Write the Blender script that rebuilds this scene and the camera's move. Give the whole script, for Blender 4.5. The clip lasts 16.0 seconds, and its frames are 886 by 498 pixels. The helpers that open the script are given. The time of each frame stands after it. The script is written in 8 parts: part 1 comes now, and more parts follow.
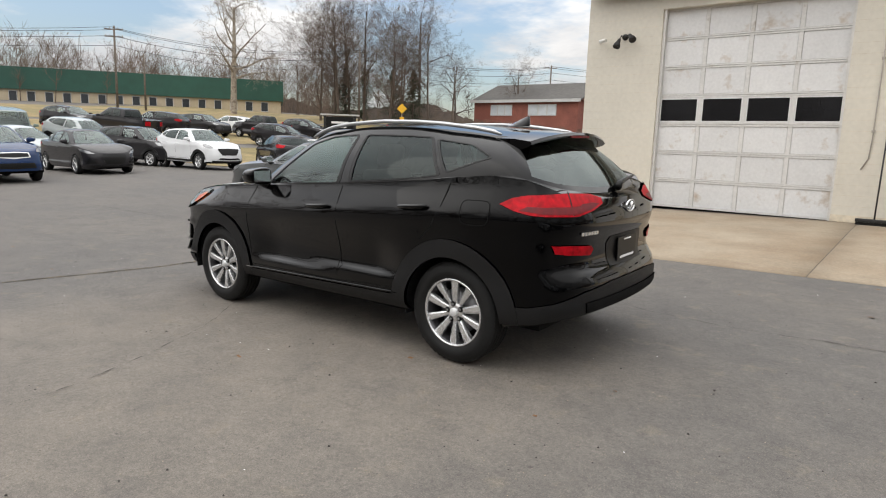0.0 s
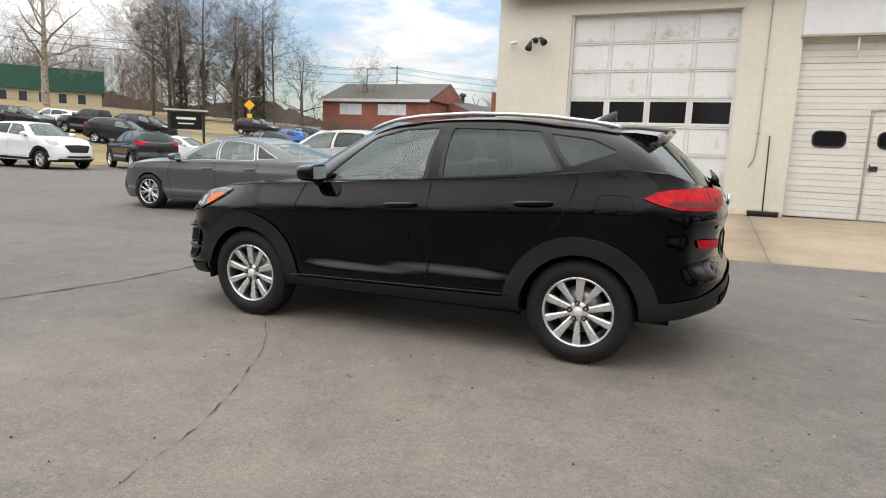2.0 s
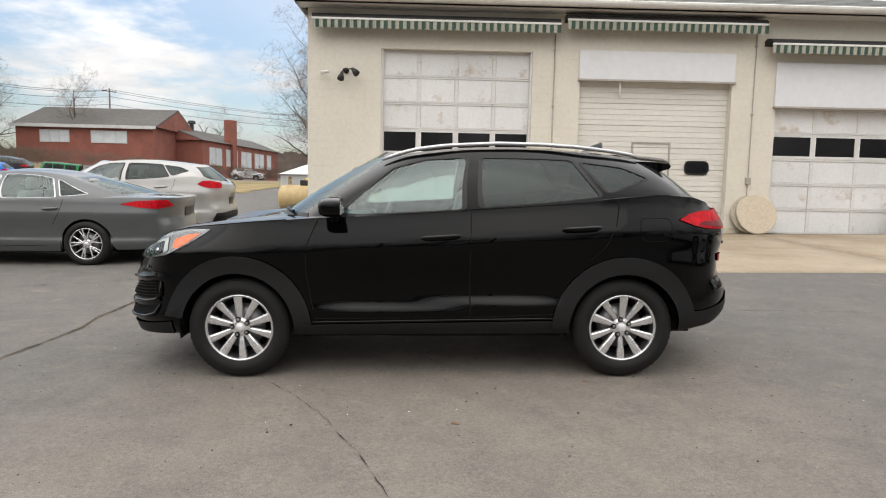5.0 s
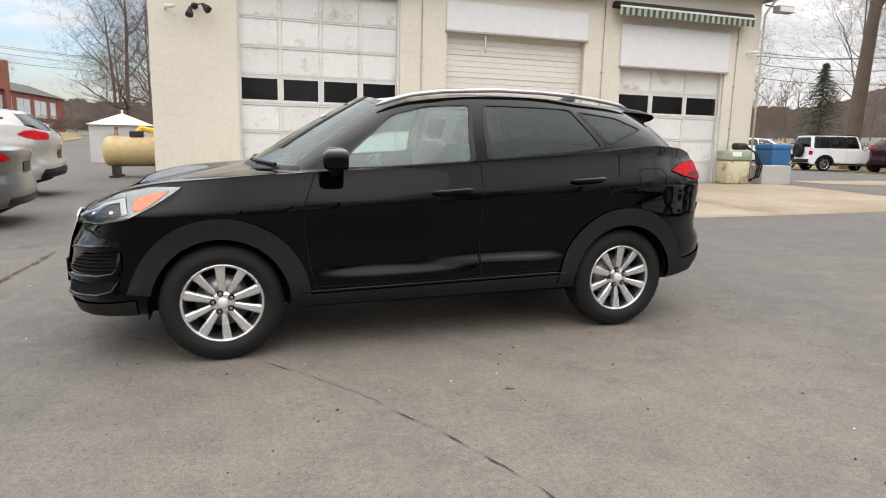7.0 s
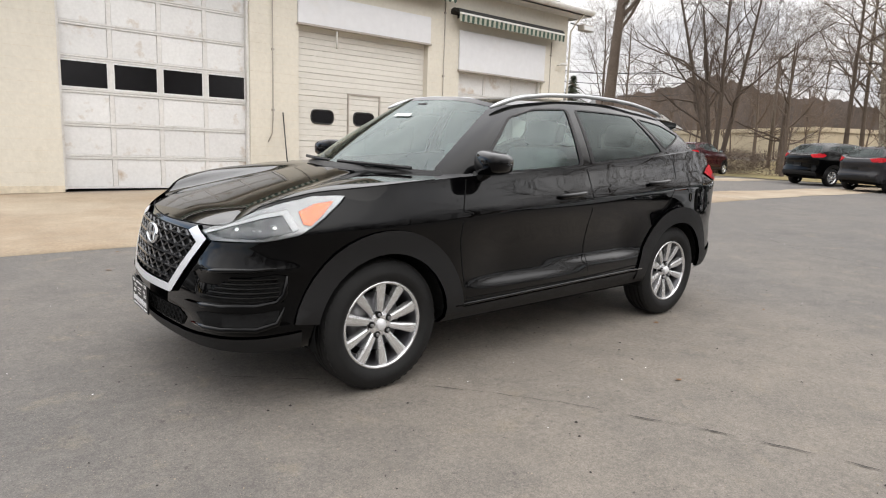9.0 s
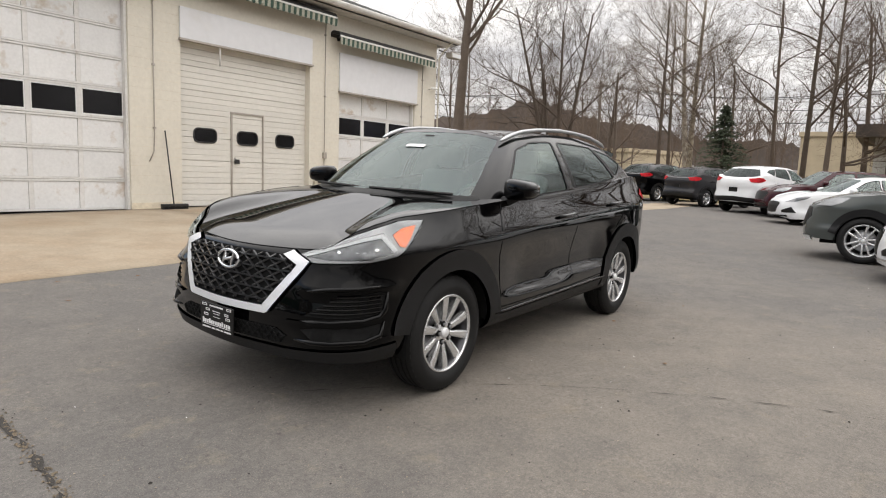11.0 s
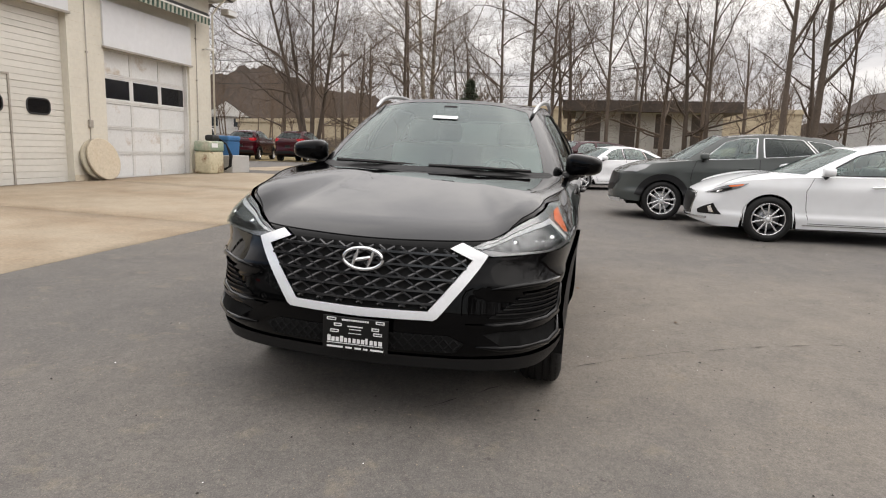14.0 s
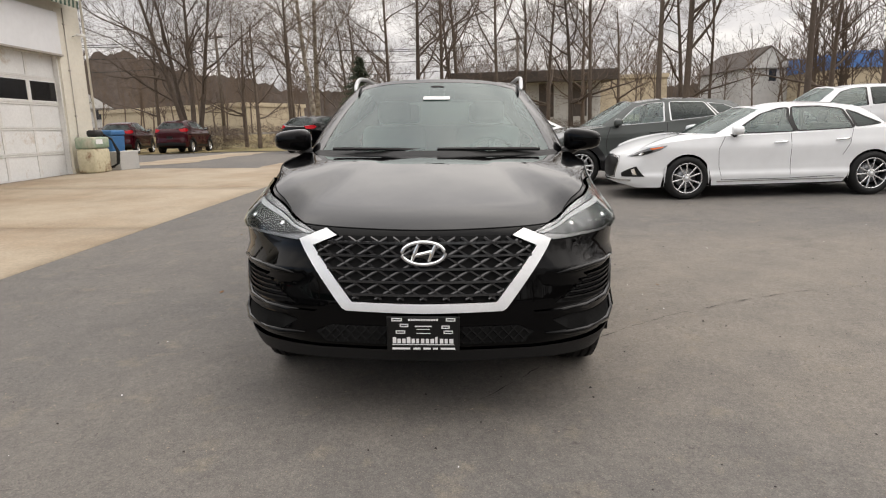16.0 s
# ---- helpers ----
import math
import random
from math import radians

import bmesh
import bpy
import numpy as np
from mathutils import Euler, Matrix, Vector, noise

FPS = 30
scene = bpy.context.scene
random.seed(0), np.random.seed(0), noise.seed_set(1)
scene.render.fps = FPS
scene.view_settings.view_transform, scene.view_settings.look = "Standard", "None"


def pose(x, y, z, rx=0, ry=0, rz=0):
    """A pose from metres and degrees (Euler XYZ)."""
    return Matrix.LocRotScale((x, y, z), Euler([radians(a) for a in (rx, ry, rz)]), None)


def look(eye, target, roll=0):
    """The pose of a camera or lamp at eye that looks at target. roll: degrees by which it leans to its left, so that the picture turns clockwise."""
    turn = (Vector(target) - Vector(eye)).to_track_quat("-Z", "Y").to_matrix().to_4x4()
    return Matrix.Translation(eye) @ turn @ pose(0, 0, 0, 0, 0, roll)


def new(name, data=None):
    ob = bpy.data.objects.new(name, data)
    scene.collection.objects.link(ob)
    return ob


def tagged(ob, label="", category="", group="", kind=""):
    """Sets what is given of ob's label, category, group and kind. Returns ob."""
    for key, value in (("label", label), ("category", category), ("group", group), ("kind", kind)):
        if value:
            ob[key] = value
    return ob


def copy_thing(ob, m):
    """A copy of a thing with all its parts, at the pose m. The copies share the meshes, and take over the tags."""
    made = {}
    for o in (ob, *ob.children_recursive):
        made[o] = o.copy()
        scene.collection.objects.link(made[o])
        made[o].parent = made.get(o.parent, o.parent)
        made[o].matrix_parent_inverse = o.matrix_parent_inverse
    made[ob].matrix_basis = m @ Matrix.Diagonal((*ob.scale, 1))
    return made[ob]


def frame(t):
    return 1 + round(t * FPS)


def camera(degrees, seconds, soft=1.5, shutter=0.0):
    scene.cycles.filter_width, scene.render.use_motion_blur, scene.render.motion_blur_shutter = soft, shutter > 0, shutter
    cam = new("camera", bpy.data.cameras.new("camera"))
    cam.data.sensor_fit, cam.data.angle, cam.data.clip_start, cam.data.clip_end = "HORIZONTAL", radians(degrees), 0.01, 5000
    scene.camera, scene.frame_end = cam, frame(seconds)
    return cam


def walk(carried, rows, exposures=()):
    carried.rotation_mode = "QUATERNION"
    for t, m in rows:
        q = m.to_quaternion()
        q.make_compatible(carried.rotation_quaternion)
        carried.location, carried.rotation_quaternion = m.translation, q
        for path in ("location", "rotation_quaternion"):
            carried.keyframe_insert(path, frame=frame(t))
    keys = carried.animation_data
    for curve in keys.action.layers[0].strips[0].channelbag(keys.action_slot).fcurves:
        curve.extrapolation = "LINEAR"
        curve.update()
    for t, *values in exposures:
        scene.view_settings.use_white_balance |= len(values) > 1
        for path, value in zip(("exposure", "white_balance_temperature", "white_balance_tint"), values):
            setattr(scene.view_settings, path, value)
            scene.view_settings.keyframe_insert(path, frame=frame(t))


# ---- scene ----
cam = camera(70.4, 16.0, 1.1)
PATH = [
    (0, (3.764, -4.218, 1.487), (2.566, -2.65, 1.162), 1.9),
    (0.5, (3.48, -4.36, 1.428), (2.348, -2.748, 1.081), 2.2),
    (1, (3.049, -4.522, 1.405), (2.012, -2.847, 1.059), 2.3),
    (1.5, (2.583, -4.789, 1.413), (1.668, -3.045, 1.06), 2.5),
    (2, (2.055, -4.925, 1.381), (1.288, -3.103, 1.073), 2.3),
    (2.5, (1.498, -5.096, 1.345), (0.913, -3.202, 1.086), 2.2),
    (3, (0.991, -5.173, 1.32), (0.592, -3.226, 1.097), 1.9),
    (3.5, (0.547, -5.198, 1.339), (0.324, -3.22, 1.142), 1.6),
    (4, (0.2, -5.288, 1.351), (0.113, -3.3, 1.15), 1.4),
    (4.2, (0.136, -5.284, 1.35), (0.078, -3.294, 1.158), 1.3),
    (6.5, (-0.721, -4.873, 1.284), (-0.317, -2.931, 1.026), 1.2),
    (7, (-1.206, -4.695, 1.278), (-0.603, -2.815, 0.953), 1.3),
    (7.5, (-1.685, -4.348, 1.25), (-0.915, -2.538, 0.889), 1.4),
    (8, (-2.186, -4.109, 1.248), (-1.244, -2.381, 0.889), 1.4),
    (10.3, (-4.041, -3.044, 1.265), (-2.525, -1.763, 1.017), 2.0),
    (10.5, (-4.153, -3.037, 1.27), (-2.608, -1.79, 1.026), 1.8),
    (11, (-4.283, -3.027, 1.277), (-2.685, -1.848, 1.037), 2.1),
    (11.5, (-4.324, -3.01, 1.271), (-2.679, -1.9, 1.018), 2.8),
    (12, (-4.433, -2.861, 1.212), (-2.733, -1.846, 0.93), 3.8),
    (12.5, (-4.564, -2.417, 1.21), (-2.793, -1.535, 0.916), 4.5),
    (13, (-4.742, -1.929, 1.215), (-2.902, -1.208, 0.91), 4.4),
    (13.5, (-4.837, -1.446, 1.225), (-2.944, -0.88, 0.915), 3.3),
    (14, (-4.831, -0.949, 1.247), (-2.896, -0.543, 0.94), 1.7),
    (14.5, (-4.846, -0.501, 1.278), (-2.888, -0.257, 0.952), 0.2),
    (15, (-4.81, -0.215, 1.273), (-2.846, -0.078, 0.922), -0.9),
    (15.5, (-4.824, -0.159, 1.277), (-2.859, -0.064, 0.916), -1.7),
    (16, (-4.795, -0.212, 1.278), (-2.832, -0.145, 0.902), -1.8),
]
EXPOSURES = [(0.0, 0.04, 6520, 10), (2.5, 0.28, 6550, 10), (4.0, 0.13, 6600, 10), (7.0, 0.33, 6540, 11), (8.2, 0.42, 6500, 11), (10.5, 0.12, 6600, 11), (12.5, 0.1, 6700, 11), (14.0, 0.06, 6700, 12), (16.0, 0.05, 6800, 12)]
walk(cam, [(t, look(eye, target, roll)) for t, eye, target, roll in PATH], EXPOSURES)

# ---- sky and sun: a bright broken overcast, bluer low in the north-west ----
SUN_EL, SUN_AZ = radians(42), radians(200)
world = bpy.data.worlds.new("sky")
scene.world = world
world.use_nodes = True
wn, wl = world.node_tree.nodes, world.node_tree.links
wn.clear()
w_out = wn.new("ShaderNodeOutputWorld")
w_bg = wn.new("ShaderNodeBackground")
w_sky = wn.new("ShaderNodeTexSky")
w_sky.sky_type, w_sky.sun_disc = "NISHITA", False
w_sky.sun_elevation, w_sky.sun_rotation = SUN_EL, SUN_AZ
w_sky.dust_density, w_sky.air_density = 1.5, 1.0
w_co = wn.new("ShaderNodeTexCoord")
w_sep = wn.new("ShaderNodeSeparateXYZ")
wl.new(w_co.outputs["Generated"], w_sep.inputs[0])
# clouds lie on a flat layer: project the direction on a plane overhead
w_h = wn.new("ShaderNodeMath"); w_h.operation = "MAXIMUM"; w_h.inputs[1].default_value = 0.0
wl.new(w_sep.outputs[2], w_h.inputs[0])
w_h2 = wn.new("ShaderNodeMath"); w_h2.operation = "ADD"; w_h2.inputs[1].default_value = 0.16
wl.new(w_h.outputs[0], w_h2.inputs[0])
w_dx = wn.new("ShaderNodeMath"); w_dx.operation = "DIVIDE"
w_dy = wn.new("ShaderNodeMath"); w_dy.operation = "DIVIDE"
wl.new(w_sep.outputs[0], w_dx.inputs[0]); wl.new(w_h2.outputs[0], w_dx.inputs[1])
wl.new(w_sep.outputs[1], w_dy.inputs[0]); wl.new(w_h2.outputs[0], w_dy.inputs[1])
w_com = wn.new("ShaderNodeCombineXYZ")
wl.new(w_dx.outputs[0], w_com.inputs[0]); wl.new(w_dy.outputs[0], w_com.inputs[1])


def w_noise(scale, detail, rough, lo, hi):
    n = wn.new("ShaderNodeTexNoise")
    n.inputs["Scale"].default_value, n.inputs["Detail"].default_value, n.inputs["Roughness"].default_value = scale, detail, rough
    wl.new(w_com.outputs[0], n.inputs["Vector"])
    r = wn.new("ShaderNodeMapRange")
    r.inputs[1].default_value, r.inputs[2].default_value = lo, hi
    r.interpolation_type = "SMOOTHSTEP"
    wl.new(n.outputs[0], r.inputs[0])
    return r


w_gap = w_noise(0.9, 6, 0.6, 0.45, 0.62)
# blue gaps stand low in the north-west only; elsewhere the layer is closed
w_dot = wn.new("ShaderNodeVectorMath"); w_dot.operation = "DOT_PRODUCT"
w_dot.inputs[1].default_value = (-0.72, 0.69, -1.15)
wl.new(w_co.outputs["Generated"], w_dot.inputs[0])
w_dir = wn.new("ShaderNodeMapRange"); w_dir.interpolation_type = "SMOOTHSTEP"
w_dir.inputs[1].default_value, w_dir.inputs[2].default_value = 0.18, 0.70
w_dir.inputs[3].default_value, w_dir.inputs[4].default_value = 1.0, 0.0
wl.new(w_dot.outputs["Value"], w_dir.inputs[0])
w_cover = wn.new("ShaderNodeMath"); w_cover.operation = "MAXIMUM"
wl.new(w_gap.outputs[0], w_cover.inputs[0]); wl.new(w_dir.outputs[0], w_cover.inputs[1])
w_shade = w_noise(1.1, 8, 0.6, 0.30, 0.72)
w_cloud = wn.new("ShaderNodeMix"); w_cloud.data_type = "RGBA"
w_cloud.inputs[6].default_value = (0.655, 0.66, 0.685, 1)
w_cloud.inputs[7].default_value = (1.06, 1.048, 1.03, 1)
wl.new(w_shade.outputs[0], w_cloud.inputs[0])
w_skym = wn.new("ShaderNodeMix"); w_skym.data_type = "RGBA"; w_skym.blend_type = "MULTIPLY"
w_skym.inputs[0].default_value = 1.0
w_skym.inputs[7].default_value = (0.165, 0.158, 0.152, 1)
wl.new(w_sky.outputs[0], w_skym.inputs[6])
w_mix = wn.new("ShaderNodeMix"); w_mix.data_type = "RGBA"
wl.new(w_cover.outputs[0], w_mix.inputs[0])
wl.new(w_skym.outputs[2], w_mix.inputs[6]); wl.new(w_cloud.outputs[2], w_mix.inputs[7])
# an overcast sky is about three times as bright overhead as at the horizon
w_zen = wn.new("ShaderNodeMath"); w_zen.operation = "MULTIPLY_ADD"
w_zen.inputs[1].default_value, w_zen.inputs[2].default_value = 2.2, 0.74
wl.new(w_h.outputs[0], w_zen.inputs[0])
# the cloud is brighter towards the sun than away from it
w_sun = wn.new("ShaderNodeVectorMath"); w_sun.operation = "DOT_PRODUCT"
w_sun.inputs[1].default_value = (math.sin(SUN_AZ), math.cos(SUN_AZ), 0)
wl.new(w_co.outputs["Generated"], w_sun.inputs[0])
w_sm = wn.new("ShaderNodeMath"); w_sm.operation = "MULTIPLY_ADD"
w_sm.inputs[1].default_value, w_sm.inputs[2].default_value = 0.13, 0.97
wl.new(w_sun.outputs["Value"], w_sm.inputs[0])
w_br = wn.new("ShaderNodeMath"); w_br.operation = "MULTIPLY"
wl.new(w_zen.outputs[0], w_br.inputs[0]); wl.new(w_sm.outputs[0], w_br.inputs[1])
wl.new(w_br.outputs[0], w_bg.inputs[1])
wl.new(w_mix.outputs[2], w_bg.inputs[0]); wl.new(w_bg.outputs[0], w_out.inputs[0])

sun_data = bpy.data.lights.new("sun", "SUN")
sun_data.energy, sun_data.angle, sun_data.color = 0.6, radians(60), (1.0, 0.95, 0.88)
sun = new("sun", sun_data)
sun.matrix_world = look((30 * math.sin(SUN_AZ), 30 * math.cos(SUN_AZ), 27), (0, 0, 0))


# ---- materials ----
def mat(name, rgb, rough=0.6, metal=0.0, grain=None, bump=0.0, bscale=40.0, coat=0.0, rnd=0.0, spec=0.5, stain=None):
    """A surface with two scales of variation. grain: (scale, amount); stain: (rgb, scale, low, high); rnd: spread between pieces."""
    m = bpy.data.materials.new(name)
    m.use_nodes = True
    n, l = m.node_tree.nodes, m.node_tree.links
    b = n["Principled BSDF"]
    b.inputs["Base Color"].default_value = (*rgb, 1)
    b.inputs["Roughness"].default_value, b.inputs["Metallic"].default_value = rough, metal
    b.inputs["Coat Weight"].default_value, b.inputs["Coat Roughness"].default_value = coat, 0.03
    b.inputs["Specular IOR Level"].default_value = spec
    m.diffuse_color = (*rgb, 1)
    co = n.new("ShaderNodeTexCoord")
    src = None
    if grain or stain or rnd:
        base = n.new("ShaderNodeRGB")
        base.outputs[0].default_value = (*rgb, 1)
        src = base.outputs[0]
        if stain:
            srgb, sc, lo, hi = stain
            t = n.new("ShaderNodeTexNoise")
            t.inputs["Scale"].default_value, t.inputs["Detail"].default_value, t.inputs["Roughness"].default_value = sc, 8, 0.65
            l.new(co.outputs["Object"], t.inputs["Vector"])
            r = n.new("ShaderNodeMapRange")
            r.inputs[1].default_value, r.inputs[2].default_value = lo, hi
            l.new(t.outputs[0], r.inputs[0])
            mx = n.new("ShaderNodeMix"); mx.data_type = "RGBA"
            mx.inputs[7].default_value = (*srgb, 1)
            l.new(r.outputs[0], mx.inputs[0]); l.new(src, mx.inputs[6])
            src = mx.outputs[2]
        if grain:
            for sc, am in ((grain[0], grain[1]), (grain[0] / 14, grain[1] * 0.8)):
                t = n.new("ShaderNodeTexNoise")
                t.inputs["Scale"].default_value, t.inputs["Detail"].default_value = sc, 6
                l.new(co.outputs["Object"], t.inputs["Vector"])
                r = n.new("ShaderNodeMapRange")
                r.inputs[1].default_value, r.inputs[2].default_value = 0.25, 0.75
                r.inputs[3].default_value, r.inputs[4].default_value = 1 - am, 1 + am
                l.new(t.outputs[0], r.inputs[0])
                mx = n.new("ShaderNodeMix"); mx.data_type = "RGBA"; mx.blend_type = "MULTIPLY"
                mx.inputs[0].default_value = 1.0
                l.new(src, mx.inputs[6]); l.new(r.outputs[0], mx.inputs[7])
                src = mx.outputs[2]
        if rnd:
            oi = n.new("ShaderNodeObjectInfo")
            r = n.new("ShaderNodeMapRange")
            r.inputs[3].default_value, r.inputs[4].default_value = 1 - rnd, 1 + rnd
            l.new(oi.outputs["Random"], r.inputs[0])
            mx = n.new("ShaderNodeMix"); mx.data_type = "RGBA"; mx.blend_type = "MULTIPLY"
            mx.inputs[0].default_value = 1.0
            l.new(src, mx.inputs[6]); l.new(r.outputs[0], mx.inputs[7])
            src = mx.outputs[2]
        l.new(src, b.inputs["Base Color"])
    if bump:
        t = n.new("ShaderNodeTexNoise")
        t.inputs["Scale"].default_value, t.inputs["Detail"].default_value = bscale, 8
        l.new(co.outputs["Object"], t.inputs["Vector"])
        bp = n.new("ShaderNodeBump")
        bp.inputs["Strength"].default_value, bp.inputs["Distance"].default_value = bump, 0.01
        l.new(t.outputs[0], bp.inputs["Height"]); l.new(bp.outputs[0], b.inputs["Normal"])
    return m


def glass(name, tint, ior=1.6):
    """Thin pane: tinted see-through with a Fresnel sheen."""
    m = bpy.data.materials.new(name)
    m.use_nodes = True
    n, l = m.node_tree.nodes, m.node_tree.links
    n.clear()
    o = n.new("ShaderNodeOutputMaterial")
    tr = n.new("ShaderNodeBsdfTransparent"); tr.inputs[0].default_value = (*tint, 1)
    gl = n.new("ShaderNodeBsdfGlossy"); gl.inputs["Roughness"].default_value = 0.01
    gl.inputs[0].default_value = (0.90, 1.0, 0.98, 1)
    fr = n.new("ShaderNodeFresnel"); fr.inputs[0].default_value = ior
    mx = n.new("ShaderNodeMixShader")
    l.new(fr.outputs[0], mx.inputs[0]); l.new(tr.outputs[0], mx.inputs[1]); l.new(gl.outputs[0], mx.inputs[2])
    l.new(mx.outputs[0], o.inputs[0])
    m.diffuse_color = (*tint, 0.5)
    return m


def paint(name, rgb, rough=0.25, metal=0.0):
    m = mat(name, rgb, rough, metal, coat=1.0, spec=0.0 if metal == 0 else 0.5, grain=(4, 0.04))
    m.node_tree.nodes["Principled BSDF"].inputs["Coat IOR"].default_value = 1.4
    return m


def lacquer(name, rgb, low, high, power):
    """Deep gloss: a mirror layer that is faint face on and strong at a glancing angle."""
    m = mat(name, rgb, 0.4, spec=0.0, grain=(4, 0.04))
    n, l = m.node_tree.nodes, m.node_tree.links
    b, o = n["Principled BSDF"], n["Material Output"]
    lw = n.new("ShaderNodeLayerWeight"); lw.inputs[0].default_value = 0.5
    pw = n.new("ShaderNodeMath"); pw.operation = "POWER"; pw.inputs[1].default_value = power
    ma = n.new("ShaderNodeMath"); ma.operation = "MULTIPLY_ADD"; ma.use_clamp = True
    ma.inputs[1].default_value, ma.inputs[2].default_value = high, low
    gl = n.new("ShaderNodeBsdfGlossy"); gl.inputs["Roughness"].default_value = 0.015
    mx = n.new("ShaderNodeMixShader")
    l.new(lw.outputs["Facing"], pw.inputs[0]); l.new(pw.outputs[0], ma.inputs[0]); l.new(ma.outputs[0], mx.inputs[0])
    l.new(b.outputs[0], mx.inputs[1]); l.new(gl.outputs[0], mx.inputs[2]); l.new(mx.outputs[0], o.inputs[0])
    return m


M_BLACK = lacquer("black_paint", (0.0012, 0.0012, 0.0014), 0.015, 0.9, 2.8)
M_CLAD = mat("black_plastic_cladding", (0.0075, 0.0075, 0.008), 0.5, bump=0.12, bscale=500, grain=(300, 0.1), spec=0.3)
M_TRIM = mat("black_trim", (0.006, 0.006, 0.006), 0.35, grain=(200, 0.1), spec=0.3)
M_RUBBER = mat("tyre_rubber", (0.008, 0.008, 0.008), 0.7, grain=(120, 0.2), bump=0.15, bscale=180, spec=0.3)
M_ALLOY = mat("silver_alloy", (0.66, 0.665, 0.67), 0.26, 0.75, grain=(90, 0.06), coat=0.4)
M_ALLOY_DK = mat("dark_alloy", (0.06, 0.06, 0.065), 0.35, 0.7, grain=(90, 0.1), coat=0.3)
M_STEEL = mat("brushed_steel", (0.35, 0.35, 0.36), 0.4, 0.9, grain=(150, 0.2))
M_CHROME = mat("chrome", (0.82, 0.83, 0.84), 0.12, 1.0, grain=(60, 0.03))
M_SATIN = mat("satin_chrome", (0.74, 0.75, 0.76), 0.32, 0.35, grain=(80, 0.04))
M_GLASS = glass("clear_car_glass", (0.60, 0.75, 0.72), 1.8)
M_SCREEN = glass("windscreen_glass", (0.44, 0.64, 0.60), 1.9)
M_RAIL = mat("roof_rail_silver", (0.50, 0.51, 0.52), 0.35, 0.85, grain=(60, 0.05))
M_LAMPLINE = mat("white_lamp_strip", (0.5, 0.51, 0.52), 0.3, grain=(60, 0.05))
M_PRIV = glass("privacy_glass", (0.13, 0.145, 0.145), 1.45)
M_REARGL = glass("rear_screen_glass", (0.12, 0.13, 0.13), 1.9)
M_LENS = glass("lamp_lens", (0.94, 0.94, 0.94), 1.3)
M_RED = mat("red_lamp_lens", (0.36, 0.002, 0.008), 0.4, coat=0.1, grain=(25, 0.5), spec=0.1)
M_AMBER = mat("amber_reflector", (0.85, 0.17, 0.03), 0.2, coat=1.0, grain=(30, 0.15))
M_LAMPIN = mat("lamp_reflector", (0.27, 0.275, 0.28), 0.25, 0.6, grain=(40, 0.12))
M_BOWL = mat("lamp_bowl_metal", (0.12, 0.123, 0.127), 0.16, 0.9, grain=(28, 0.7), bump=0.5, bscale=22)
M_SEAT = mat("grey_cloth", (0.36, 0.37, 0.37), 0.9, grain=(150, 0.2), bump=0.2, bscale=300)
M_DASH = mat("dark_dashboard", (0.16, 0.165, 0.165), 0.7, grain=(150, 0.15))
M_BADGE = mat("silver_badge", (0.75, 0.76, 0.77), 0.18, 0.9, grain=(60, 0.04))
M_WHITE_PLATE = mat("white_print", (0.75, 0.75, 0.75), 0.5, grain=(80, 0.05))
M_GRILLE = mat("grille_gloss_black", (0.012, 0.012, 0.013), 0.22, coat=0.6, grain=(60, 0.1), spec=0.5)
M_UNDER = mat("underbody_black", (0.008, 0.008, 0.008), 0.85, grain=(60, 0.3), spec=0.1)


# ---- building blocks ----
def link_mesh(name, verts, faces, material, parent=None, label="", smooth=False, normals=None, kind="", category=""):
    me = bpy.data.meshes.new(name)
    me.from_pydata([tuple(map(float, v)) for v in verts], [], [tuple(map(int, f)) for f in faces])
    me.materials.append(material)
    if smooth or normals is not None:
        me.polygons.foreach_set("use_smooth", [True] * len(me.polygons))
    me.update()
    if normals is not None:
        me.normals_split_custom_set_from_vertices([tuple(map(float, v)) for v in normals])
    ob = new(name, me)
    if parent:
        ob.parent = parent
    return tagged(ob, label, category, "", kind)


def part(name, bm, material, parent, label="", smooth=False):
    me = bpy.data.meshes.new(name)
    bm.normal_update()
    bm.to_mesh(me)
    bm.free()
    me.materials.append(material)
    if smooth:
        me.polygons.foreach_set("use_smooth", [True] * len(me.polygons))
    ob = new(name, me)
    if parent:
        ob.parent = parent
    return tagged(ob, label)


def thing(name, m, label, category, group="", kind=""):
    ob = new(name)
    ob.matrix_basis = m
    ob.empty_display_size = 0.2
    return tagged(ob, label, category, group, kind)


def add_box(bm, x0, x1, y0, y1, z0, z1, bev=0.0, m=None):
    g = bmesh.ops.create_cube(bm, size=1)["verts"]
    for v in g:
        v.co = Vector((x0 + (v.co.x + 0.5) * (x1 - x0), y0 + (v.co.y + 0.5) * (y1 - y0), z0 + (v.co.z + 0.5) * (z1 - z0)))
    if bev:
        es = list({e for v in g for e in v.link_edges})
        g = bmesh.ops.bevel(bm, geom=es, offset=bev, segments=2, affect="EDGES", profile=0.5)["verts"]
    if m is not None:
        bmesh.ops.transform(bm, matrix=m, verts=list(set(g)))
    return bm


def box(x0, x1, y0, y1, z0, z1, bev=0.0, m=None):
    return add_box(bmesh.new(), x0, x1, y0, y1, z0, z1, bev, m)


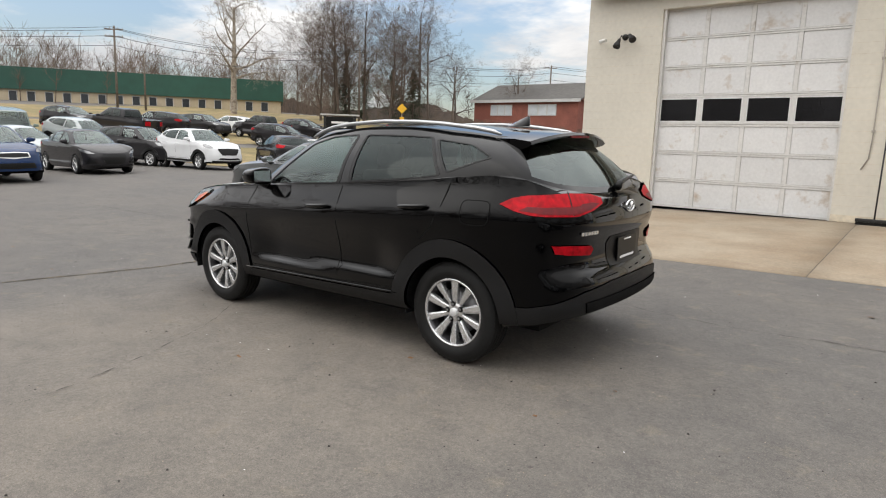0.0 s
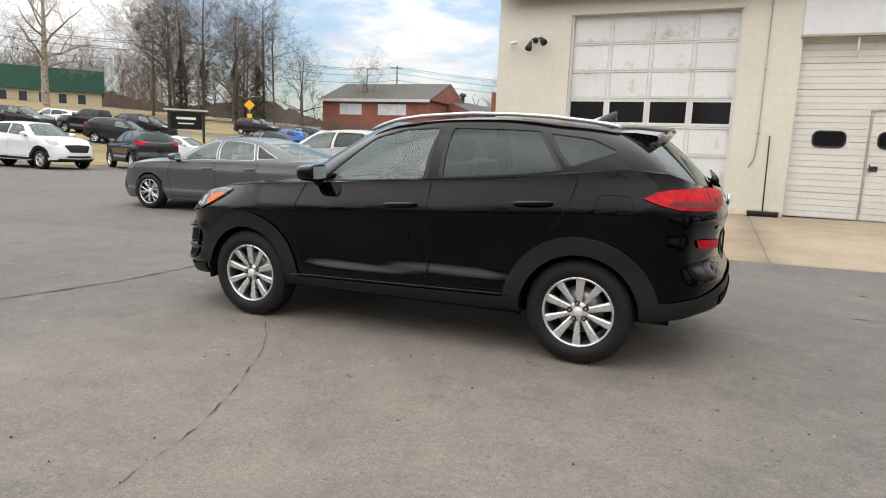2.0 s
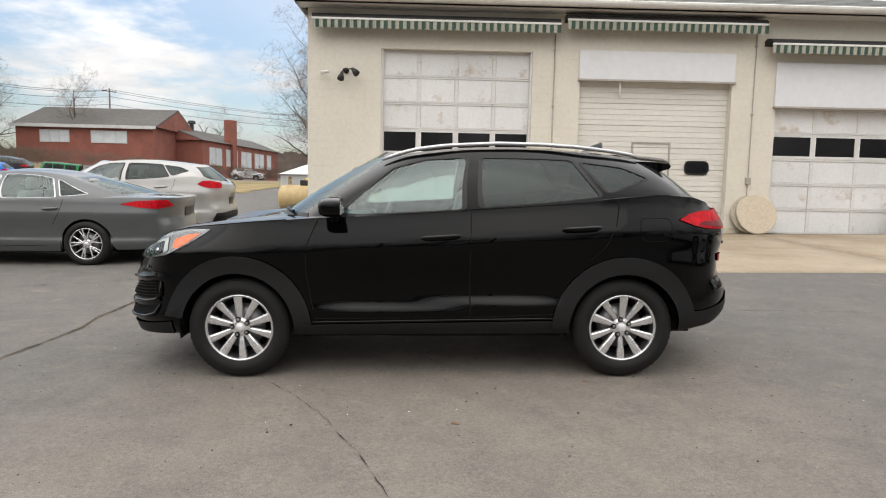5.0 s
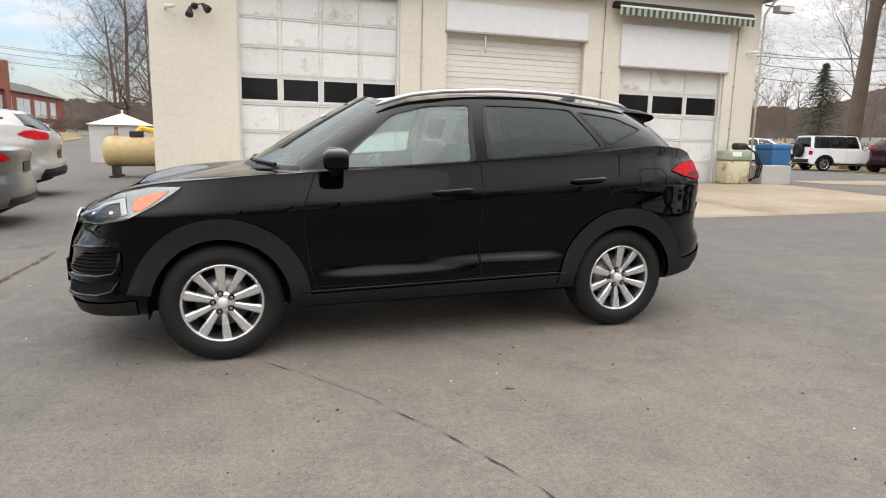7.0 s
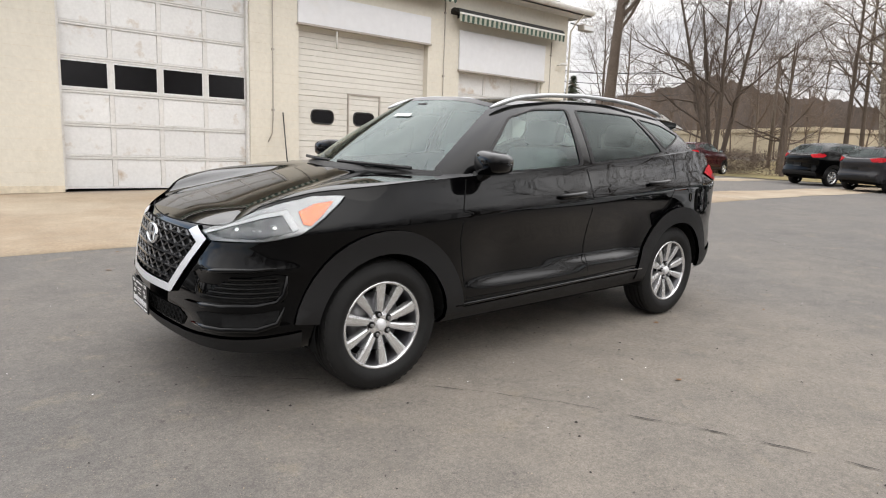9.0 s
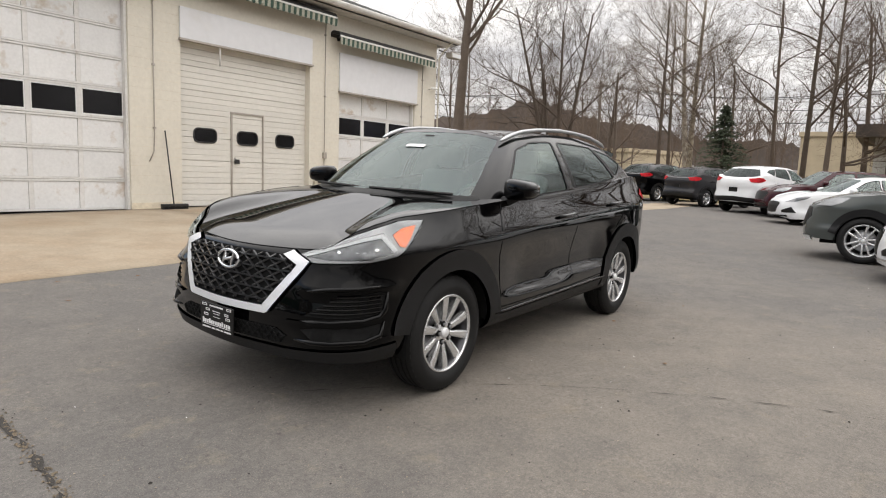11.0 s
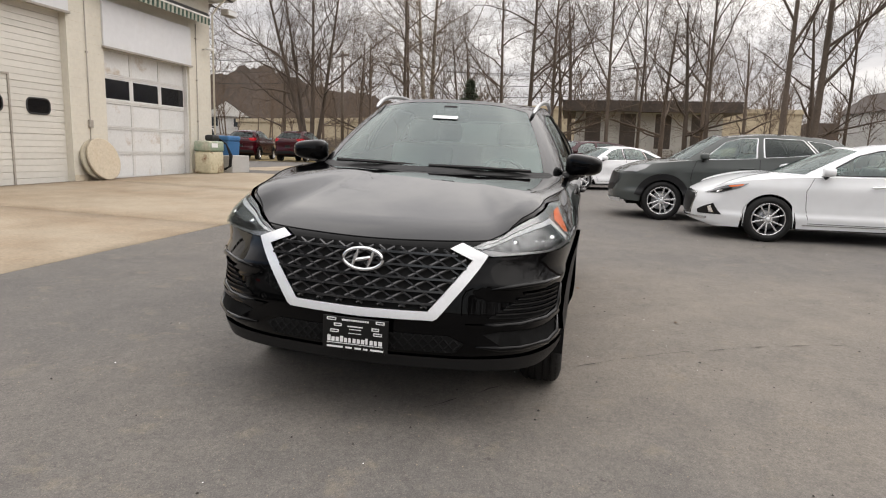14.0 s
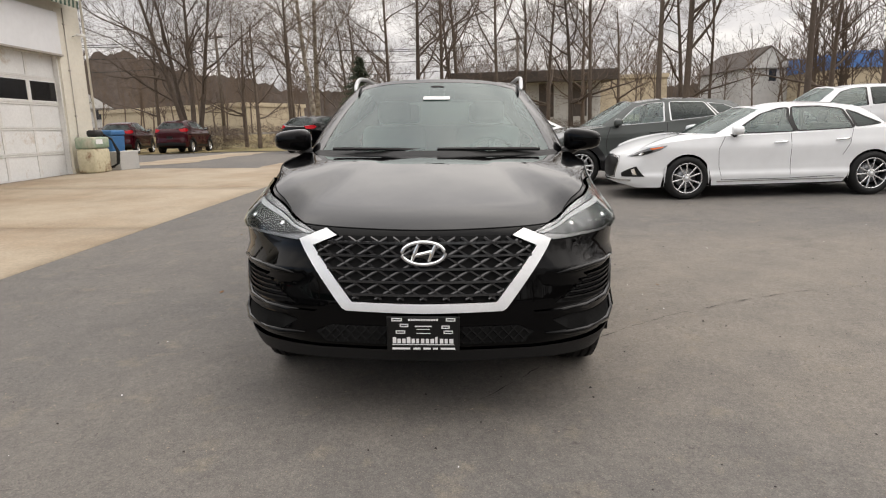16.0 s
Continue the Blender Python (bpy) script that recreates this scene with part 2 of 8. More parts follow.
def add_tube(bm, pts, radii, sides=8, cap=True):
    """A tube along points; radii one number or one per point."""
    pts = [Vector(p) for p in pts]
    if not hasattr(radii, "__len__"):
        radii = [radii] * len(pts)
    rings = []
    up = Vector((0.13, 0.31, 0.94))
    for i, p in enumerate(pts):
        d = (pts[min(i + 1, len(pts) - 1)] - pts[max(i - 1, 0)]).normalized()
        a = d.cross(up)
        a = a.normalized() if a.length > 1e-3 else d.orthogonal().normalized()
        b = d.cross(a)
        rings.append([bm.verts.new(p + radii[i] * (math.cos(2 * math.pi * k / sides) * a + math.sin(2 * math.pi * k / sides) * b)) for k in range(sides)])
    for r0, r1 in zip(rings, rings[1:]):
        for k in range(sides):
            bm.faces.new((r0[k], r1[k], r1[(k + 1) % sides], r0[(k + 1) % sides]))
    if cap:
        bm.faces.new(rings[0]); bm.faces.new(rings[-1][::-1])
    return bm


def tube(pts, radii, sides=8):
    return add_tube(bmesh.new(), pts, radii, sides)


def lathe(profile, sides=40, m=None):
    """Turns (radius, y) points about the y axis."""
    bm = bmesh.new()
    rings = [[bm.verts.new((r * math.cos(2 * math.pi * k / sides), y, r * math.sin(2 * math.pi * k / sides))) for k in range(sides)] for r, y in profile]
    for r0, r1 in zip(rings, rings[1:]):
        for k in range(sides):
            bm.faces.new((r0[k], r0[(k + 1) % sides], r1[(k + 1) % sides], r1[k]))
    if m is not None:
        bm.transform(m)
    return bm


def sstep(a, b, x):
    t = np.clip((np.asarray(x, float) - a) / (b - a), 0, 1)
    return t * t * (3 - 2 * t)


def ground_z(x, y):
    """The lot slopes gently up to the garage, and rises to the street in the west and north."""
    return (0.014 * np.clip(x, -6, 12) + 0.026 * np.clip(np.asarray(y, float) + 0.9, -0.4, 9.5) + 0.004
            + 1.5 * sstep(-24, -44, x) * 1.0 + 0.06 * np.clip(-44 - np.asarray(x, float), 0, 400) + 1.6 * sstep(30, 70, y) + 0.035 * np.clip(np.asarray(x, float) - 45, 0, 300))


def sit(x, y, yaw=0):
    """The pose of a thing that stands on the slope, turned by yaw degrees."""
    e = 0.8
    gx, gy = float(ground_z(x + e, y) - ground_z(x - e, y)) / (2 * e), float(ground_z(x, y + e) - ground_z(x, y - e)) / (2 * e)
    n = Vector((-gx, -gy, 1)).normalized()
    return Matrix.Translation((x, y, float(ground_z(x, y)))) @ Vector((0, 0, 1)).rotation_difference(n).to_matrix().to_4x4() @ pose(0, 0, 0, 0, 0, yaw)


# ---- cars: a body ribbon round the plan outline, a glasshouse, and a deck between ----
def catmull(pts, t):
    pts = np.asarray(pts, float)
    t = np.atleast_1d(np.asarray(t, float))
    i = np.clip(np.floor(t).astype(int), 0, len(pts) - 2)
    f = (t - i)[:, None]
    mir = np.array([1, -1, 1][:pts.shape[1]], float)          # the curve goes on mirrored past the middle
    ext = np.concatenate([pts[1:2] * mir, pts, pts[-2:-1] * mir])
    p0, p1, p2, p3 = ext[i], ext[i + 1], ext[i + 2], ext[i + 3]
    return 0.5 * (2 * p1 + (p2 - p0) * f + (2 * p0 - 5 * p1 + 4 * p2 - p3) * f * f + (3 * p1 - p0 - 3 * p2 + p3) * f ** 3)


def inside(poly, x, y):
    px, py = np.array([p[0] for p in poly]), np.array([p[1] for p in poly])
    r = np.zeros(len(x), bool)
    for a in range(len(px)):
        b = a - 1
        c = (py[a] > y) != (py[b] > y)
        with np.errstate(divide="ignore", invalid="ignore"):
            r ^= c & (x < (px[b] - px[a]) * (y - py[a]) / (py[b] - py[a]) + px[a])
    return r


def resample(poly, step):
    out = []
    for a, b in zip(poly, list(poly[1:]) + [poly[0]]):
        k = max(1, int(math.ceil(math.dist(a, b) / step)))
        out += [(a[0] + (b[0] - a[0]) * i / k, a[1] + (b[1] - a[1]) * i / k) for i in range(k)]
    return out


def grow(poly, d):
    """The polygon with its edges moved outwards by d."""
    area = sum(a[0] * b[1] - b[0] * a[1] for a, b in zip(poly, list(poly[1:]) + [poly[0]]))
    sg = 1 if area > 0 else -1
    out = []
    n = len(poly)
    for i in range(n):
        p, a, b = Vector(poly[i]), Vector(poly[i - 1]), Vector(poly[(i + 1) % n])
        u, w = (p - a).normalized(), (b - p).normalized()
        nu, nw = Vector((u.y, -u.x)) * sg, Vector((w.y, -w.x)) * sg
        k = nu + nw
        k = k / max(0.35, k.length_squared / 2) if k.length > 1e-6 else nu
        out.append(tuple(p + k * d))
    return out


def rounded(poly, r, k=4):
    out = []
    n = len(poly)
    for i in range(n):
        p, a, b = Vector(poly[i]), Vector(poly[i - 1]), Vector(poly[(i + 1) % n])
        q = min(r, (a - p).length * 0.45, (b - p).length * 0.45)
        s, e = p + (a - p).normalized() * q, p + (b - p).normalized() * q
        out += [tuple(s * (1 - t) ** 2 + p * 2 * t * (1 - t) + e * t * t) for t in (j / k for j in range(k + 1))]
    return out


def triangulate(poly, holes, step):
    """Triangles inside poly and outside holes, no edge longer than about step."""
    from mathutils import geometry
    loops = [resample(p, step) for p in [poly, *holes]]
    vs, es = [], []
    for lp in loops:
        o = len(vs)
        vs += lp
        es += [(o + i, o + (i + 1) % len(lp)) for i in range(len(lp))]
    edge = np.array(vs)
    x0, y0, x1, y1 = edge[:, 0].min(), edge[:, 1].min(), edge[:, 0].max(), edge[:, 1].max()
    gx, gy = np.meshgrid(np.arange(x0 + step / 2, x1, step), np.arange(y0 + step / 2, y1, step))
    gx, gy = gx.ravel(), gy.ravel()
    ok = inside(poly, gx, gy)
    for h in holes:
        ok &= ~inside(h, gx, gy)
    gx, gy = gx[ok], gy[ok]
    if len(gx):
        d = np.min(np.hypot(gx[:, None] - edge[None, :, 0], gy[:, None] - edge[None, :, 1]), axis=1)
        gx, gy = gx[d > step * 0.4], gy[d > step * 0.4]
    vs = vs + list(zip(gx.tolist(), gy.tolist()))
    r = geometry.delaunay_2d_cdt([Vector(v) for v in vs], es, [], 0, 1e-6)
    v2 = np.array([tuple(v) for v in r[0]])
    f2 = np.array([tuple(f) for f in r[2]])
    c = v2[f2].mean(axis=1)
    ok = inside(loops[0], c[:, 0], c[:, 1])
    for lp in loops[1:]:
        ok &= ~inside(lp, c[:, 0], c[:, 1])
    f2 = f2[ok]
    used = np.unique(f2)
    back = {int(u): i for i, u in enumerate(used)}
    return v2[used], [tuple(back[int(q)] for q in f) for f in f2]


class Shape:
    """One car's surfaces. Front at -x; the half at +y is made and mirrored."""

    def __init__(self, c):
        self.c = c
        q = catmull(c["outline"], np.linspace(0, len(c["outline"]) - 1, 600))
        q[:, 0] = np.maximum.accumulate(q[:, 0] + np.arange(600) * 1e-7)
        q[:, 1] = np.maximum(q[:, 1], 0)
        ds = np.hypot(*np.diff(q, axis=0).T)
        self.s = np.concatenate([[0], np.cumsum(ds)])
        self.q = q
        t = np.gradient(q, self.s, axis=0)
        k = np.ones(9) / 9
        t = np.stack([np.convolve(np.pad(t[:, i], 4, "edge"), k, "valid") for i in (0, 1)], 1)
        t[0], t[-1] = (0, 1), (0, -1)
        n = np.stack([-t[:, 1], t[:, 0]], 1)
        self.n = n / np.linalg.norm(n, axis=1)[:, None]
        self.S = self.s[-1]
        zz = np.linspace(0, 2.2, 441)
        kk = np.ones(11) / 11
        self.zz = zz
        self.pro = [np.convolve(np.pad(np.interp(zz, *zip(*c[p])), 5, "edge"), kk, "valid") for p in ("pf", "ps", "pr")]
        self.top = c["top"]
        self.B, self.R = np.array(c["base"], float), np.array(c["roof"], float)
        self.U = len(self.B) - 1
        self.us = 0.4

    def s_x(self, x):
        return np.interp(x, self.q[:, 0], self.s)

    def s_y(self, y):
        """Place along the front from the distance to the middle."""
        h = np.argmax(self.q[:, 1] > self.q[:, 1].max() * 0.97)
        return np.interp(y, self.q[:h, 1], self.s[:h])

    def s_yr(self, y):
        h = len(self.q) - np.argmax(self.q[::-1, 1] > self.q[:, 1].max() * 0.97)
        return np.interp(y, self.q[h:, 1][::-1], self.s[h:][::-1])

    def ztop(self, s):
        x = np.interp(s, self.s, self.q[:, 0])
        return np.interp(x, *zip(*self.top))

    def low(self, s, z, off=0.0):
        s, z = np.clip(np.asarray(s, float), 0, self.S), np.asarray(z, float)
        qx, qy = np.interp(s, self.s, self.q[:, 0]), np.interp(s, self.s, self.q[:, 1])
        nx, ny = np.interp(s, self.s, self.n[:, 0]), np.interp(s, self.s, self.n[:, 1])
        wf, wr = sstep(0.2, 0.85, -nx), sstep(0.2, 0.85, nx)
        lean = self.c.get("front_lean", 0.0) * np.maximum(z - 0.88, 0) * sstep(1.2, 1.75, -qx)
        lean = lean + self.c.get("front_tuck", 0.0) * np.maximum(0.62 - z, 0) * sstep(1.55, 1.85, -qx)
        zs = z - self.c.get("crease_rise", 0.0) * np.clip(qx, -1.3, 1.6) * sstep(0.66, 0.82, z)
        d = lean + wf * np.interp(z, self.zz, self.pro[0]) + wr * np.interp(z, self.zz, self.pro[2]) + (1 - wf - wr) * np.interp(zs, self.zz, self.pro[1]) - off
        if "sculpt" in self.c:
            d = d + self.c["sculpt"](qx, qy, z)
        z = z - self.c.get("nose_drop", 0.0) * sstep(1.5, 2.1, -qx)
        return np.stack([qx - nx * d, np.maximum(qy - ny * d, 0) if off == 0 else np.where(s <= 1e-6, 0, np.where(s >= self.S - 1e-6, 0, np.maximum(qy - ny * d, 0))), z], -1)

    def up(self, a, v, off=0.0):
        """The glasshouse; a runs along it (index times 0.4), v from belt to roof."""
        u = np.clip(np.asarray(a, float) / self.us, 0, self.U)
        v = np.asarray(v, float)[..., None]
        b, r = catmull(self.B, u.ravel()).reshape(*u.shape, 3), catmull(self.R, u.ravel()).reshape(*u.shape, 3)
        p = b + (r - b) * v
        e = 0.02
        t = catmull(self.B, np.clip(u + e, 0, self.U).ravel()) - catmull(self.B, np.clip(u - e, 0, self.U).ravel())
        n = np.stack([-t[:, 1], t[:, 0]], -1)
        n = n / np.maximum(np.linalg.norm(n, axis=1), 1e-9)[:, None]
        n[u.ravel() < 0.02] = (-1, 0)
        n[u.ravel() > self.U - 0.02] = (1, 0)
        bul = 4 * v * (1 - v) * self.c.get("bulge", 0.025) + off
        p[..., :2] += n.reshape(*u.shape, 2) * bul
        p[..., 1] = np.maximum(p[..., 1], 0)
        return p

    def find(self, x, z):
        """Where on the side of the glasshouse a point of the side view lies."""
        u, v = np.meshgrid(np.linspace(1.6, self.U - 1.2, 160), np.linspace(0, 1, 60))
        if not hasattr(self, "tab"):
            self.tab = self.up(u * self.us, v)
        d = np.hypot(self.tab[..., 0] - x, self.tab[..., 2] - z)
        i = np.unravel_index(np.argmin(d), d.shape)
        a, w = u[i] * self.us, v[i]
        for _ in range(6):
            p = self.up(np.array([a, a + 1e-3, a]), np.array([w, w, w + 1e-3]))[:, [0, 2]]
            j = np.stack([(p[1] - p[0]) / 1e-3, (p[2] - p[0]) / 1e-3], 1)
            try:
                st = np.linalg.solve(j, np.array([x, z]) - p[0])
            except np.linalg.LinAlgError:
                break
            a, w = a + float(np.clip(st[0], -0.1, 0.1)), float(np.clip(w + np.clip(st[1], -0.1, 0.1), 0.01, 0.99))
        return a, w


def normals_of(fn, a, b, off):
    e = 2e-3
    da, db = fn(a + e, b, off) - fn(a - e, b, off), fn(a, b + e, off) - fn(a, b - e, off)
    n = np.cross(db, da)
    return n / np.maximum(np.linalg.norm(n, axis=-1), 1e-12)[:, None]


class Sheet:
    """Collects pieces of surface into one mesh with true normals."""

    def __init__(self):
        self.v, self.f, self.n = [], [], []

    def add(self, v, f, n):
        o = len(self.v)
        self.v += [tuple(p) for p in v]
        self.n += [tuple(p) for p in n]
        self.f += [tuple(o + i for i in t) for t in f]

    def both(self, v, f, n, sides=(1, -1)):
        v, n = np.asarray(v, float), np.asarray(n, float)
        first = None
        for sd in sides:
            k = np.array([1, sd, 1])
            ff = f if sd == 1 else [t[::-1] for t in f]
            if first is None:
                first = len(self.v)
                self.add(v * k, ff, n * k)
            else:
                mp = {}
                for i in range(len(v)):
                    if abs(v[i, 1]) < 1e-4:
                        mp[i] = first + i
                    else:
                        mp[i] = len(self.v)
                        self.v.append(tuple(v[i] * k)); self.n.append(tuple(n[i] * k))
                self.f += [tuple(mp[i] for i in t) for t in ff]

    def link(self, name, material, parent, label=""):
        return link_mesh(name, self.v, self.f, material, parent, label, normals=self.n)


def patch(sheet, fn, poly, holes=(), step=0.05, off=0.0, depth=0.0, sides=(1, -1)):
    """Covers poly on the surface fn, off metres proud of it, with a skirt of that depth."""
    v2, f = triangulate(poly, list(holes), step)
    p, n = fn(v2[:, 0], v2[:, 1], off), normals_of(fn, v2[:, 0], v2[:, 1], off)
    # outward winding
    t = np.array(f)
    fl = np.einsum("ij,ij->i", np.cross(p[t[:, 1]] - p[t[:, 0]], p[t[:, 2]] - p[t[:, 0]]), n[t[:, 0]]) < 0
    f = [q[::-1] if k else q for q, k in zip(f, fl)]
    sheet.both(p, f, n, sides)
    if depth:
        cnt = {}
        for q in f:
            for i in range(3):
                e = (q[i], q[(i + 1) % 3])
                cnt[e] = cnt.get(e, 0) + 1
        rim = [e for e in cnt if (e[1], e[0]) not in cnt]
        inner = fn(v2[:, 0], v2[:, 1], off - depth)
        vv, ff, nn = [], [], []
        for a, b in rim:
            o = len(vv)
            vv += [p[a], p[b], inner[b], inner[a]]
            w = np.cross(p[a] - p[b], inner[a] - p[a])
            w = w / max(np.linalg.norm(w), 1e-9)
            nn += [w] * 4
            ff.append((o, o + 1, o + 2, o + 3))
        if vv:
            sheet.both(vv, ff, nn, sides)


def grid_piece(sheet, pts, flip=False):
    """A grid of points (rows, columns, 3), smooth, on both sides."""
    r, c = pts.shape[:2]
    du, dv = np.gradient(pts, axis=0), np.gradient(pts, axis=1)
    n = np.cross(du, dv)
    ln = np.linalg.norm(n, axis=-1, keepdims=True)
    n = n / np.maximum(ln, 1e-9)
    if n[..., 2].mean() < 0:
        n = -n
    f = []
    for i in range(r - 1):
        for j in range(c - 1):
            f.append((i * c + j, i * c + j + 1, (i + 1) * c + j + 1, (i + 1) * c + j))
    p = pts.reshape(-1, 3)
    q = np.array(f)
    fl = np.einsum("ij,ij->i", np.cross(p[q[:, 1]] - p[q[:, 0]], p[q[:, 2]] - p[q[:, 0]]), n.reshape(-1, 3)[q[:, 0]]).mean() < 0
    if fl:
        f = [t[::-1] for t in f]
    sheet.both(p, f, n.reshape(-1, 3))


def strip_poly(line, w):
    """A thin polygon along a line."""
    l, r = [], []
    for i, p in enumerate(line):
        a, b = Vector(line[max(i - 1, 0)]), Vector(line[min(i + 1, len(line) - 1)])
        d = (b - a).normalized()
        n = Vector((-d.y, d.x)) * w / 2
        l.append(tuple(Vector(p) + n)); r.append(tuple(Vector(p) - n))
    return l + r[::-1]


def arc(cx, cz, r, a0, a1, k=14):
    return [(cx + r * math.cos(radians(a0 + (a1 - a0) * i / k)), cz + r * math.sin(radians(a0 + (a1 - a0) * i / k))) for i in range(k + 1)]


WHEELS = {}


def make_wheel(parent, m, r, rim_r, style, name="wheel"):
    """A wheel whose outer face looks to -y: tyre, rim, hub cap, brake disc, nuts."""
    key = (round(r, 3), round(rim_r, 3), style)
    w = new(name)
    w.parent = parent
    w.matrix_basis = m
    fine = style in ("hero",)
    if key not in WHEELS:
        k = 64 if fine else 32
        W = 0.225 if r > 0.3 else 0.2
        y0, y1 = -W / 2, W / 2
        sh = r - rim_r
        prof = [(rim_r, y0 + 0.025), (rim_r + sh * 0.1, y0 + 0.012), (rim_r + sh * 0.25, y0 + 0.002), (rim_r + sh * 0.42, y0 - 0.002), (rim_r + sh * 0.5, y0 + 0.0), (rim_r + sh * 0.7, y0 + 0.006), (rim_r + sh * 0.86, y0 + 0.016), (r - 0.006, y0 + 0.03), (r, y0 + 0.045)]
        if fine:
            for yy in (-0.055, -0.02, 0.02, 0.055):
                prof += [(r, yy - 0.006), (r - 0.008, yy - 0.004), (r - 0.008, yy + 0.004), (r, yy + 0.006)]
        prof += [(r, y1 - 0.045), (r - 0.006, y1 - 0.03), (rim_r + sh * 0.7, y1 - 0.006), (rim_r + sh * 0.4, y1), (rim_r, y1 - 0.025)]
        tyre = lathe(prof, k)
        if fine:
            # raised sidewall blocks near the shoulder
            for i in range(48):
                a = 2 * math.pi * i / 48
                add_box(tyre, r - 0.03, r - 0.007, y0 + 0.022, y0 + 0.05, -0.011, 0.011, 0, Matrix.Rotation(a, 4, "Y"))
        lip = lathe([(rim_r + 0.004, y0 + 0.03), (rim_r + 0.006, y0 + 0.018), (rim_r - 0.004, y0 + 0.013), (rim_r - 0.011, y0 + 0.02), (rim_r - 0.012, y0 + 0.03)], k)
        barrel = lathe([(rim_r - 0.012, y0 + 0.03), (rim_r - 0.02, y0 + 0.04), (rim_r - 0.03, 0.0), (rim_r - 0.03, y1 - 0.03)], k)
        fy = y0 + 0.028
        spokes = bmesh.new()
        n = 5
        R = rim_r - (0.001 if fine else 0.012)
        def spoke(a, w0, w1, skew, r0=0.05, th=0.022, yin=0.012):
            bm2 = bmesh.new()
            rings = []
            for t in (0, 0.25, 0.5, 0.75, 1):
                rr = r0 + (R - r0) * t
                hw = (w0 + (w1 - w0) * t) / 2
                sk = skew * t
                yy = fy + yin * (1 - t) - 0.006 * math.sin(math.pi * t)
                rings.append([bm2.verts.new(p) for p in ((rr, yy + th, sk - hw), (rr, yy + 0.005, sk - hw), (rr, yy, sk - hw * 0.55), (rr, yy, sk + hw * 0.55), (rr, yy + 0.005, sk + hw), (rr, yy + th, sk + hw))])
            for ra, rb in zip(rings, rings[1:]):
                for i in range(6):
                    bm2.faces.new((ra[i], rb[i], rb[(i + 1) % 6], ra[(i + 1) % 6]))
            bm2.transform(Matrix.Rotation(a, 4, "Y"))
            me2 = bpy.data.meshes.new("tmp"); bm2.to_mesh(me2); bm2.free()
            spokes.from_mesh(me2); bpy.data.meshes.remove(me2)
        for i in range(n):
            a = 2 * math.pi * i / n + math.pi / 2
            if style == "hero":
                spoke(a + 0.20, 0.032, 0.062, 0.0, 0.045, 0.036, 0.020); spoke(a + 0.20 + math.pi / 5, 0.024, 0.056, 0.008, 0.05, 0.036, 0.024)
            elif style == "twin":
                spoke(a - 0.22, 0.02, 0.026, 0.012); spoke(a + 0.22, 0.02, 0.026, -0.012)
            elif style == "star":
                spoke(a - 0.17, 0.030, 0.026, 0.05); spoke(a + 0.20, 0.022, 0.040, -0.06)
            elif style == "mesh":
                spoke(a - 0.05, 0.03, 0.02, -0.10); spoke(a + 0.05, 0.03, 0.02, 0.10); spoke(a, 0.028, 0.022, 0.03)
            else:
                spoke(a, 0.06, 0.075, 0.02)
        g = lathe([(0.012, fy + 0.012), (0.05, fy + 0.013), (0.066, fy + 0.020), (0.072, fy + 0.05)], 24)
        me2 = bpy.data.meshes.new("tmp"); g.to_mesh(me2); g.free(); spokes.from_mesh(me2); bpy.data.meshes.remove(me2)
        capm = lathe([(0.0005, fy - 0.004), (0.024, fy - 0.003), (0.03, fy + 0.003), (0.03, fy + 0.012)], 20)
        disc = lathe([(0.05, -0.005), (rim_r * 0.68, -0.005), (rim_r * 0.68, 0.02)], 32)
        back = lathe([(0.01, 0.05), (rim_r - 0.032, 0.05)], 24)
        # shade between the spokes is put into the dark barrel and back disc colours
        obs = []
        for nm, bm, mt, sm, lb in (("tyre", tyre, M_RUBBER, True, "black rubber tyre"), ("rim", barrel, M_ALLOY_DK if fine else (M_ALLOY_DK if style in ("twin", "mesh") else M_ALLOY), True, ""), ("rim_lip", lip, M_ALLOY, True, ""), ("spokes", spokes, M_ALLOY if style != "dark" else M_ALLOY_DK, False, ""), ("hub_cap", capm, M_SATIN, True, ""), ("brake_disc", disc, M_STEEL, True, "steel brake disc"), ("wheel_back", back, M_UNDER, True, "")):
            o = part(nm, bm, mt, w, lb, sm)
            obs.append(o)
        if fine:
            for i in range(5):
                a = 2 * math.pi * (i + 0.5) / 5 + math.pi / 2
                at = Matrix.Translation((0.056 * math.cos(a), 0, 0.056 * math.sin(a)))
                obs.append(part("nut_pocket", lathe([(0.0005, fy + 0.010), (0.017, fy + 0.010), (0.0185, fy + 0.013), (0.0185, fy + 0.03)], 14, at), M_UNDER, w))
                nut = lathe([(0.0005, fy - 0.001), (0.008, fy), (0.010, fy + 0.004), (0.010, fy + 0.016)], 8, at)
                obs.append(part("wheel_nut", nut, M_STEEL, w))
            for o in obs[:2]:
                o.data.set_sharp_from_angle(angle=radians(35))
        WHEELS[key] = obs
    else:
        for o in WHEELS[key]:
            q = o.copy()
            scene.collection.objects.link(q)
            q.parent = w
    return w


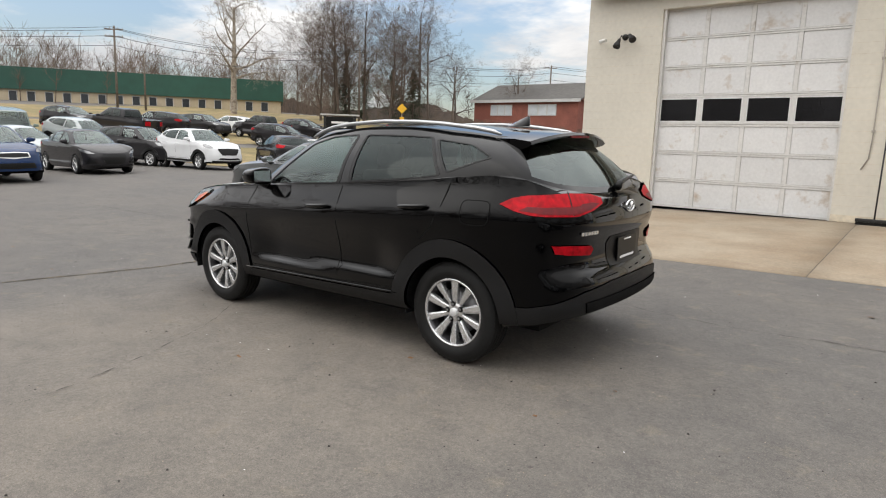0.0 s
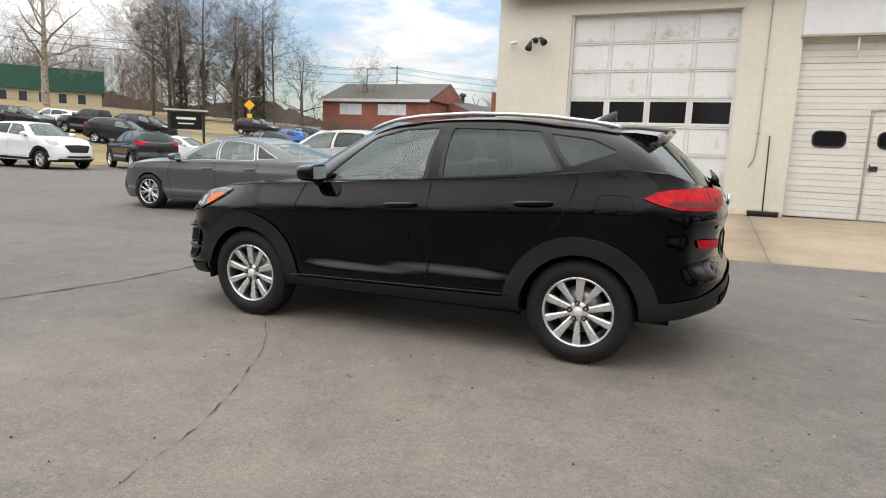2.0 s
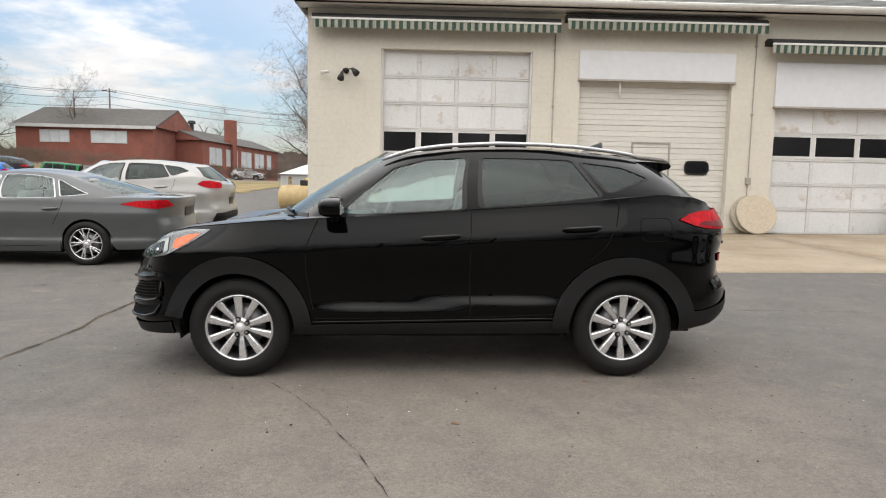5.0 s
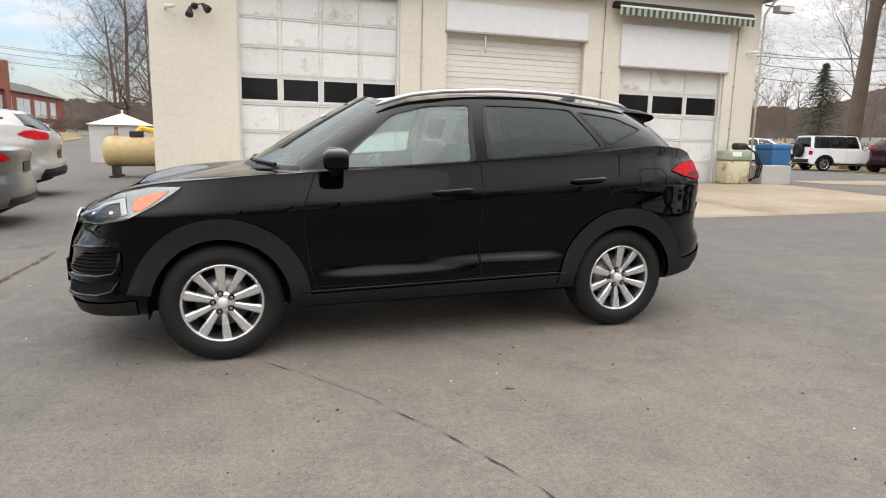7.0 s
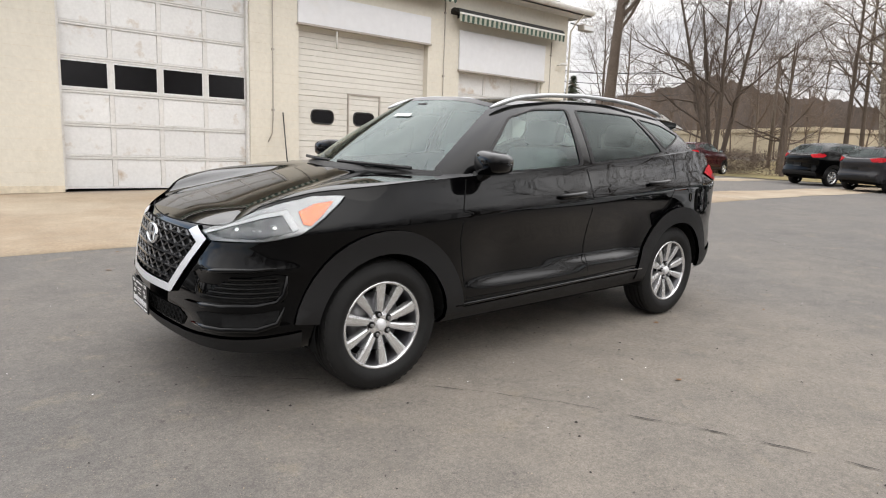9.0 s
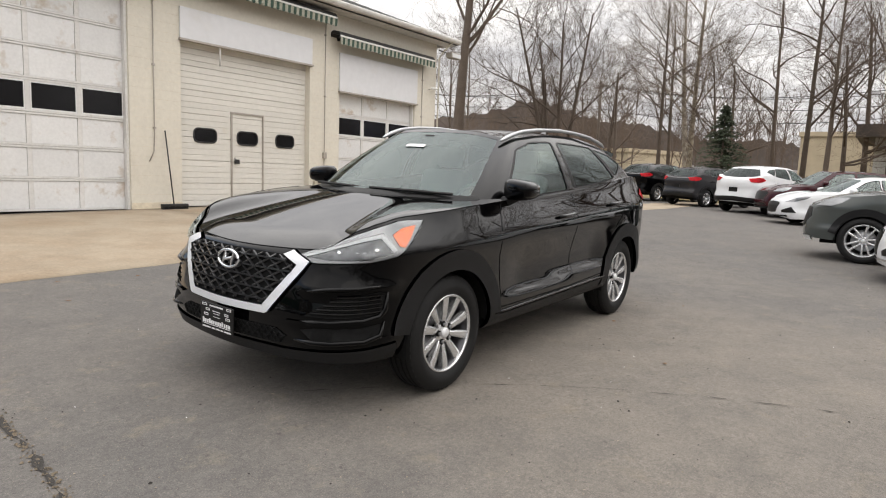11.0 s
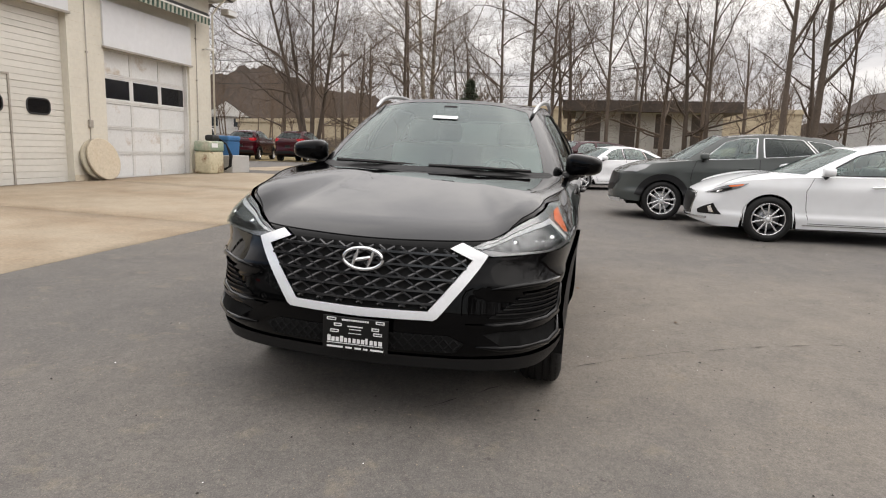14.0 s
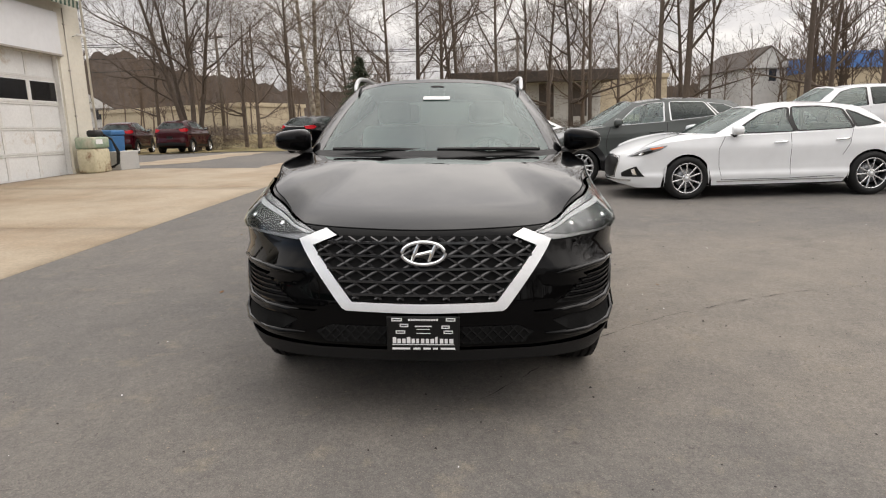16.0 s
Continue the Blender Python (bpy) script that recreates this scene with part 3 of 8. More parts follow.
def build_car(name, c, m, label, group=""):
    """A parked car from the numbers in c."""
    root = thing(name, m, label, c.get("category", "car"), group)
    sh = Shape(c)
    st = c.get("step", 0.12)
    P = c["paint"]
    hubs, hz, ra = c["hubs"], c["wheel_r"], c["arch_r"]
    # lower body with wheel arches
    zb = c["zb"]
    pts = []
    n_b = 50 if st > 0.1 else 110
    xs = np.linspace(0, sh.S, n_b)
    def zbot(x):
        return float(np.interp(x, *zip(*zb)))
    bottom = []
    sx = lambda x: float(sh.s_x(x))
    cuts = [(hx - ra, hx + ra) for hx in hubs]
    xq = np.interp(xs, sh.s, sh.q[:, 0])
    for s, x in zip(xs, xq):
        if not any(a - 0.01 < x < b + 0.01 for a, b in cuts):
            bottom.append((float(s), zbot(x)))
    for hx in hubs:
        a0 = math.degrees(math.asin(max(-0.9, min(0.9, (zbot(hx) - hz) / ra))))
        bottom += [(sx(x), z) for x, z in arc(hx, hz, ra, 180 - a0, a0, 16)]
    bottom.sort(key=lambda p: p[0])
    top = [(float(s), float(sh.ztop(s))) for s in np.linspace(sh.S, 0, n_b)]
    body = Sheet()
    patch(body, sh.low, bottom + top, (), st)
    # deck ring from the ribbon's top to the foot of the glasshouse
    ia, ic = c["ia"], c["ic"]          # A and rear pillar index in base
    sa, sc = sx(c["base"][ia][0] - 0.06), sx(min(c["base"][ic][0] + 0.08, sh.q[-1, 0] - 0.1))
    k = 20 if st > 0.1 else 44
    tau_s = np.concatenate([np.linspace(0, sa, k), np.linspace(sa, sc, k)[1:], np.linspace(sc, sh.S, k)[1:]])
    tau_u = np.concatenate([np.linspace(0, ia, k), np.linspace(ia, ic, k)[1:], np.linspace(ic, sh.U, k)[1:]])
    A = sh.low(tau_s, sh.ztop(tau_s))
    Bp = sh.up(tau_u * sh.us, np.zeros_like(tau_u))
    rows = []
    hc = c.get("hood_crown", 0.05)
    span = np.hypot(A[:, 0] - Bp[:, 0], A[:, 1] - Bp[:, 1])
    cr = np.where(tau_s < sa, hc, np.where(tau_s > sc, c.get("deck_crown", 0.01), 0.006)) * np.clip(span / 0.7, 0, 1.3) * np.where(tau_s < sa, 1 - 0.85 * (tau_s / sa) ** 2, 1.0)
    for w in np.linspace(0, 1, 14 if st > 0.05 else 36):
        p = A + (Bp - A) * w
        lip = c.get("hood_lip", 0.0)
        arch = (1 - (2 * w - 1) ** 2) ** 0.8
        if lip:
            arch = (1 - (1 - w / lip) ** 2) if w < lip else 1 - ((w - lip) / (1 - lip)) ** 2
            arch = np.where(tau_s < sa, arch, (1 - (2 * w - 1) ** 2) ** 0.8)
        p[:, 2] += cr * arch
        rows.append(p)
    grid_piece(body, np.array(rows))
    # roof
    un = np.linspace(0, sh.U, 60 if st < 0.1 else 30)
    Rr = sh.up(un * sh.us, np.ones_like(un))
    rc = c.get("roof_crown", 0.045)
    yfull = np.maximum(Rr[:, 1].max(), 0.1)
    rows = []
    for w in np.linspace(0, 1, 10):
        p = Rr.copy()
        p[:, 1] *= 1 - w
        p[:, 2] += rc * ((Rr[:, 1] / yfull) ** 2 - (p[:, 1] / yfull) ** 2)
        rows.append(p)
    grid_piece(body, np.array(rows))
    # glasshouse with window openings
    wins = []
    for nm, poly, gm in c["side_windows"]:
        q = [sh.find(x, z) for x, z in rounded(poly, 0.028, 3)]
        wins.append((nm, q, gm, (1, -1)))
    us = sh.us
    fw, rw = c["windscreen"], c["rear_window"]
    wins.append(("windscreen", [(0, fw[1]), (fw[0] * us, fw[1]), ((fw[0] - fw[3]) * us, fw[2]), (0, fw[2])], c.get("screen_glass", M_GLASS), None))
    U = sh.U * us
    wins.append(("rear_window", [(U, rw[1]), (U - rw[0] * us, rw[1]), (U - (rw[0] - rw[3]) * us, rw[2]), (U, rw[2])], c.get("rear_glass", M_PRIV), None))
    patch(body, sh.up, [(0, 0), (U, 0), (U, 1), (0, 1)], [w[1] for w in wins], min(st, 0.08))
    body.link("body", P, root)
    for nm, q, gm, sides in wins:
        if sides:
            for sd in sides:
                g = Sheet()
                patch(g, sh.up, q, (), min(st, 0.08), -0.004, 0, (sd,))
                o = g.link("side_window", gm, root)
            fr = c.get("win_trim", 0.018)
            for sd in sides:
                trim = Sheet()
                patch(trim, sh.up, grow(q, fr), [grow(q, -0.004)], 0.08, 0.003, 0.012, (sd,))
                trim.link("window_trim", c.get("trim_mat", M_TRIM), root)
        else:
            g = Sheet()
            patch(g, sh.up, q, (), min(st, 0.08), -0.003)
            g.link(nm, gm, root)
    # shut lines
    for line in c.get("seams", ()):
        line = [(float(sh.s_x(x)), z) for x, z in line]
        for sd in (1, -1):
            seam = Sheet()
            patch(seam, sh.low, strip_poly(line, 0.007), (), 0.1, 0.0015, 0, (sd,))
            seam.link("shut_line", M_UNDER, root)
    # cladding round the arches, sill and bumpers
    if c.get("clad"):
        r2 = c["clad"]
        for hx in hubs:
            lo = 12
            a0 = math.degrees(math.asin((zbot(hx) + 0.03 - hz) / ra))
            a1 = 168 if hx < 0 else 180 - a0
            o1, o2 = arc(hx, hz, r2, a0, a1, 20), arc(hx, hz, ra - 0.012, a1, a0, 20)
            for sd in (1, -1):
                cl = Sheet()
                patch(cl, sh.low, [(sx(x), z) for x, z in o1 + o2], (), 0.07, 0.014, 0.03, (sd,))
                cl.link("wheel_arch_cladding", c.get("clad_mat", M_CLAD), root, "dull black plastic cladding")
        for poly in c.get("clad_polys", ()):
            for sd in (1, -1):
                cl = Sheet()
                patch(cl, sh.low, [(sx(x), z) for x, z in resample(poly, 0.1)], (), 0.08, 0.012, 0.03, (sd,))
                cl.link("sill_cladding", c.get("clad_mat", M_CLAD), root, "dull black plastic sill")
    for key, conv in (("side_parts", sh.s_x), ("front_parts", sh.s_y), ("rear_parts", sh.s_yr)):
        for nm, poly, mt, off, sides in c.get(key, ()):
            middle = key != "side_parts" and any(abs(p[0]) < 1e-6 for p in poly)
            q = rounded(poly, 0.02, 2) if key == "side_parts" else poly
            q = [(float(conv(x)), z) for x, z in resample(q, 0.05)]
            for sd in ((1, -1),) if middle else ((1,), (-1,)):
                g = Sheet()
                patch(g, sh.low, q, (), 0.05, off, off + 0.012, sd)
                g.link(nm, mt, root)
    # mirrors and handles
    mx, my, mz = c["mirror"]
    for sd in (-1, 1):
        bm = bmesh.new()
        bmesh.ops.create_uvsphere(bm, u_segments=20, v_segments=12, radius=1)
        for v in bm.verts:
            p = v.co
            e = 0.6
            p = Vector([math.copysign(abs(q) ** e, q) for q in p])
            v.co = Vector((mx + p.x * 0.085 * (1 + 0.25 * p.y * sd) + (0.03 if p.x > 0 else 0) * 0, sd * (my + 0.115 + p.y * sd * 0.115), mz + p.z * 0.068 * (1.0 - 0.18 * p.y * sd)))
            if v.co.x > mx + 0.055:
                v.co.x = mx + 0.055
        o = part("door_mirror", bm, c.get("mirror_mat", P), root, "", True)
        gl = bmesh.new()
        add_box(gl, mx + 0.056, mx + 0.06, sd * (my + 0.115) - 0.08, sd * (my + 0.115) + 0.08, mz - 0.045, mz + 0.045, 0.0)
        part("mirror_glass", gl, M_CHROME, o, "mirror glass")
        ft = bmesh.new()
        add_tube(ft, [(mx - 0.01, sd * (my - 0.05), mz - 0.10), (mx - 0.005, sd * (my + 0.03), mz - 0.075), (mx, sd * (my + 0.09), mz - 0.045)], [0.045, 0.035, 0.03], 8)
        part("mirror_foot", ft, M_TRIM, o)
    for hx0, hx1, hz0 in c.get("handles", ()):
        for sd in (-1, 1):
            n = 9
            xs2 = np.linspace(hx0, hx1, n)
            pt = sh.low(sh.s_x(xs2), np.full(n, hz0) + np.linspace(0, (hx1 - hx0) * 0.06, n), 0.0)
            line = [(p[0], sd * (p[1] + 0.012 + 0.026 * math.sin(math.pi * i / (n - 1)) ** 0.5), p[2]) for i, p in enumerate(pt)]
            part("door_handle", tube(line, [0.010] + [0.016] * (n - 2) + [0.010], 8), c.get("handle_mat", P), root, "", True)
    # floor pan, wheel wells, bumper core
    x0, x1 = c["outline"][0][0] + 0.22, c["outline"][-1][0] - 0.22
    hw = max(p[1] for p in c["outline"])
    bm = box(x0 + 0.1, x1 - 0.12, -hw + 0.26, hw - 0.26, zbot(0) - 0.03, 0.62)
    add_box(bm, hubs[0] + ra + 0.03, hubs[1] - ra - 0.03, -hw + 0.09, hw - 0.09, zbot(0) - 0.02, zbot(0) + 0.18)
    part("underbody", bm, M_UNDER, root, "black underbody")
    for hx in hubs:
        for sd in (-1, 1):
            bm = bmesh.new()
            pr = arc(hx, hz, ra + 0.004, 2, 190, 16)
            va = [bm.verts.new((x, sd * (hw - 0.035), z)) for x, z in pr]
            vb = [bm.verts.new((x, sd * (hw - 0.33), z)) for x, z in pr]
            for i in range(len(pr) - 1):
                bm.faces.new((va[i], va[i + 1], vb[i + 1], vb[i]))
            bm.faces.new(vb)
            part("wheel_well", bm, M_UNDER, root)
            fl = Matrix.Identity(4) if sd == -1 else Matrix.Rotation(math.pi, 4, "Z")
            make_wheel(root, Matrix.Translation((hx, sd * (c["track"] / 2), hz)) @ fl @ Matrix.Rotation(0.5 * hx + 0.2 * sd, 4, "Y"), hz, c["rim_r"], c["wheel_style"])
    # seats and dashboard
    if c.get("interior", True):
        sz = c["seat_z"]
        for sx0, wide in c["seats"]:
            for sy in ((-0.37, 0.37) if wide is False else (0.0,)):
                w2 = 0.25 if wide is False else 0.62
                bm = bmesh.new()
                add_box(bm, sx0 - 0.25, sx0 + 0.25, sy - w2, sy + w2, sz - 0.16, sz, 0.05)
                add_box(bm, -0.07, 0.07, sy - w2, sy + w2, 0, 0.62, 0.05, Matrix.Translation((sx0 + 0.24, 0, sz - 0.05)) @ Matrix.Rotation(radians(18), 4, "Y"))
                for hy in ((sy,) if wide is False else (-0.36, 0.36)):
                    add_box(bm, -0.045, 0.045, hy - 0.13, hy + 0.13, 0.64, 0.82, 0.04, Matrix.Translation((sx0 + 0.25, 0, sz - 0.05)) @ Matrix.Rotation(radians(16), 4, "Y"))
                part("seat", bm, c.get("seat_mat", M_SEAT), root, "", True)
        dx = c["base"][ia][0]
        bm = box(dx - 0.3, dx + 0.35, -hw + 0.17, hw - 0.17, sz + 0.02, c["base"][0][2] - 0.035, 0.06)
        part("dashboard", bm, M_DASH, root, "", True)
        wheel = bmesh.new()
        ring = [(0.185 * math.cos(a), 0.185 * math.sin(a), 0) for a in np.linspace(0, 2 * math.pi, 25)]
        add_tube(wheel, ring, 0.016, 6, False)
        add_box(wheel, -0.17, 0.17, -0.025, 0.025, -0.02, 0.01, 0.008)
        wheel.transform(Matrix.Translation((dx + 0.47, -0.37, sz + 0.30)) @ Matrix.Rotation(radians(-65), 4, "Y"))
        part("steering_wheel", wheel, M_DASH, root, "", True)
    return root, sh


def scaled(c, fx=1.0, fy=1.0, fz=1.0, **over):
    """A car's numbers stretched in length, width and height."""
    o = dict(c)
    o["outline"] = [(x * fx, y * fy) for x, y in c["outline"]]
    o["top"] = [(x * fx, z * fz) for x, z in c["top"]]
    o["zb"] = [(x * fx, z) for x, z in c["zb"]]
    for k in ("pf", "ps", "pr"):
        o[k] = [(z * fz, d) for z, d in c[k]]
    for k in ("base", "roof"):
        o[k] = [(x * fx, y * fy, z * fz) for x, y, z in c[k]]
    o["side_windows"] = [(n, [(x * fx, z * fz) for x, z in p], g) for n, p, g in c["side_windows"]]
    o["seams"] = [[(x * fx, z * fz) for x, z in l] for l in c.get("seams", ())]
    o["hubs"] = [h * fx for h in c["hubs"]]
    o["track"] = c["track"] * fy
    for k in ("side_parts", "front_parts", "rear_parts"):
        f0 = fx if k == "side_parts" else fy
        o[k] = [(n, [(a * f0, z * fz) for a, z in p], mt, of, sd) for n, p, mt, of, sd in c.get(k, ())]
    o["clad_polys"] = [[(x * fx, z * fz) for x, z in p] for p in c.get("clad_polys", ())]
    o["mirror"] = (c["mirror"][0] * fx, c["mirror"][1] * fy, c["mirror"][2] * fz)
    o["handles"] = [(a * fx, b * fx, z * fz) for a, b, z in c.get("handles", ())]
    o["seats"] = [(x * fx, w) for x, w in c["seats"]]
    o.update(over)
    return o


# ---- ground ----
def asphalt(name, base, pale):
    """Worn asphalt: fine aggregate, tan speckle, broad faded and oily patches."""
    m = mat(name, base, 0.82, bump=0.4, bscale=230)
    n, l = m.node_tree.nodes, m.node_tree.links
    b = n["Principled BSDF"]
    co = n.new("ShaderNodeTexCoord")

    def tex(kind, scale, lo, hi, a, c, detail=6):
        t = n.new(kind)
        t.inputs["Scale"].default_value = scale
        if kind == "ShaderNodeTexNoise":
            t.inputs["Detail"].default_value, t.inputs["Roughness"].default_value = detail, 0.65
        l.new(co.outputs["Object"], t.inputs["Vector"])
        r = n.new("ShaderNodeMapRange")
        r.inputs[1].default_value, r.inputs[2].default_value, r.inputs[3].default_value, r.inputs[4].default_value = lo, hi, a, c
        l.new(t.outputs[0], r.inputs[0])
        return r.outputs[0]

    def mix(fac, a, c, mode="MIX"):
        x = n.new("ShaderNodeMix"); x.data_type = "RGBA"; x.blend_type = mode
        for k, v in ((0, fac), (6, a), (7, c)):
            if isinstance(v, (tuple, float)):
                x.inputs[k].default_value = v
            else:
                l.new(v, x.inputs[k])
        return x.outputs[2]

    # the base is darker to the north and turns paler southwards across a ragged edge
    sep = n.new("ShaderNodeSeparateXYZ")
    l.new(co.outputs["Object"], sep.inputs[0])
    edge = n.new("ShaderNodeMath"); edge.operation = "MULTIPLY_ADD"
    edge.inputs[1].default_value = 3.4
    l.new(tex("ShaderNodeTexNoise", 0.5, 0.0, 1.0, -0.5, 0.5, 10), edge.inputs[0])
    flip = n.new("ShaderNodeMath"); flip.operation = "MULTIPLY"; flip.inputs[1].default_value = -1.0
    l.new(sep.outputs[1], flip.inputs[0]); l.new(flip.outputs[0], edge.inputs[2])
    worn = n.new("ShaderNodeMapRange"); worn.interpolation_type = "SMOOTHSTEP"
    worn.inputs[1].default_value, worn.inputs[2].default_value, worn.inputs[3].default_value, worn.inputs[4].default_value = -0.7, 0.9, 0.0, 0.62
    l.new(edge.outputs[0], worn.inputs[0])
    both = n.new("ShaderNodeMath"); both.operation = "ADD"; both.use_clamp = True
    # this pale tone is full near x = 0 and gone past 3.2 m either side
    ax = n.new("ShaderNodeMath"); ax.operation = "ABSOLUTE"
    l.new(sep.outputs[0], ax.inputs[0])
    wx = n.new("ShaderNodeMapRange"); wx.interpolation_type = "SMOOTHSTEP"
    wx.inputs[1].default_value, wx.inputs[2].default_value, wx.inputs[3].default_value, wx.inputs[4].default_value = 1.4, 3.2, 1.0, 0.0
    l.new(ax.outputs[0], wx.inputs[0])
    wm = n.new("ShaderNodeMath"); wm.operation = "MULTIPLY"
    l.new(worn.outputs[0], wm.inputs[0]); l.new(wx.outputs[0], wm.inputs[1])
    l.new(wm.outputs[0], both.inputs[0]); l.new(tex("ShaderNodeTexNoise", 0.33, 0.42, 0.66, 0, 0.35, 9), both.inputs[1])
    col = mix(both.outputs[0], (*base, 1), (*pale, 1))
    col = mix(tex("ShaderNodeTexNoise", 1.7, 0.52, 0.74, 0, 0.5), col, (base[0] * 0.72, base[1] * 0.72, base[2] * 0.74, 1))
    col = mix(1.0, col, tex("ShaderNodeTexNoise", 2.6, 0.3, 0.7, 0.92, 1.08), "MULTIPLY")
    col = mix(tex("ShaderNodeTexNoise", 4.2, 0.57, 0.68, 0, 0.45, 9), col, (pale[0] * 1.12, pale[1] * 1.08, pale[2] * 0.98, 1))
    col = mix(1.0, col, tex("ShaderNodeTexNoise", 9.0, 0.3, 0.7, 0.92, 1.08), "MULTIPLY")
    col = mix(1.0, col, tex("ShaderNodeTexNoise", 38.0, 0.3, 0.7, 0.80, 1.20), "MULTIPLY")
    col = mix(1.0, col, tex("ShaderNodeTexNoise", 130.0, 0.3, 0.7, 0.66, 1.34), "MULTIPLY")
    col = mix(tex("ShaderNodeTexVoronoi", 75.0, 0.22, 0.10, 0, 0.5), col, (pale[0] * 1.7, pale[1] * 1.65, pale[2] * 1.55, 1))
    col = mix(tex("ShaderNodeTexNoise", 21.0, 0.63, 0.72, 0, 0.65), col, (0.045, 0.04, 0.035, 1))
    l.new(col, b.inputs["Base Color"])
    return m


M_ASPHALT = asphalt("worn_asphalt", (0.106, 0.099, 0.092), (0.174, 0.153, 0.128))
M_CONC = mat("stained_concrete", (0.315, 0.26, 0.19), 0.85, grain=(30, 0.14), bump=0.25, bscale=90, stain=((0.23, 0.165, 0.105), 0.6, 0.42, 0.72))
M_STUCCO = mat("cream_painted_block", (0.62, 0.585, 0.505), 0.8, grain=(12, 0.05), bump=0.3, bscale=25, stain=((0.48, 0.43, 0.34), 0.7, 0.6, 0.85))
M_STUCCO_DK = mat("cream_painted_base", (0.62, 0.55, 0.43), 0.85, grain=(12, 0.15), bump=0.3, bscale=25, stain=((0.4, 0.33, 0.24), 1.4, 0.5, 0.8))
M_DOORW = mat("white_painted_panel", (0.66, 0.66, 0.655), 0.55, grain=(20, 0.06), bump=0.12, bscale=25, rnd=0.05, stain=((0.44, 0.36, 0.28), 1.9, 0.58, 0.73))
M_DOORF = mat("weathered_white_rail", (0.62, 0.61, 0.59), 0.6, grain=(20, 0.08), bump=0.15, bscale=30, stain=((0.35, 0.29, 0.23), 2.6, 0.60, 0.75))
M_DOORB = mat("cream_steel_slat", (0.62, 0.60, 0.55), 0.5, grain=(10, 0.04), rnd=0.03, stain=((0.52, 0.45, 0.35), 0.9, 0.62, 0.85))
M_BOARD = mat("white_board", (0.64, 0.645, 0.66), 0.6, grain=(6, 0.04), stain=((0.6, 0.58, 0.54), 0.8, 0.55, 0.85))
M_DARKGL = mat("dark_window", (0.006, 0.006, 0.007), 0.12, grain=(10, 0.2))
M_ROOF = mat("grey_shingle", (0.13, 0.135, 0.13), 0.9, grain=(30, 0.2), bump=0.5, bscale=30, rnd=0.15)
M_GUTTER = mat("white_gutter", (0.68, 0.67, 0.64), 0.5, grain=(8, 0.08), stain=((0.4, 0.36, 0.3), 1.5, 0.55, 0.8))
M_GREEN = mat("green_awning_cloth", (0.05, 0.085, 0.065), 0.85, grain=(60, 0.15), bump=0.2, bscale=120)
M_CREAM = mat("cream_awning_cloth", (0.36, 0.36, 0.30), 0.85, grain=(60, 0.12), bump=0.2, bscale=120)
M_PIPE = mat("grey_conduit", (0.36, 0.33, 0.29), 0.5, 0.3, grain=(30, 0.2))
M_DARK = mat("dark_metal", (0.03, 0.03, 0.03), 0.5, 0.4, grain=(60, 0.2))
M_CRACK = mat("crack_fill", (0.035, 0.031, 0.027), 0.95, grain=(60, 0.3), bump=0.6, bscale=120)
M_GRIT = mat("tan_grit", (0.32, 0.27, 0.2), 0.9, grain=(60, 0.3), rnd=0.3)
M_PATCH = mat("darker_asphalt_patch", (0.088, 0.084, 0.079), 0.88, grain=(80, 0.2), bump=0.5, bscale=150, stain=((0.125, 0.118, 0.105), 0.6, 0.45, 0.7))
M_GRASS = mat("dry_winter_grass", (0.26, 0.19, 0.085), 0.95, grain=(8, 0.3), bump=0.6, bscale=30, stain=((0.14, 0.125, 0.05), 0.2, 0.4, 0.65))


def sheet(name, x0, x1, y0, y1, step, lift, material, label, category="ground", wob=0.0, slab=0.0):
    """A piece of ground cover that follows the slope."""
    xs, ys = np.linspace(x0, x1, max(2, int((x1 - x0) / step))), np.linspace(y0, y1, max(2, int((y1 - y0) / step)))
    X, Y = np.meshgrid(xs, ys)
    if wob:
        for j in (0, -1):
            Y[j] += [wob * noise.noise((x * 0.7, y0, j * 3.1)) for x in X[j]]
        for i in (0, -1):
            X[:, i] += [wob * noise.noise((x0, y * 0.7, i * 5.3)) for y in Y[:, i]]
    v = np.stack([X, Y, ground_z(X, Y) + lift], -1).reshape(-1, 3)
    n, r = len(xs), len(ys)
    f = [(j * n + i, j * n + i + 1, (j + 1) * n + i + 1, (j + 1) * n + i) for j in range(r - 1) for i in range(n - 1)]
    if slab:
        o = len(v)
        v = np.concatenate([v, v - (0, 0, slab)])
        rim = [i for i in range(n)] + [(j + 1) * n - 1 for j in range(1, r)] + [(r - 1) * n + i for i in range(n - 2, -1, -1)] + [j * n for j in range(r - 2, 0, -1)]
        f += [(b, a, a + o, b + o) for a, b in zip(rim, rim[1:] + rim[:1])]
    return link_mesh(name, v, f, material, None, label, True, kind="structure", category=category)


gx = np.unique(np.concatenate([np.linspace(-600, -60, 14), np.linspace(-60, -12, 33), np.linspace(-12, 20, 65), np.linspace(20, 60, 21), np.linspace(60, 600, 14)]))
gy = np.unique(np.concatenate([np.linspace(-600, -60, 10), np.linspace(-60, -10, 21), np.linspace(-10, 14, 49), np.linspace(14, 90, 39), np.linspace(90, 800, 14)]))
X, Y = np.meshgrid(gx, gy)
Z = ground_z(X, Y)
ny, nx = X.shape
link_mesh("ground", np.stack([X, Y, Z], -1).reshape(-1, 3), [(j * nx + i, j * nx + i + 1, (j + 1) * nx + i + 1, (j + 1) * nx + i) for j in range(ny - 1) for i in range(nx - 1)], M_ASPHALT, None, "worn grey asphalt car lot with cracks and patches", True, kind="structure", category="ground")
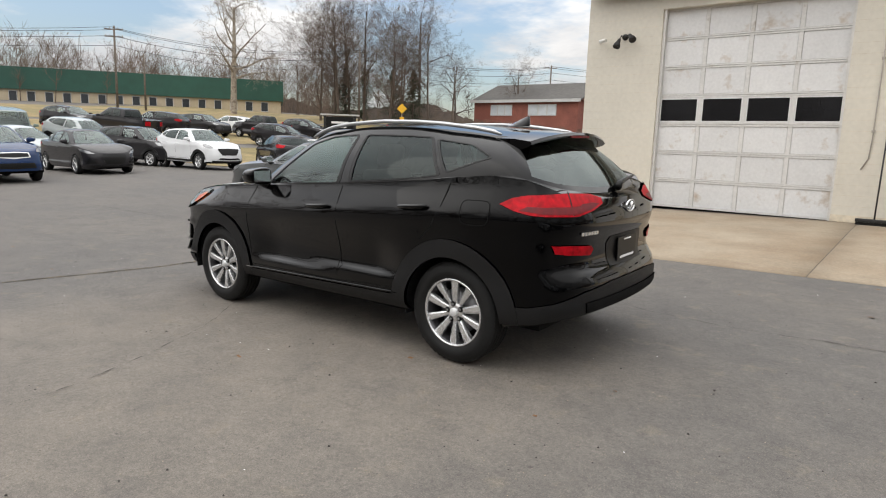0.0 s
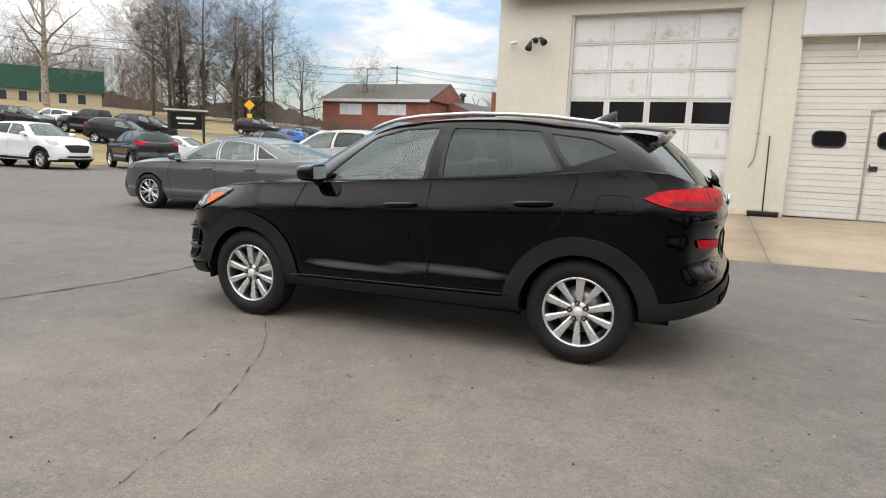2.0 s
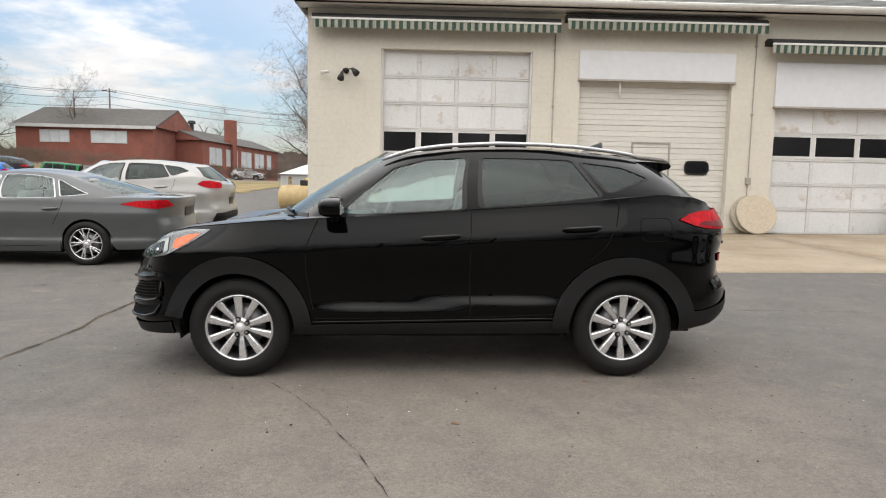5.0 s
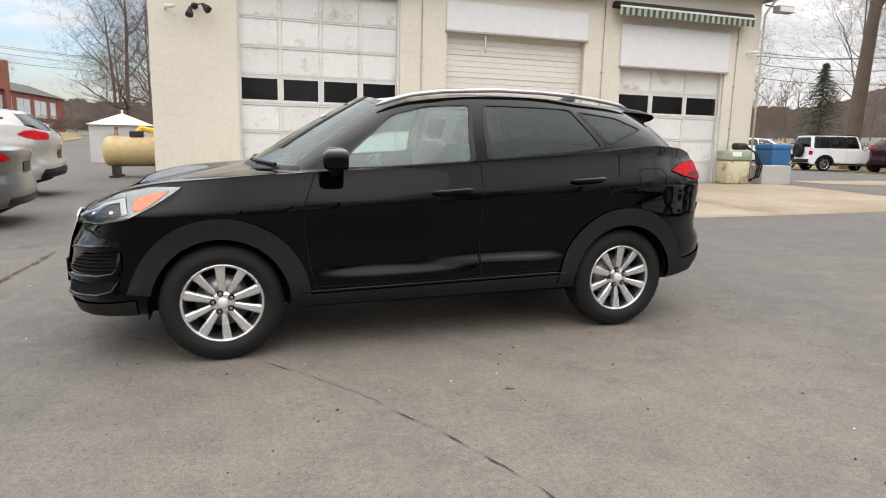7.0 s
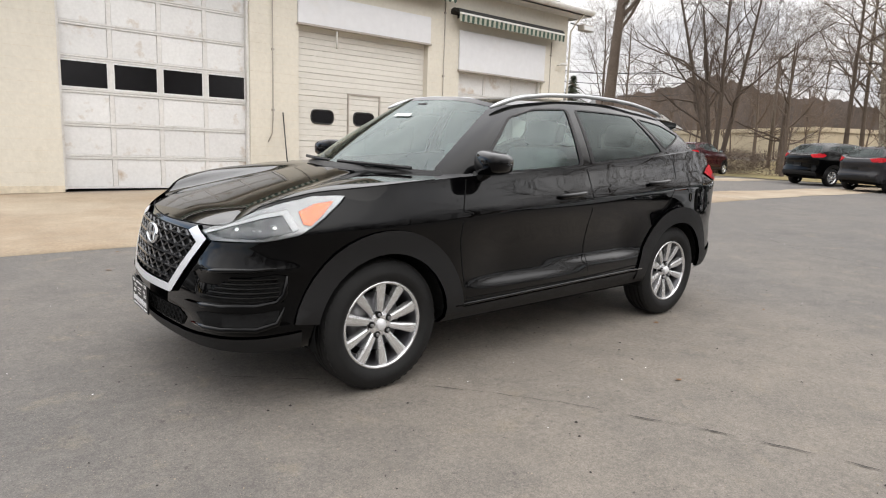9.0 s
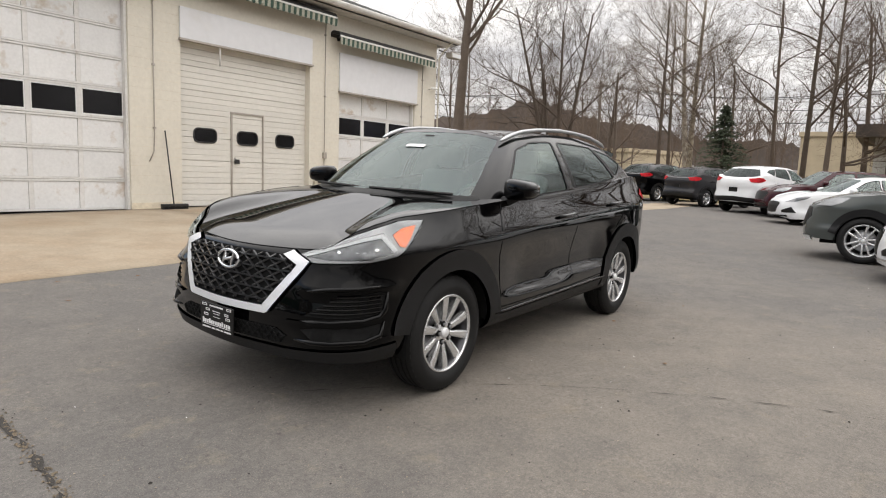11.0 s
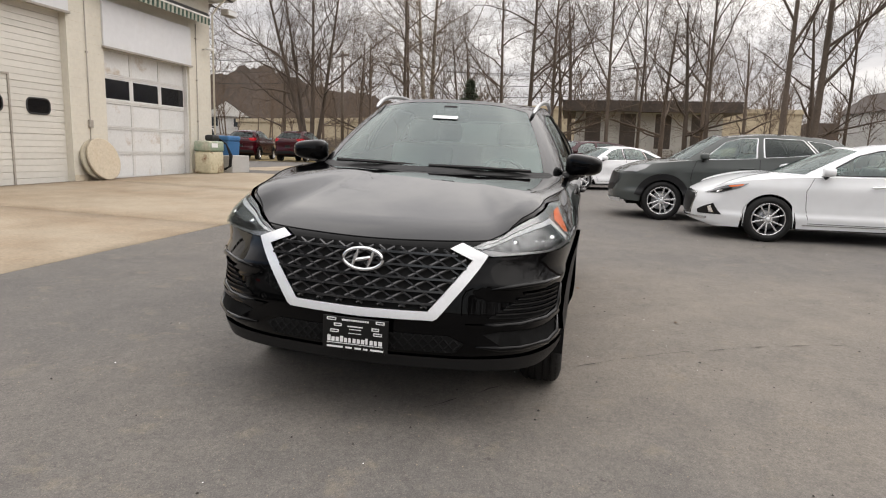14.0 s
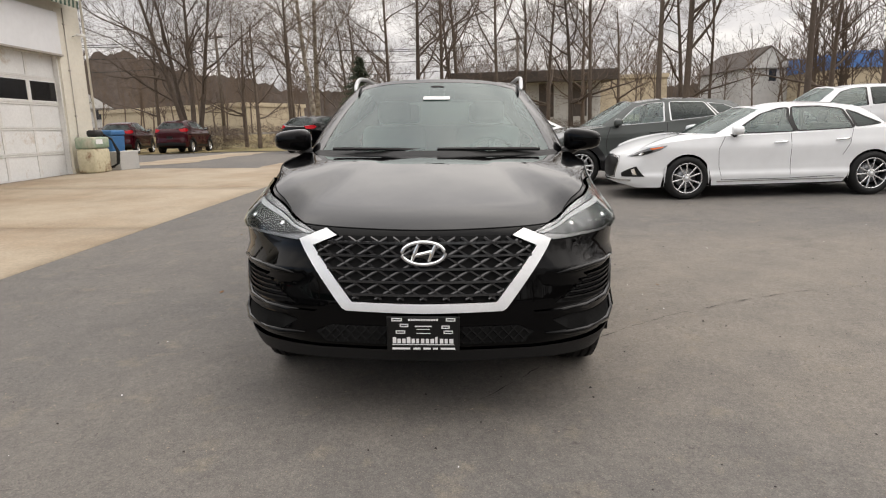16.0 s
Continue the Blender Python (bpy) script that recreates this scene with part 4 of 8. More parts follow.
# concrete apron in slabs in front of the garage
for k, (a, b) in enumerate(((-3.05, 2.80), (2.815, 7.55), (7.565, 12.9))):
    o = sheet("apron_slab", a, b, 3.75, 9.9, 0.45, 0.012, M_CONC, "tan stained concrete apron slab before the garage", "pavement", slab=0.06)
sheet("pavement_strip", 12.92, 30.0, 3.9, 5.6, 0.8, 0.008, M_CONC, "worn tan concrete strip across the lot", "pavement", 0.5)
sheet("pavement_patch", 15.0, 26.0, 9.0, 11.2, 0.7, 0.008, M_CONC, "sandy worn concrete patch by parked cars", "pavement", 0.6)
sheet("grass", -34, -22.5, 13.0, 40, 1.2, 0.02, M_GRASS, "dry yellow winter grass bank", "grass", 1.2)
sheet("grass", -60, -35.5, 2, 40, 1.5, 0.02, M_GRASS, "dry yellow winter grass bank by the street", "grass", 1.2)
sheet("grass", -110, -63, 10, 140, 4, 0.03, M_GRASS, "dry lawn before the long building", "grass", 2)
sheet("grass", 27.5, 70, -40, 70, 2, 0.03, M_GRASS, "leaf-littered rough ground under bare trees", "grass", 1.5)
sheet("grass", -60, -14, 44, 62, 2, 0.03, M_GRASS, "dry lawn before the brick building", "grass", 1.5)


def crack(pts, width, seed, name="crack", dots=0.4):
    """A ragged crack along points of the plan."""
    rnd = random.Random(seed)
    line = []
    for a, b in zip(pts, pts[1:]):
        k = max(2, int(math.dist(a, b) / 0.05))
        line += [(a[0] + (b[0] - a[0]) * i / k, a[1] + (b[1] - a[1]) * i / k) for i in range(k)]
    line.append(pts[-1])
    v, f = [], []
    for i, p in enumerate(line):
        a, b = line[max(i - 1, 0)], line[min(i + 1, len(line) - 1)]
        d = Vector((b[0] - a[0], b[1] - a[1])).normalized()
        n = Vector((-d.y, d.x))
        off = 0.035 * noise.noise((i * 0.13, seed, 0)) + rnd.uniform(-0.006, 0.006)
        w = width * max(0.03, dots + 1.9 * noise.noise((i * 0.37, seed, 5)) + rnd.uniform(-0.5, 0.5)) * min(1, (i + 1) / 6, (len(line) - i) / 6)
        for sg in (-1, 1):
            x, y = p[0] + n.x * (off + sg * w / 2), p[1] + n.y * (off + sg * w / 2)
            v.append((x, y, float(ground_z(x, y)) + 0.006))
        if i:
            f.append((2 * i - 2, 2 * i - 1, 2 * i + 1, 2 * i))
    return link_mesh(name, v, f, M_CRACK, None, "dark ragged crack in the asphalt", kind="structure", category="crack")


crack([(-1.45, -0.4), (-1.12, -0.96), (-0.9, -1.27), (-0.68, -1.55), (-0.52, -1.86), (-0.38, -2.12), (-0.27, -2.40), (-0.15, -2.72), (-0.02, -3.3)], 0.008, 1, dots=0.38)
WIDE = [(-3.14, 2.9), (-3.22, 1.7), (-3.25, 0.95), (-3.18, 0.5), (-3.22, 0.0), (-3.28, -0.5), (-3.55, -1.4), (-3.75, -2.3), (-4.2, -3.5)]
crack(WIDE, 0.034, 2, dots=0.6)
crack([(-3.2, 3.45), (-4.14, 2.87), (-5.6, 2.3), (-7.5, 1.9), (-11, 1.8)], 0.02, 3)
crack([(-1.55, -0.62), (-1.75, -0.45), (-1.98, -0.28)], 0.014, 4)
crack([(1.5, 1.30), (2.65, 1.17), (3.62, 1.24), (5.2, 1.1)], 0.012, 5)
crack([(5.3, -1.5), (5.6, -0.3), (6.6, 0.8)], 0.012, 6)


# loose grit and leaves on the lot
def litter(name, n, seed, xr, yr, size, material, label, leaf=False):
    rnd = random.Random(seed)
    v, f = [], []
    for _ in range(n):
        x, y = rnd.uniform(*xr), rnd.uniform(*yr)
        s = size * rnd.uniform(0.4, 1.3)
        z = float(ground_z(x, y)) + 0.003
        o = len(v)
        a = rnd.uniform(0, 6.3)
        for k in range(5):
            t = a + k * 1.257
            q = s * rnd.uniform(0.6, 1.1)
            v.append((x + q * math.cos(t), y + q * math.sin(t) * (0.6 if leaf else 0.9), z + (rnd.uniform(0, 0.01) if leaf else 0)))
        v.append((x, y, z + s * (0.25 if leaf else 0.7)))
        f += [(o + k, o + (k + 1) % 5, o + 5) for k in range(5)]
    link_mesh(name, v, f, material, None, label, kind="stuff", category=name.replace("_", " "))


M_LEAF = mat("dead_leaf", (0.16, 0.085, 0.04), 0.9, grain=(30, 0.4))
litter("dark_crumbs", 300, 14, (-6, 7), (-5.5, 0.5), 0.009, M_CRACK, "black crumbs and twig ends on the asphalt")
litter("white_crumbs", 110, 15, (-6, 7), (-5.5, 3), 0.005, M_WHITE_PLATE, "few white specks on the asphalt")
rnd = random.Random(21)
M_RUBBLE = mat("crack_rubble", (0.15, 0.12, 0.085), 0.95, grain=(40, 0.5))
v, f = [], []
for a, b in zip(WIDE, WIDE[1:]):
    for _ in range(int(math.dist(a, b) * 170)):
        t, s = rnd.random(), rnd.uniform(0.003, 0.010)
        x, y = a[0] + (b[0] - a[0]) * t + rnd.gauss(0, 0.018), a[1] + (b[1] - a[1]) * t + rnd.gauss(0, 0.012)
        z, o, q = float(ground_z(x, y)) + 0.004, len(v), rnd.uniform(0, 6)
        v += [(x + s * math.cos(q + k * 1.57), y + s * math.sin(q + k * 1.57), z) for k in range(4)] + [(x, y, z + s * 0.8)]
        f += [(o + k, o + (k + 1) % 4, o + 4) for k in range(4)]
link_mesh("crack_rubble", v, f, M_RUBBLE, None, "crumbled tan grit along a wide crack", kind="stuff", category="gravel")
litter("gravel", 6500, 3, (-9, 9), (-6.5, 3.7), 0.0045, M_GRIT, "pale loose grit scattered on the asphalt")
litter("gravel_dark", 900, 4, (-9, 9), (-6.5, 3.7), 0.006, M_CRACK, "dark loose crumbs of asphalt")
litter("dead_leaves", 90, 5, (-9, 12), (-6.5, 9), 0.03, M_LEAF, "few brown dead leaves on the lot", True)

# ---- garage ----
WX0, WX1, WY, WT = -2.95, 12.5, 9.9, 5.45
OPEN = [(-1.23, 2.33, 4.55), (3.46, 7.10, 3.94), (8.17, 11.45, 3.40)]
gb = 0.26
garage = thing("wall_front", Matrix.Identity(4), "cream painted block wall of the garage with three doorways", "wall", kind="structure")
xs = [WX0] + [v for o in OPEN for v in o[:2]] + [WX1]
for a, b in zip(xs[0::2], xs[1::2]):
    part("pier", box(a, b, WY, WY + 0.35, 0.0, WT), M_STUCCO, garage)
    part("plinth", box(a, b, WY - 0.012, WY, float(ground_z(a, WY)) - 0.1, float(ground_z(b, WY)) + 0.13), M_STUCCO_DK, garage, "stained foot of the wall")
for a, b, h in OPEN:
    part("lintel", box(a, b, WY + 0.002, WY + 0.35, h, WT), M_STUCCO, garage)
# faint block joints as shallow grooves filled with slightly darker mortar
for o_name, (x0, x1, y0, y1) in (("wall_west", (WX0, WX0 + 0.3, WY + 0.35, 22.0)), ("wall_east", (WX1 - 0.3, WX1, WY + 0.35, 22.0)), ("wall_back", (WX0, WX1, 22.0, 22.3))):
    w = link_mesh(o_name, *(lambda b: ([v.co[:] for v in b.verts], [[v.index for v in f.verts] for f in b.faces]))(box(x0, x1, y0, y1, 0, WT)), M_STUCCO, None, "cream painted block wall of the garage", kind="structure", category="wall")
for v_, z_ in ((0.0, 0.0),):
    rnd = random.Random(11)
    jn = bmesh.new()
    for a, b in zip(xs[0::2], xs[1::2]):
        for k in range(1, 27):
            z = 0.2 + k * 0.2
            if z < WT - 0.1:
                add_box(jn, a + 0.004, b - 0.004, WY - 0.0015, WY + 0.004, z - 0.002, z + 0.002)
    me = bpy.data.meshes.new("mortar_joint"); jn.to_mesh(me); jn.free(); me.materials.append(M_STUCCO_DK)
    ob = new("mortar_joint", me); ob.parent = garage; tagged(ob, kind="stuff")
link_mesh("garage_floor", [(WX0, WY, 0.2), (WX1, WY, 0.2), (WX1, 22, 0.2), (WX0, 22, 0.2)], [(0, 1, 2, 3)], M_CONC, None, "grey concrete floor inside the garage", kind="structure", category="floor")


def panel_door(name, x0, x1, z0, z1, rows, cols, win_row, label):
    """An old overhead door: raised rails round sunk panels, one row glazed."""
    d = thing(name, Matrix.Identity(4), label, "garage door", "garage doors", "structure")
    y = WY + 0.17
    part("backing", box(x0, x1, y + 0.03, y + 0.05, z0, z1), M_DOORF, d)
    rh, cw = (z1 - z0) / rows, (x1 - x0) / cols
    rail = 0.045
    for r in range(rows):
        zc = z0 + r * rh
        for c in range(cols):
            a, b, lo, hi = x0 + c * cw + rail, x0 + (c + 1) * cw - rail, zc + rail, zc + rh - rail
            if r == win_row:
                part("pane", box(a + 0.02, b - 0.02, y + 0.012, y + 0.03, lo + 0.03, hi - 0.03), M_DARKGL, d, "dark glass pane")
                fr = bmesh.new()
                for q in ((a, b, lo, lo + 0.03), (a, b, hi - 0.03, hi), (a, a + 0.02, lo + 0.03, hi - 0.03), (b - 0.02, b, lo + 0.03, hi - 0.03)):
                    add_box(fr, q[0], q[1], y + 0.0, y + 0.031, q[2], q[3])
                part("pane_frame", fr, M_DOORW, d)
            else:
                bm = box(a, b, y + 0.012, y + 0.031, lo, hi, 0.006)
                part("panel", bm, M_DOORW, d)
    for r in range(rows):
        zc = z0 + r * rh
        for lo, hi in ((zc + 0.004, zc + rail - 0.004), (zc + rh - rail + 0.004, zc + rh - 0.004)):
            part("rail", box(x0 + 0.004, x1 - 0.004, y - 0.004, y + 0.031, lo, hi, 0.004), M_DOORF, d)
        for c in range(cols + 1):
            xc = x0 + c * cw
            part("stile", box(max(x0, xc - rail + 0.004), min(x1, xc + rail - 0.004), y - 0.001, y + 0.031, zc + rail - 0.004, zc + rh - rail + 0.004), M_DOORF, d)
    part("jamb", box(x0 - 0.0, x0 + 0.05, WY + 0.06, y, z0, z1), M_DOORF, d)
    part("jamb", box(x1 - 0.05, x1, WY + 0.06, y, z0, z1), M_DOORF, d)
    return d


panel_door("door_1", OPEN[0][0], OPEN[0][1], 0.29, OPEN[0][2], 7, 4, 3, "tall white panelled overhead garage door with peeling paint, closed")
panel_door("door_3", OPEN[2][0], OPEN[2][1], 0.37, OPEN[2][2], 5, 3, 3, "white panelled overhead garage door with three panes, closed")

# steel door with a wicket door and rounded windows
d2 = thing("door_2", Matrix.Identity(4), "cream ribbed steel overhead door with a small wicket door, closed", "garage door", "garage doors", "structure")
x0, x1, z0, z1 = OPEN[1][0], OPEN[1][1], 0.32, OPEN[1][2]
y = WY + 0.17
part("backing", box(x0, x1, y + 0.03, y + 0.05, z0, z1), M_DOORB, d2)
wk0, wk1, wkz = 4.82, 5.76, 2.53
n_sl = 28
for i in range(n_sl):
    lo, hi = z0 + (z1 - z0) * i / n_sl, z0 + (z1 - z0) * (i + 1) / n_sl
    gap = 0.012 if i % 4 == 0 else 0.005
    for a, b in ([(x0, wk0), (wk0 + 0.04, wk1 - 0.04), (wk1, x1)] if hi <= wkz + 0.02 else [(x0, x1)]):
        part("slat", box(a, b, y + 0.004, y + 0.031, lo + gap, hi, 0.004), M_DOORB, d2)
wf = bmesh.new()
for q in ((wk0, wk0 + 0.04, z0, wkz), (wk1 - 0.04, wk1, z0, wkz), (wk0 + 0.04, wk1 - 0.04, wkz - 0.04, wkz)):
    add_box(wf, q[0], q[1], y - 0.02, y + 0.031, q[2], q[3])
part("wicket_frame", wf, M_PIPE, d2, "grey metal wicket door frame")


def oval_window(cx, cz, w, h, parent):
    bm = bmesh.new()
    ring = rounded([(cx - w / 2, cz - h / 2), (cx + w / 2, cz - h / 2), (cx + w / 2, cz + h / 2), (cx - w / 2, cz + h / 2)], h * 0.42, 6)
    bm.faces.new([bm.verts.new((a, y - 0.004, b)) for a, b in ring])
    p = part("pane", bm, M_DARKGL, parent, "dark oval pane")
    add = bmesh.new()
    add_tube(add, [(a, y - 0.002, b) for a, b in ring + ring[:1]], 0.018, 6, False)
    part("pane_gasket", add, M_DARK, p)


# ---- the numbers of the cars ----
SUV = dict(
    category="car", paint=M_BLACK, step=0.11,
    outline=[(-2.24, 0), (-2.215, 0.3), (-2.15, 0.56), (-2.03, 0.715), (-1.85, 0.818), (-1.6, 0.875), (-1.2, 0.90), (-0.4, 0.91), (0.4, 0.91), (1.2, 0.91), (1.6, 0.90), (1.88, 0.855), (2.05, 0.77), (2.16, 0.6), (2.205, 0.35), (2.225, 0)],
    top=[(-2.24, 0.885), (-2.15, 0.897), (-2.06, 0.925), (-1.98, 0.946), (-1.86, 0.976), (-1.7, 1.006), (-1.53, 1.029), (-1.2, 1.073), (-0.8, 1.11), (-0.34, 1.13), (0.23, 1.165), (0.86, 1.205), (1.25, 1.25), (1.6, 1.28), (1.85, 1.26), (2.05, 1.20), (2.15, 1.15), (2.24, 1.12)],
    zb=[(-2.24, 0.352), (-2.1, 0.35), (-1.9, 0.345), (-1.72, 0.335), (-0.95, 0.30), (-0.9, 0.295), (0.9, 0.31), (1.75, 0.31), (2.0, 0.35), (2.15, 0.39), (2.24, 0.40)],
    pf=[(0.2, 0.10), (0.3, 0.045), (0.40, 0.005), (0.5, 0.0), (0.58, 0.005), (0.7, 0.03), (0.85, 0.075), (0.95, 0.13), (1.1, 0.25)],
    ps=[(0.2, 0.06), (0.3, 0.03), (0.42, 0.012), (0.46, 0.004), (0.50, -0.004), (0.56, 0.03), (0.65, 0.03), (0.78, 0.022), (0.90, 0.004), (0.96, 0.002), (1.0, 0.02), (1.1, 0.045), (1.2, 0.06), (1.3, 0.085)],
    pr=[(0.2, 0.14), (0.36, 0.06), (0.45, 0.005), (0.60, 0.0), (0.66, 0.02), (0.71, 0.06), (0.78, 0.065), (0.88, 0.055), (0.95, 0.03), (1.05, 0.04), (1.15, 0.09), (1.3, 0.2)],
    base=[(-1.17, 0, 1.115), (-1.09, 0.42, 1.115), (-0.86, 0.745, 1.12), (-0.45, 0.835, 1.135), (0.2, 0.845, 1.17), (0.85, 0.843, 1.21), (1.35, 0.82, 1.262), (1.72, 0.75, 1.275), (1.96, 0.58, 1.20), (2.05, 0.29, 1.165), (2.08, 0, 1.155)],
    roof=[(-0.36, 0, 1.585), (-0.34, 0.32, 1.575), (-0.24, 0.545, 1.535), (0.05, 0.585, 1.568), (0.35, 0.595, 1.588), (0.75, 0.595, 1.588), (1.15, 0.575, 1.562), (1.45, 0.545, 1.53), (1.58, 0.46, 1.52), (1.64, 0.25, 1.535), (1.66, 0, 1.54)],
    ia=2, ic=7, bulge=0.03, hood_crown=0.05, roof_crown=0.035,
    side_windows=[("front", [(-0.64, 1.147), (-0.51, 1.121), (0.21, 1.175), (0.25, 1.53), (-0.04, 1.515), (-0.27, 1.455)], M_GLASS),
                  ("rear", [(0.345, 1.19), (1.165, 1.265), (0.985, 1.515), (0.35, 1.53)], M_PRIV),
                  ("quarter", [(1.225, 1.287), (1.52, 1.39), (1.34, 1.465), (1.05, 1.50)], M_PRIV)],
    windscreen=(1.80, 0.03, 0.95, 0.07), rear_window=(2.6, 0.09, 0.86, 0.28), front_lean=0.5, front_tuck=-0.02,
    seams=[[(-0.78, 1.10), (-0.845, 0.94), (-0.86, 0.78), (-0.83, 0.58), (-0.795, 0.43)], [(0.27, 1.15), (0.26, 0.8), (0.265, 0.41)],
           [(1.29, 1.22), (1.26, 1.08), (1.18, 0.92), (1.08, 0.83)], [(-0.80, 0.43), (0.22, 0.435), (0.85, 0.46)]],
    hubs=[-1.33, 1.335], wheel_r=0.34, rim_r=0.228, arch_r=0.395, clad=0.50, track=1.54,
    clad_polys=[[(-0.97, 0.31), (0.97, 0.325), (0.9, 0.415), (-0.9, 0.385)]],
    side_parts=[("headlight", [(-2.08, 0.865), (-1.98, 0.955), (-1.78, 1.005), (-1.55, 1.02), (-1.66, 0.93), (-1.82, 0.87)], M_LAMPIN, 0.006, (1, -1)),
                ("tail_light", [(1.72, 1.12), (1.83, 1.19), (2.0, 1.20), (2.19, 1.16), (2.16, 1.04), (2.0, 1.035), (1.86, 1.06)], M_RED, 0.008, (1, -1))],
    front_parts=[("grille", [(0, 0.86), (0.46, 0.84), (0.5, 0.80), (0.33, 0.59), (0, 0.59)], M_TRIM, 0.006, True),
                 ("lower_grille", [(0, 0.47), (0.42, 0.48), (0.5, 0.42), (0, 0.40)], M_TRIM, 0.005, True),
                 ("bumper_lip", [(0, 0.36), (0.7, 0.38), (0.7, 0.31), (0, 0.30)], M_CLAD, 0.01, True)],
    rear_parts=[("bumper_lip", [(0, 0.56), (0.75, 0.52), (0.8, 0.36), (0, 0.40)], M_CLAD, 0.012, True),
                ("number_plate", [(0, 0.85), (0.16, 0.85), (0.16, 0.70), (0, 0.70)], M_TRIM, 0.01, True)],
    mirror=(-0.66, 0.825, 1.19), handles=[(-0.07, 0.19, 0.985), (0.89, 1.15, 1.045)], wheel_style="plain",
    seat_z=0.72, seats=[(-0.12, False), (0.82, True)])
SEDAN = dict(
    category="car", paint=M_BLACK, step=0.1,
    outline=[(-2.44, 0), (-2.41, 0.35), (-2.32, 0.6), (-2.15, 0.79), (-1.9, 0.885), (-1.5, 0.92), (-0.5, 0.93), (0.5, 0.93), (1.3, 0.925), (1.75, 0.90), (2.1, 0.83), (2.3, 0.68), (2.41, 0.4), (2.44, 0)],
    top=[(-2.44, 0.68), (-2.3, 0.73), (-2.1, 0.80), (-1.8, 0.87), (-1.3, 0.92), (-0.9, 0.945), (0, 0.96), (0.8, 0.985), (1.3, 1.01), (1.8, 1.03), (2.2, 1.03), (2.44, 1.02)],
    zb=[(-2.44, 0.26), (-2.2, 0.19), (-1.0, 0.21), (1.0, 0.22), (2.0, 0.25), (2.44, 0.32)],
    pf=[(0.15, 0.10), (0.25, 0.02), (0.4, 0.0), (0.55, 0.01), (0.66, 0.05), (0.75, 0.12), (1.0, 0.4)],
    ps=[(0.15, 0.06), (0.25, 0.03), (0.35, 0.0), (0.42, 0.025), (0.55, 0.02), (0.75, 0.0), (0.80, 0.002), (0.88, 0.025), (1.0, 0.05), (1.1, 0.09)],
    pr=[(0.2, 0.1), (0.35, 0.02), (0.5, 0.0), (0.62, 0.02), (0.72, 0.06), (0.85, 0.05), (0.98, 0.02), (1.03, 0.03)],
    base=[(-1.22, 0, 0.97), (-1.12, 0.42, 0.97), (-0.88, 0.72, 0.965), (-0.45, 0.81, 0.965), (0.1, 0.83, 0.97), (0.7, 0.82, 0.985), (1.25, 0.78, 1.01), (1.65, 0.68, 1.05), (1.85, 0.5, 1.055), (1.95, 0.26, 1.06), (1.98, 0, 1.06)],
    roof=[(-0.32, 0, 1.385), (-0.30, 0.3, 1.375), (-0.18, 0.52, 1.34), (0.05, 0.56, 1.375), (0.3, 0.565, 1.39), (0.6, 0.56, 1.385), (0.9, 0.545, 1.355), (1.05, 0.52, 1.33), (1.10, 0.44, 1.325), (1.14, 0.24, 1.33), (1.16, 0, 1.335)],
    ia=2, ic=7, bulge=0.03, hood_crown=0.06, deck_crown=0.01, roof_crown=0.05,
    side_windows=[("front", [(-0.66, 1.0), (-0.55, 0.985), (0.13, 0.995), (0.10, 1.335), (-0.02, 1.33), (-0.25, 1.26)], M_GLASS),
                  ("rear", [(0.19, 1.0), (0.95, 1.02), (0.85, 1.30), (0.55, 1.345), (0.17, 1.345)], M_GLASS),
                  ("quarter", [(1.02, 1.035), (1.40, 1.07), (1.05, 1.23), (0.93, 1.28)], M_PRIV)],
    windscreen=(1.80, 0.03, 0.95, 0.07), rear_window=(2.5, 0.06, 0.95, 0.1), rear_glass=M_GLASS,
    seams=[[(-0.85, 0.94), (-0.95, 0.75), (-0.93, 0.5), (-0.88, 0.29)], [(0.155, 0.96), (0.16, 0.6), (0.17, 0.29)], [(1.1, 1.0), (1.05, 0.8), (0.95, 0.62)], [(-0.88, 0.29), (0.17, 0.29), (0.85, 0.31)]],
    hubs=[-1.42, 1.42], wheel_r=0.335, rim_r=0.235, arch_r=0.37, track=1.66,
    side_parts=[("headlight", [(-2.33, 0.665), (-2.2, 0.74), (-2.0, 0.80), (-1.72, 0.835), (-1.85, 0.76), (-2.1, 0.68)], M_LAMPIN, 0.006, (1, -1)),
                ("tail_light", [(1.78, 0.93), (1.95, 0.98), (2.3, 1.0), (2.38, 0.9), (2.2, 0.86), (2.0, 0.88)], M_RED, 0.008, (1, -1))],
    front_parts=[("grille", [(0, 0.67), (0.36, 0.65), (0.42, 0.6), (0.30, 0.36), (0, 0.34)], M_TRIM, 0.006, True),
                 ("fog_lamp_vent", [(0.54, 0.42), (0.77, 0.53), (0.84, 0.37), (0.55, 0.36)], M_TRIM, 0.006, True),
                 ("bumper_lip", [(0, 0.27), (0.7, 0.30), (0.7, 0.25), (0, 0.25)], M_TRIM, 0.01, True)],
    rear_parts=[("bumper_lip", [(0, 0.42), (0.62, 0.42), (0.66, 0.32), (0, 0.32)], M_TRIM, 0.008, True),
                ("number_plate", [(0, 0.86), (0.16, 0.86), (0.16, 0.72), (0, 0.72)], M_TRIM, 0.01, True)],
    mirror=(-0.70, 0.86, 1.03), handles=[(-0.12, 0.10, 0.83), (0.82, 1.04, 0.85)], wheel_style="twin",
    seat_z=0.56, seats=[(-0.05, False), (0.85, True)])


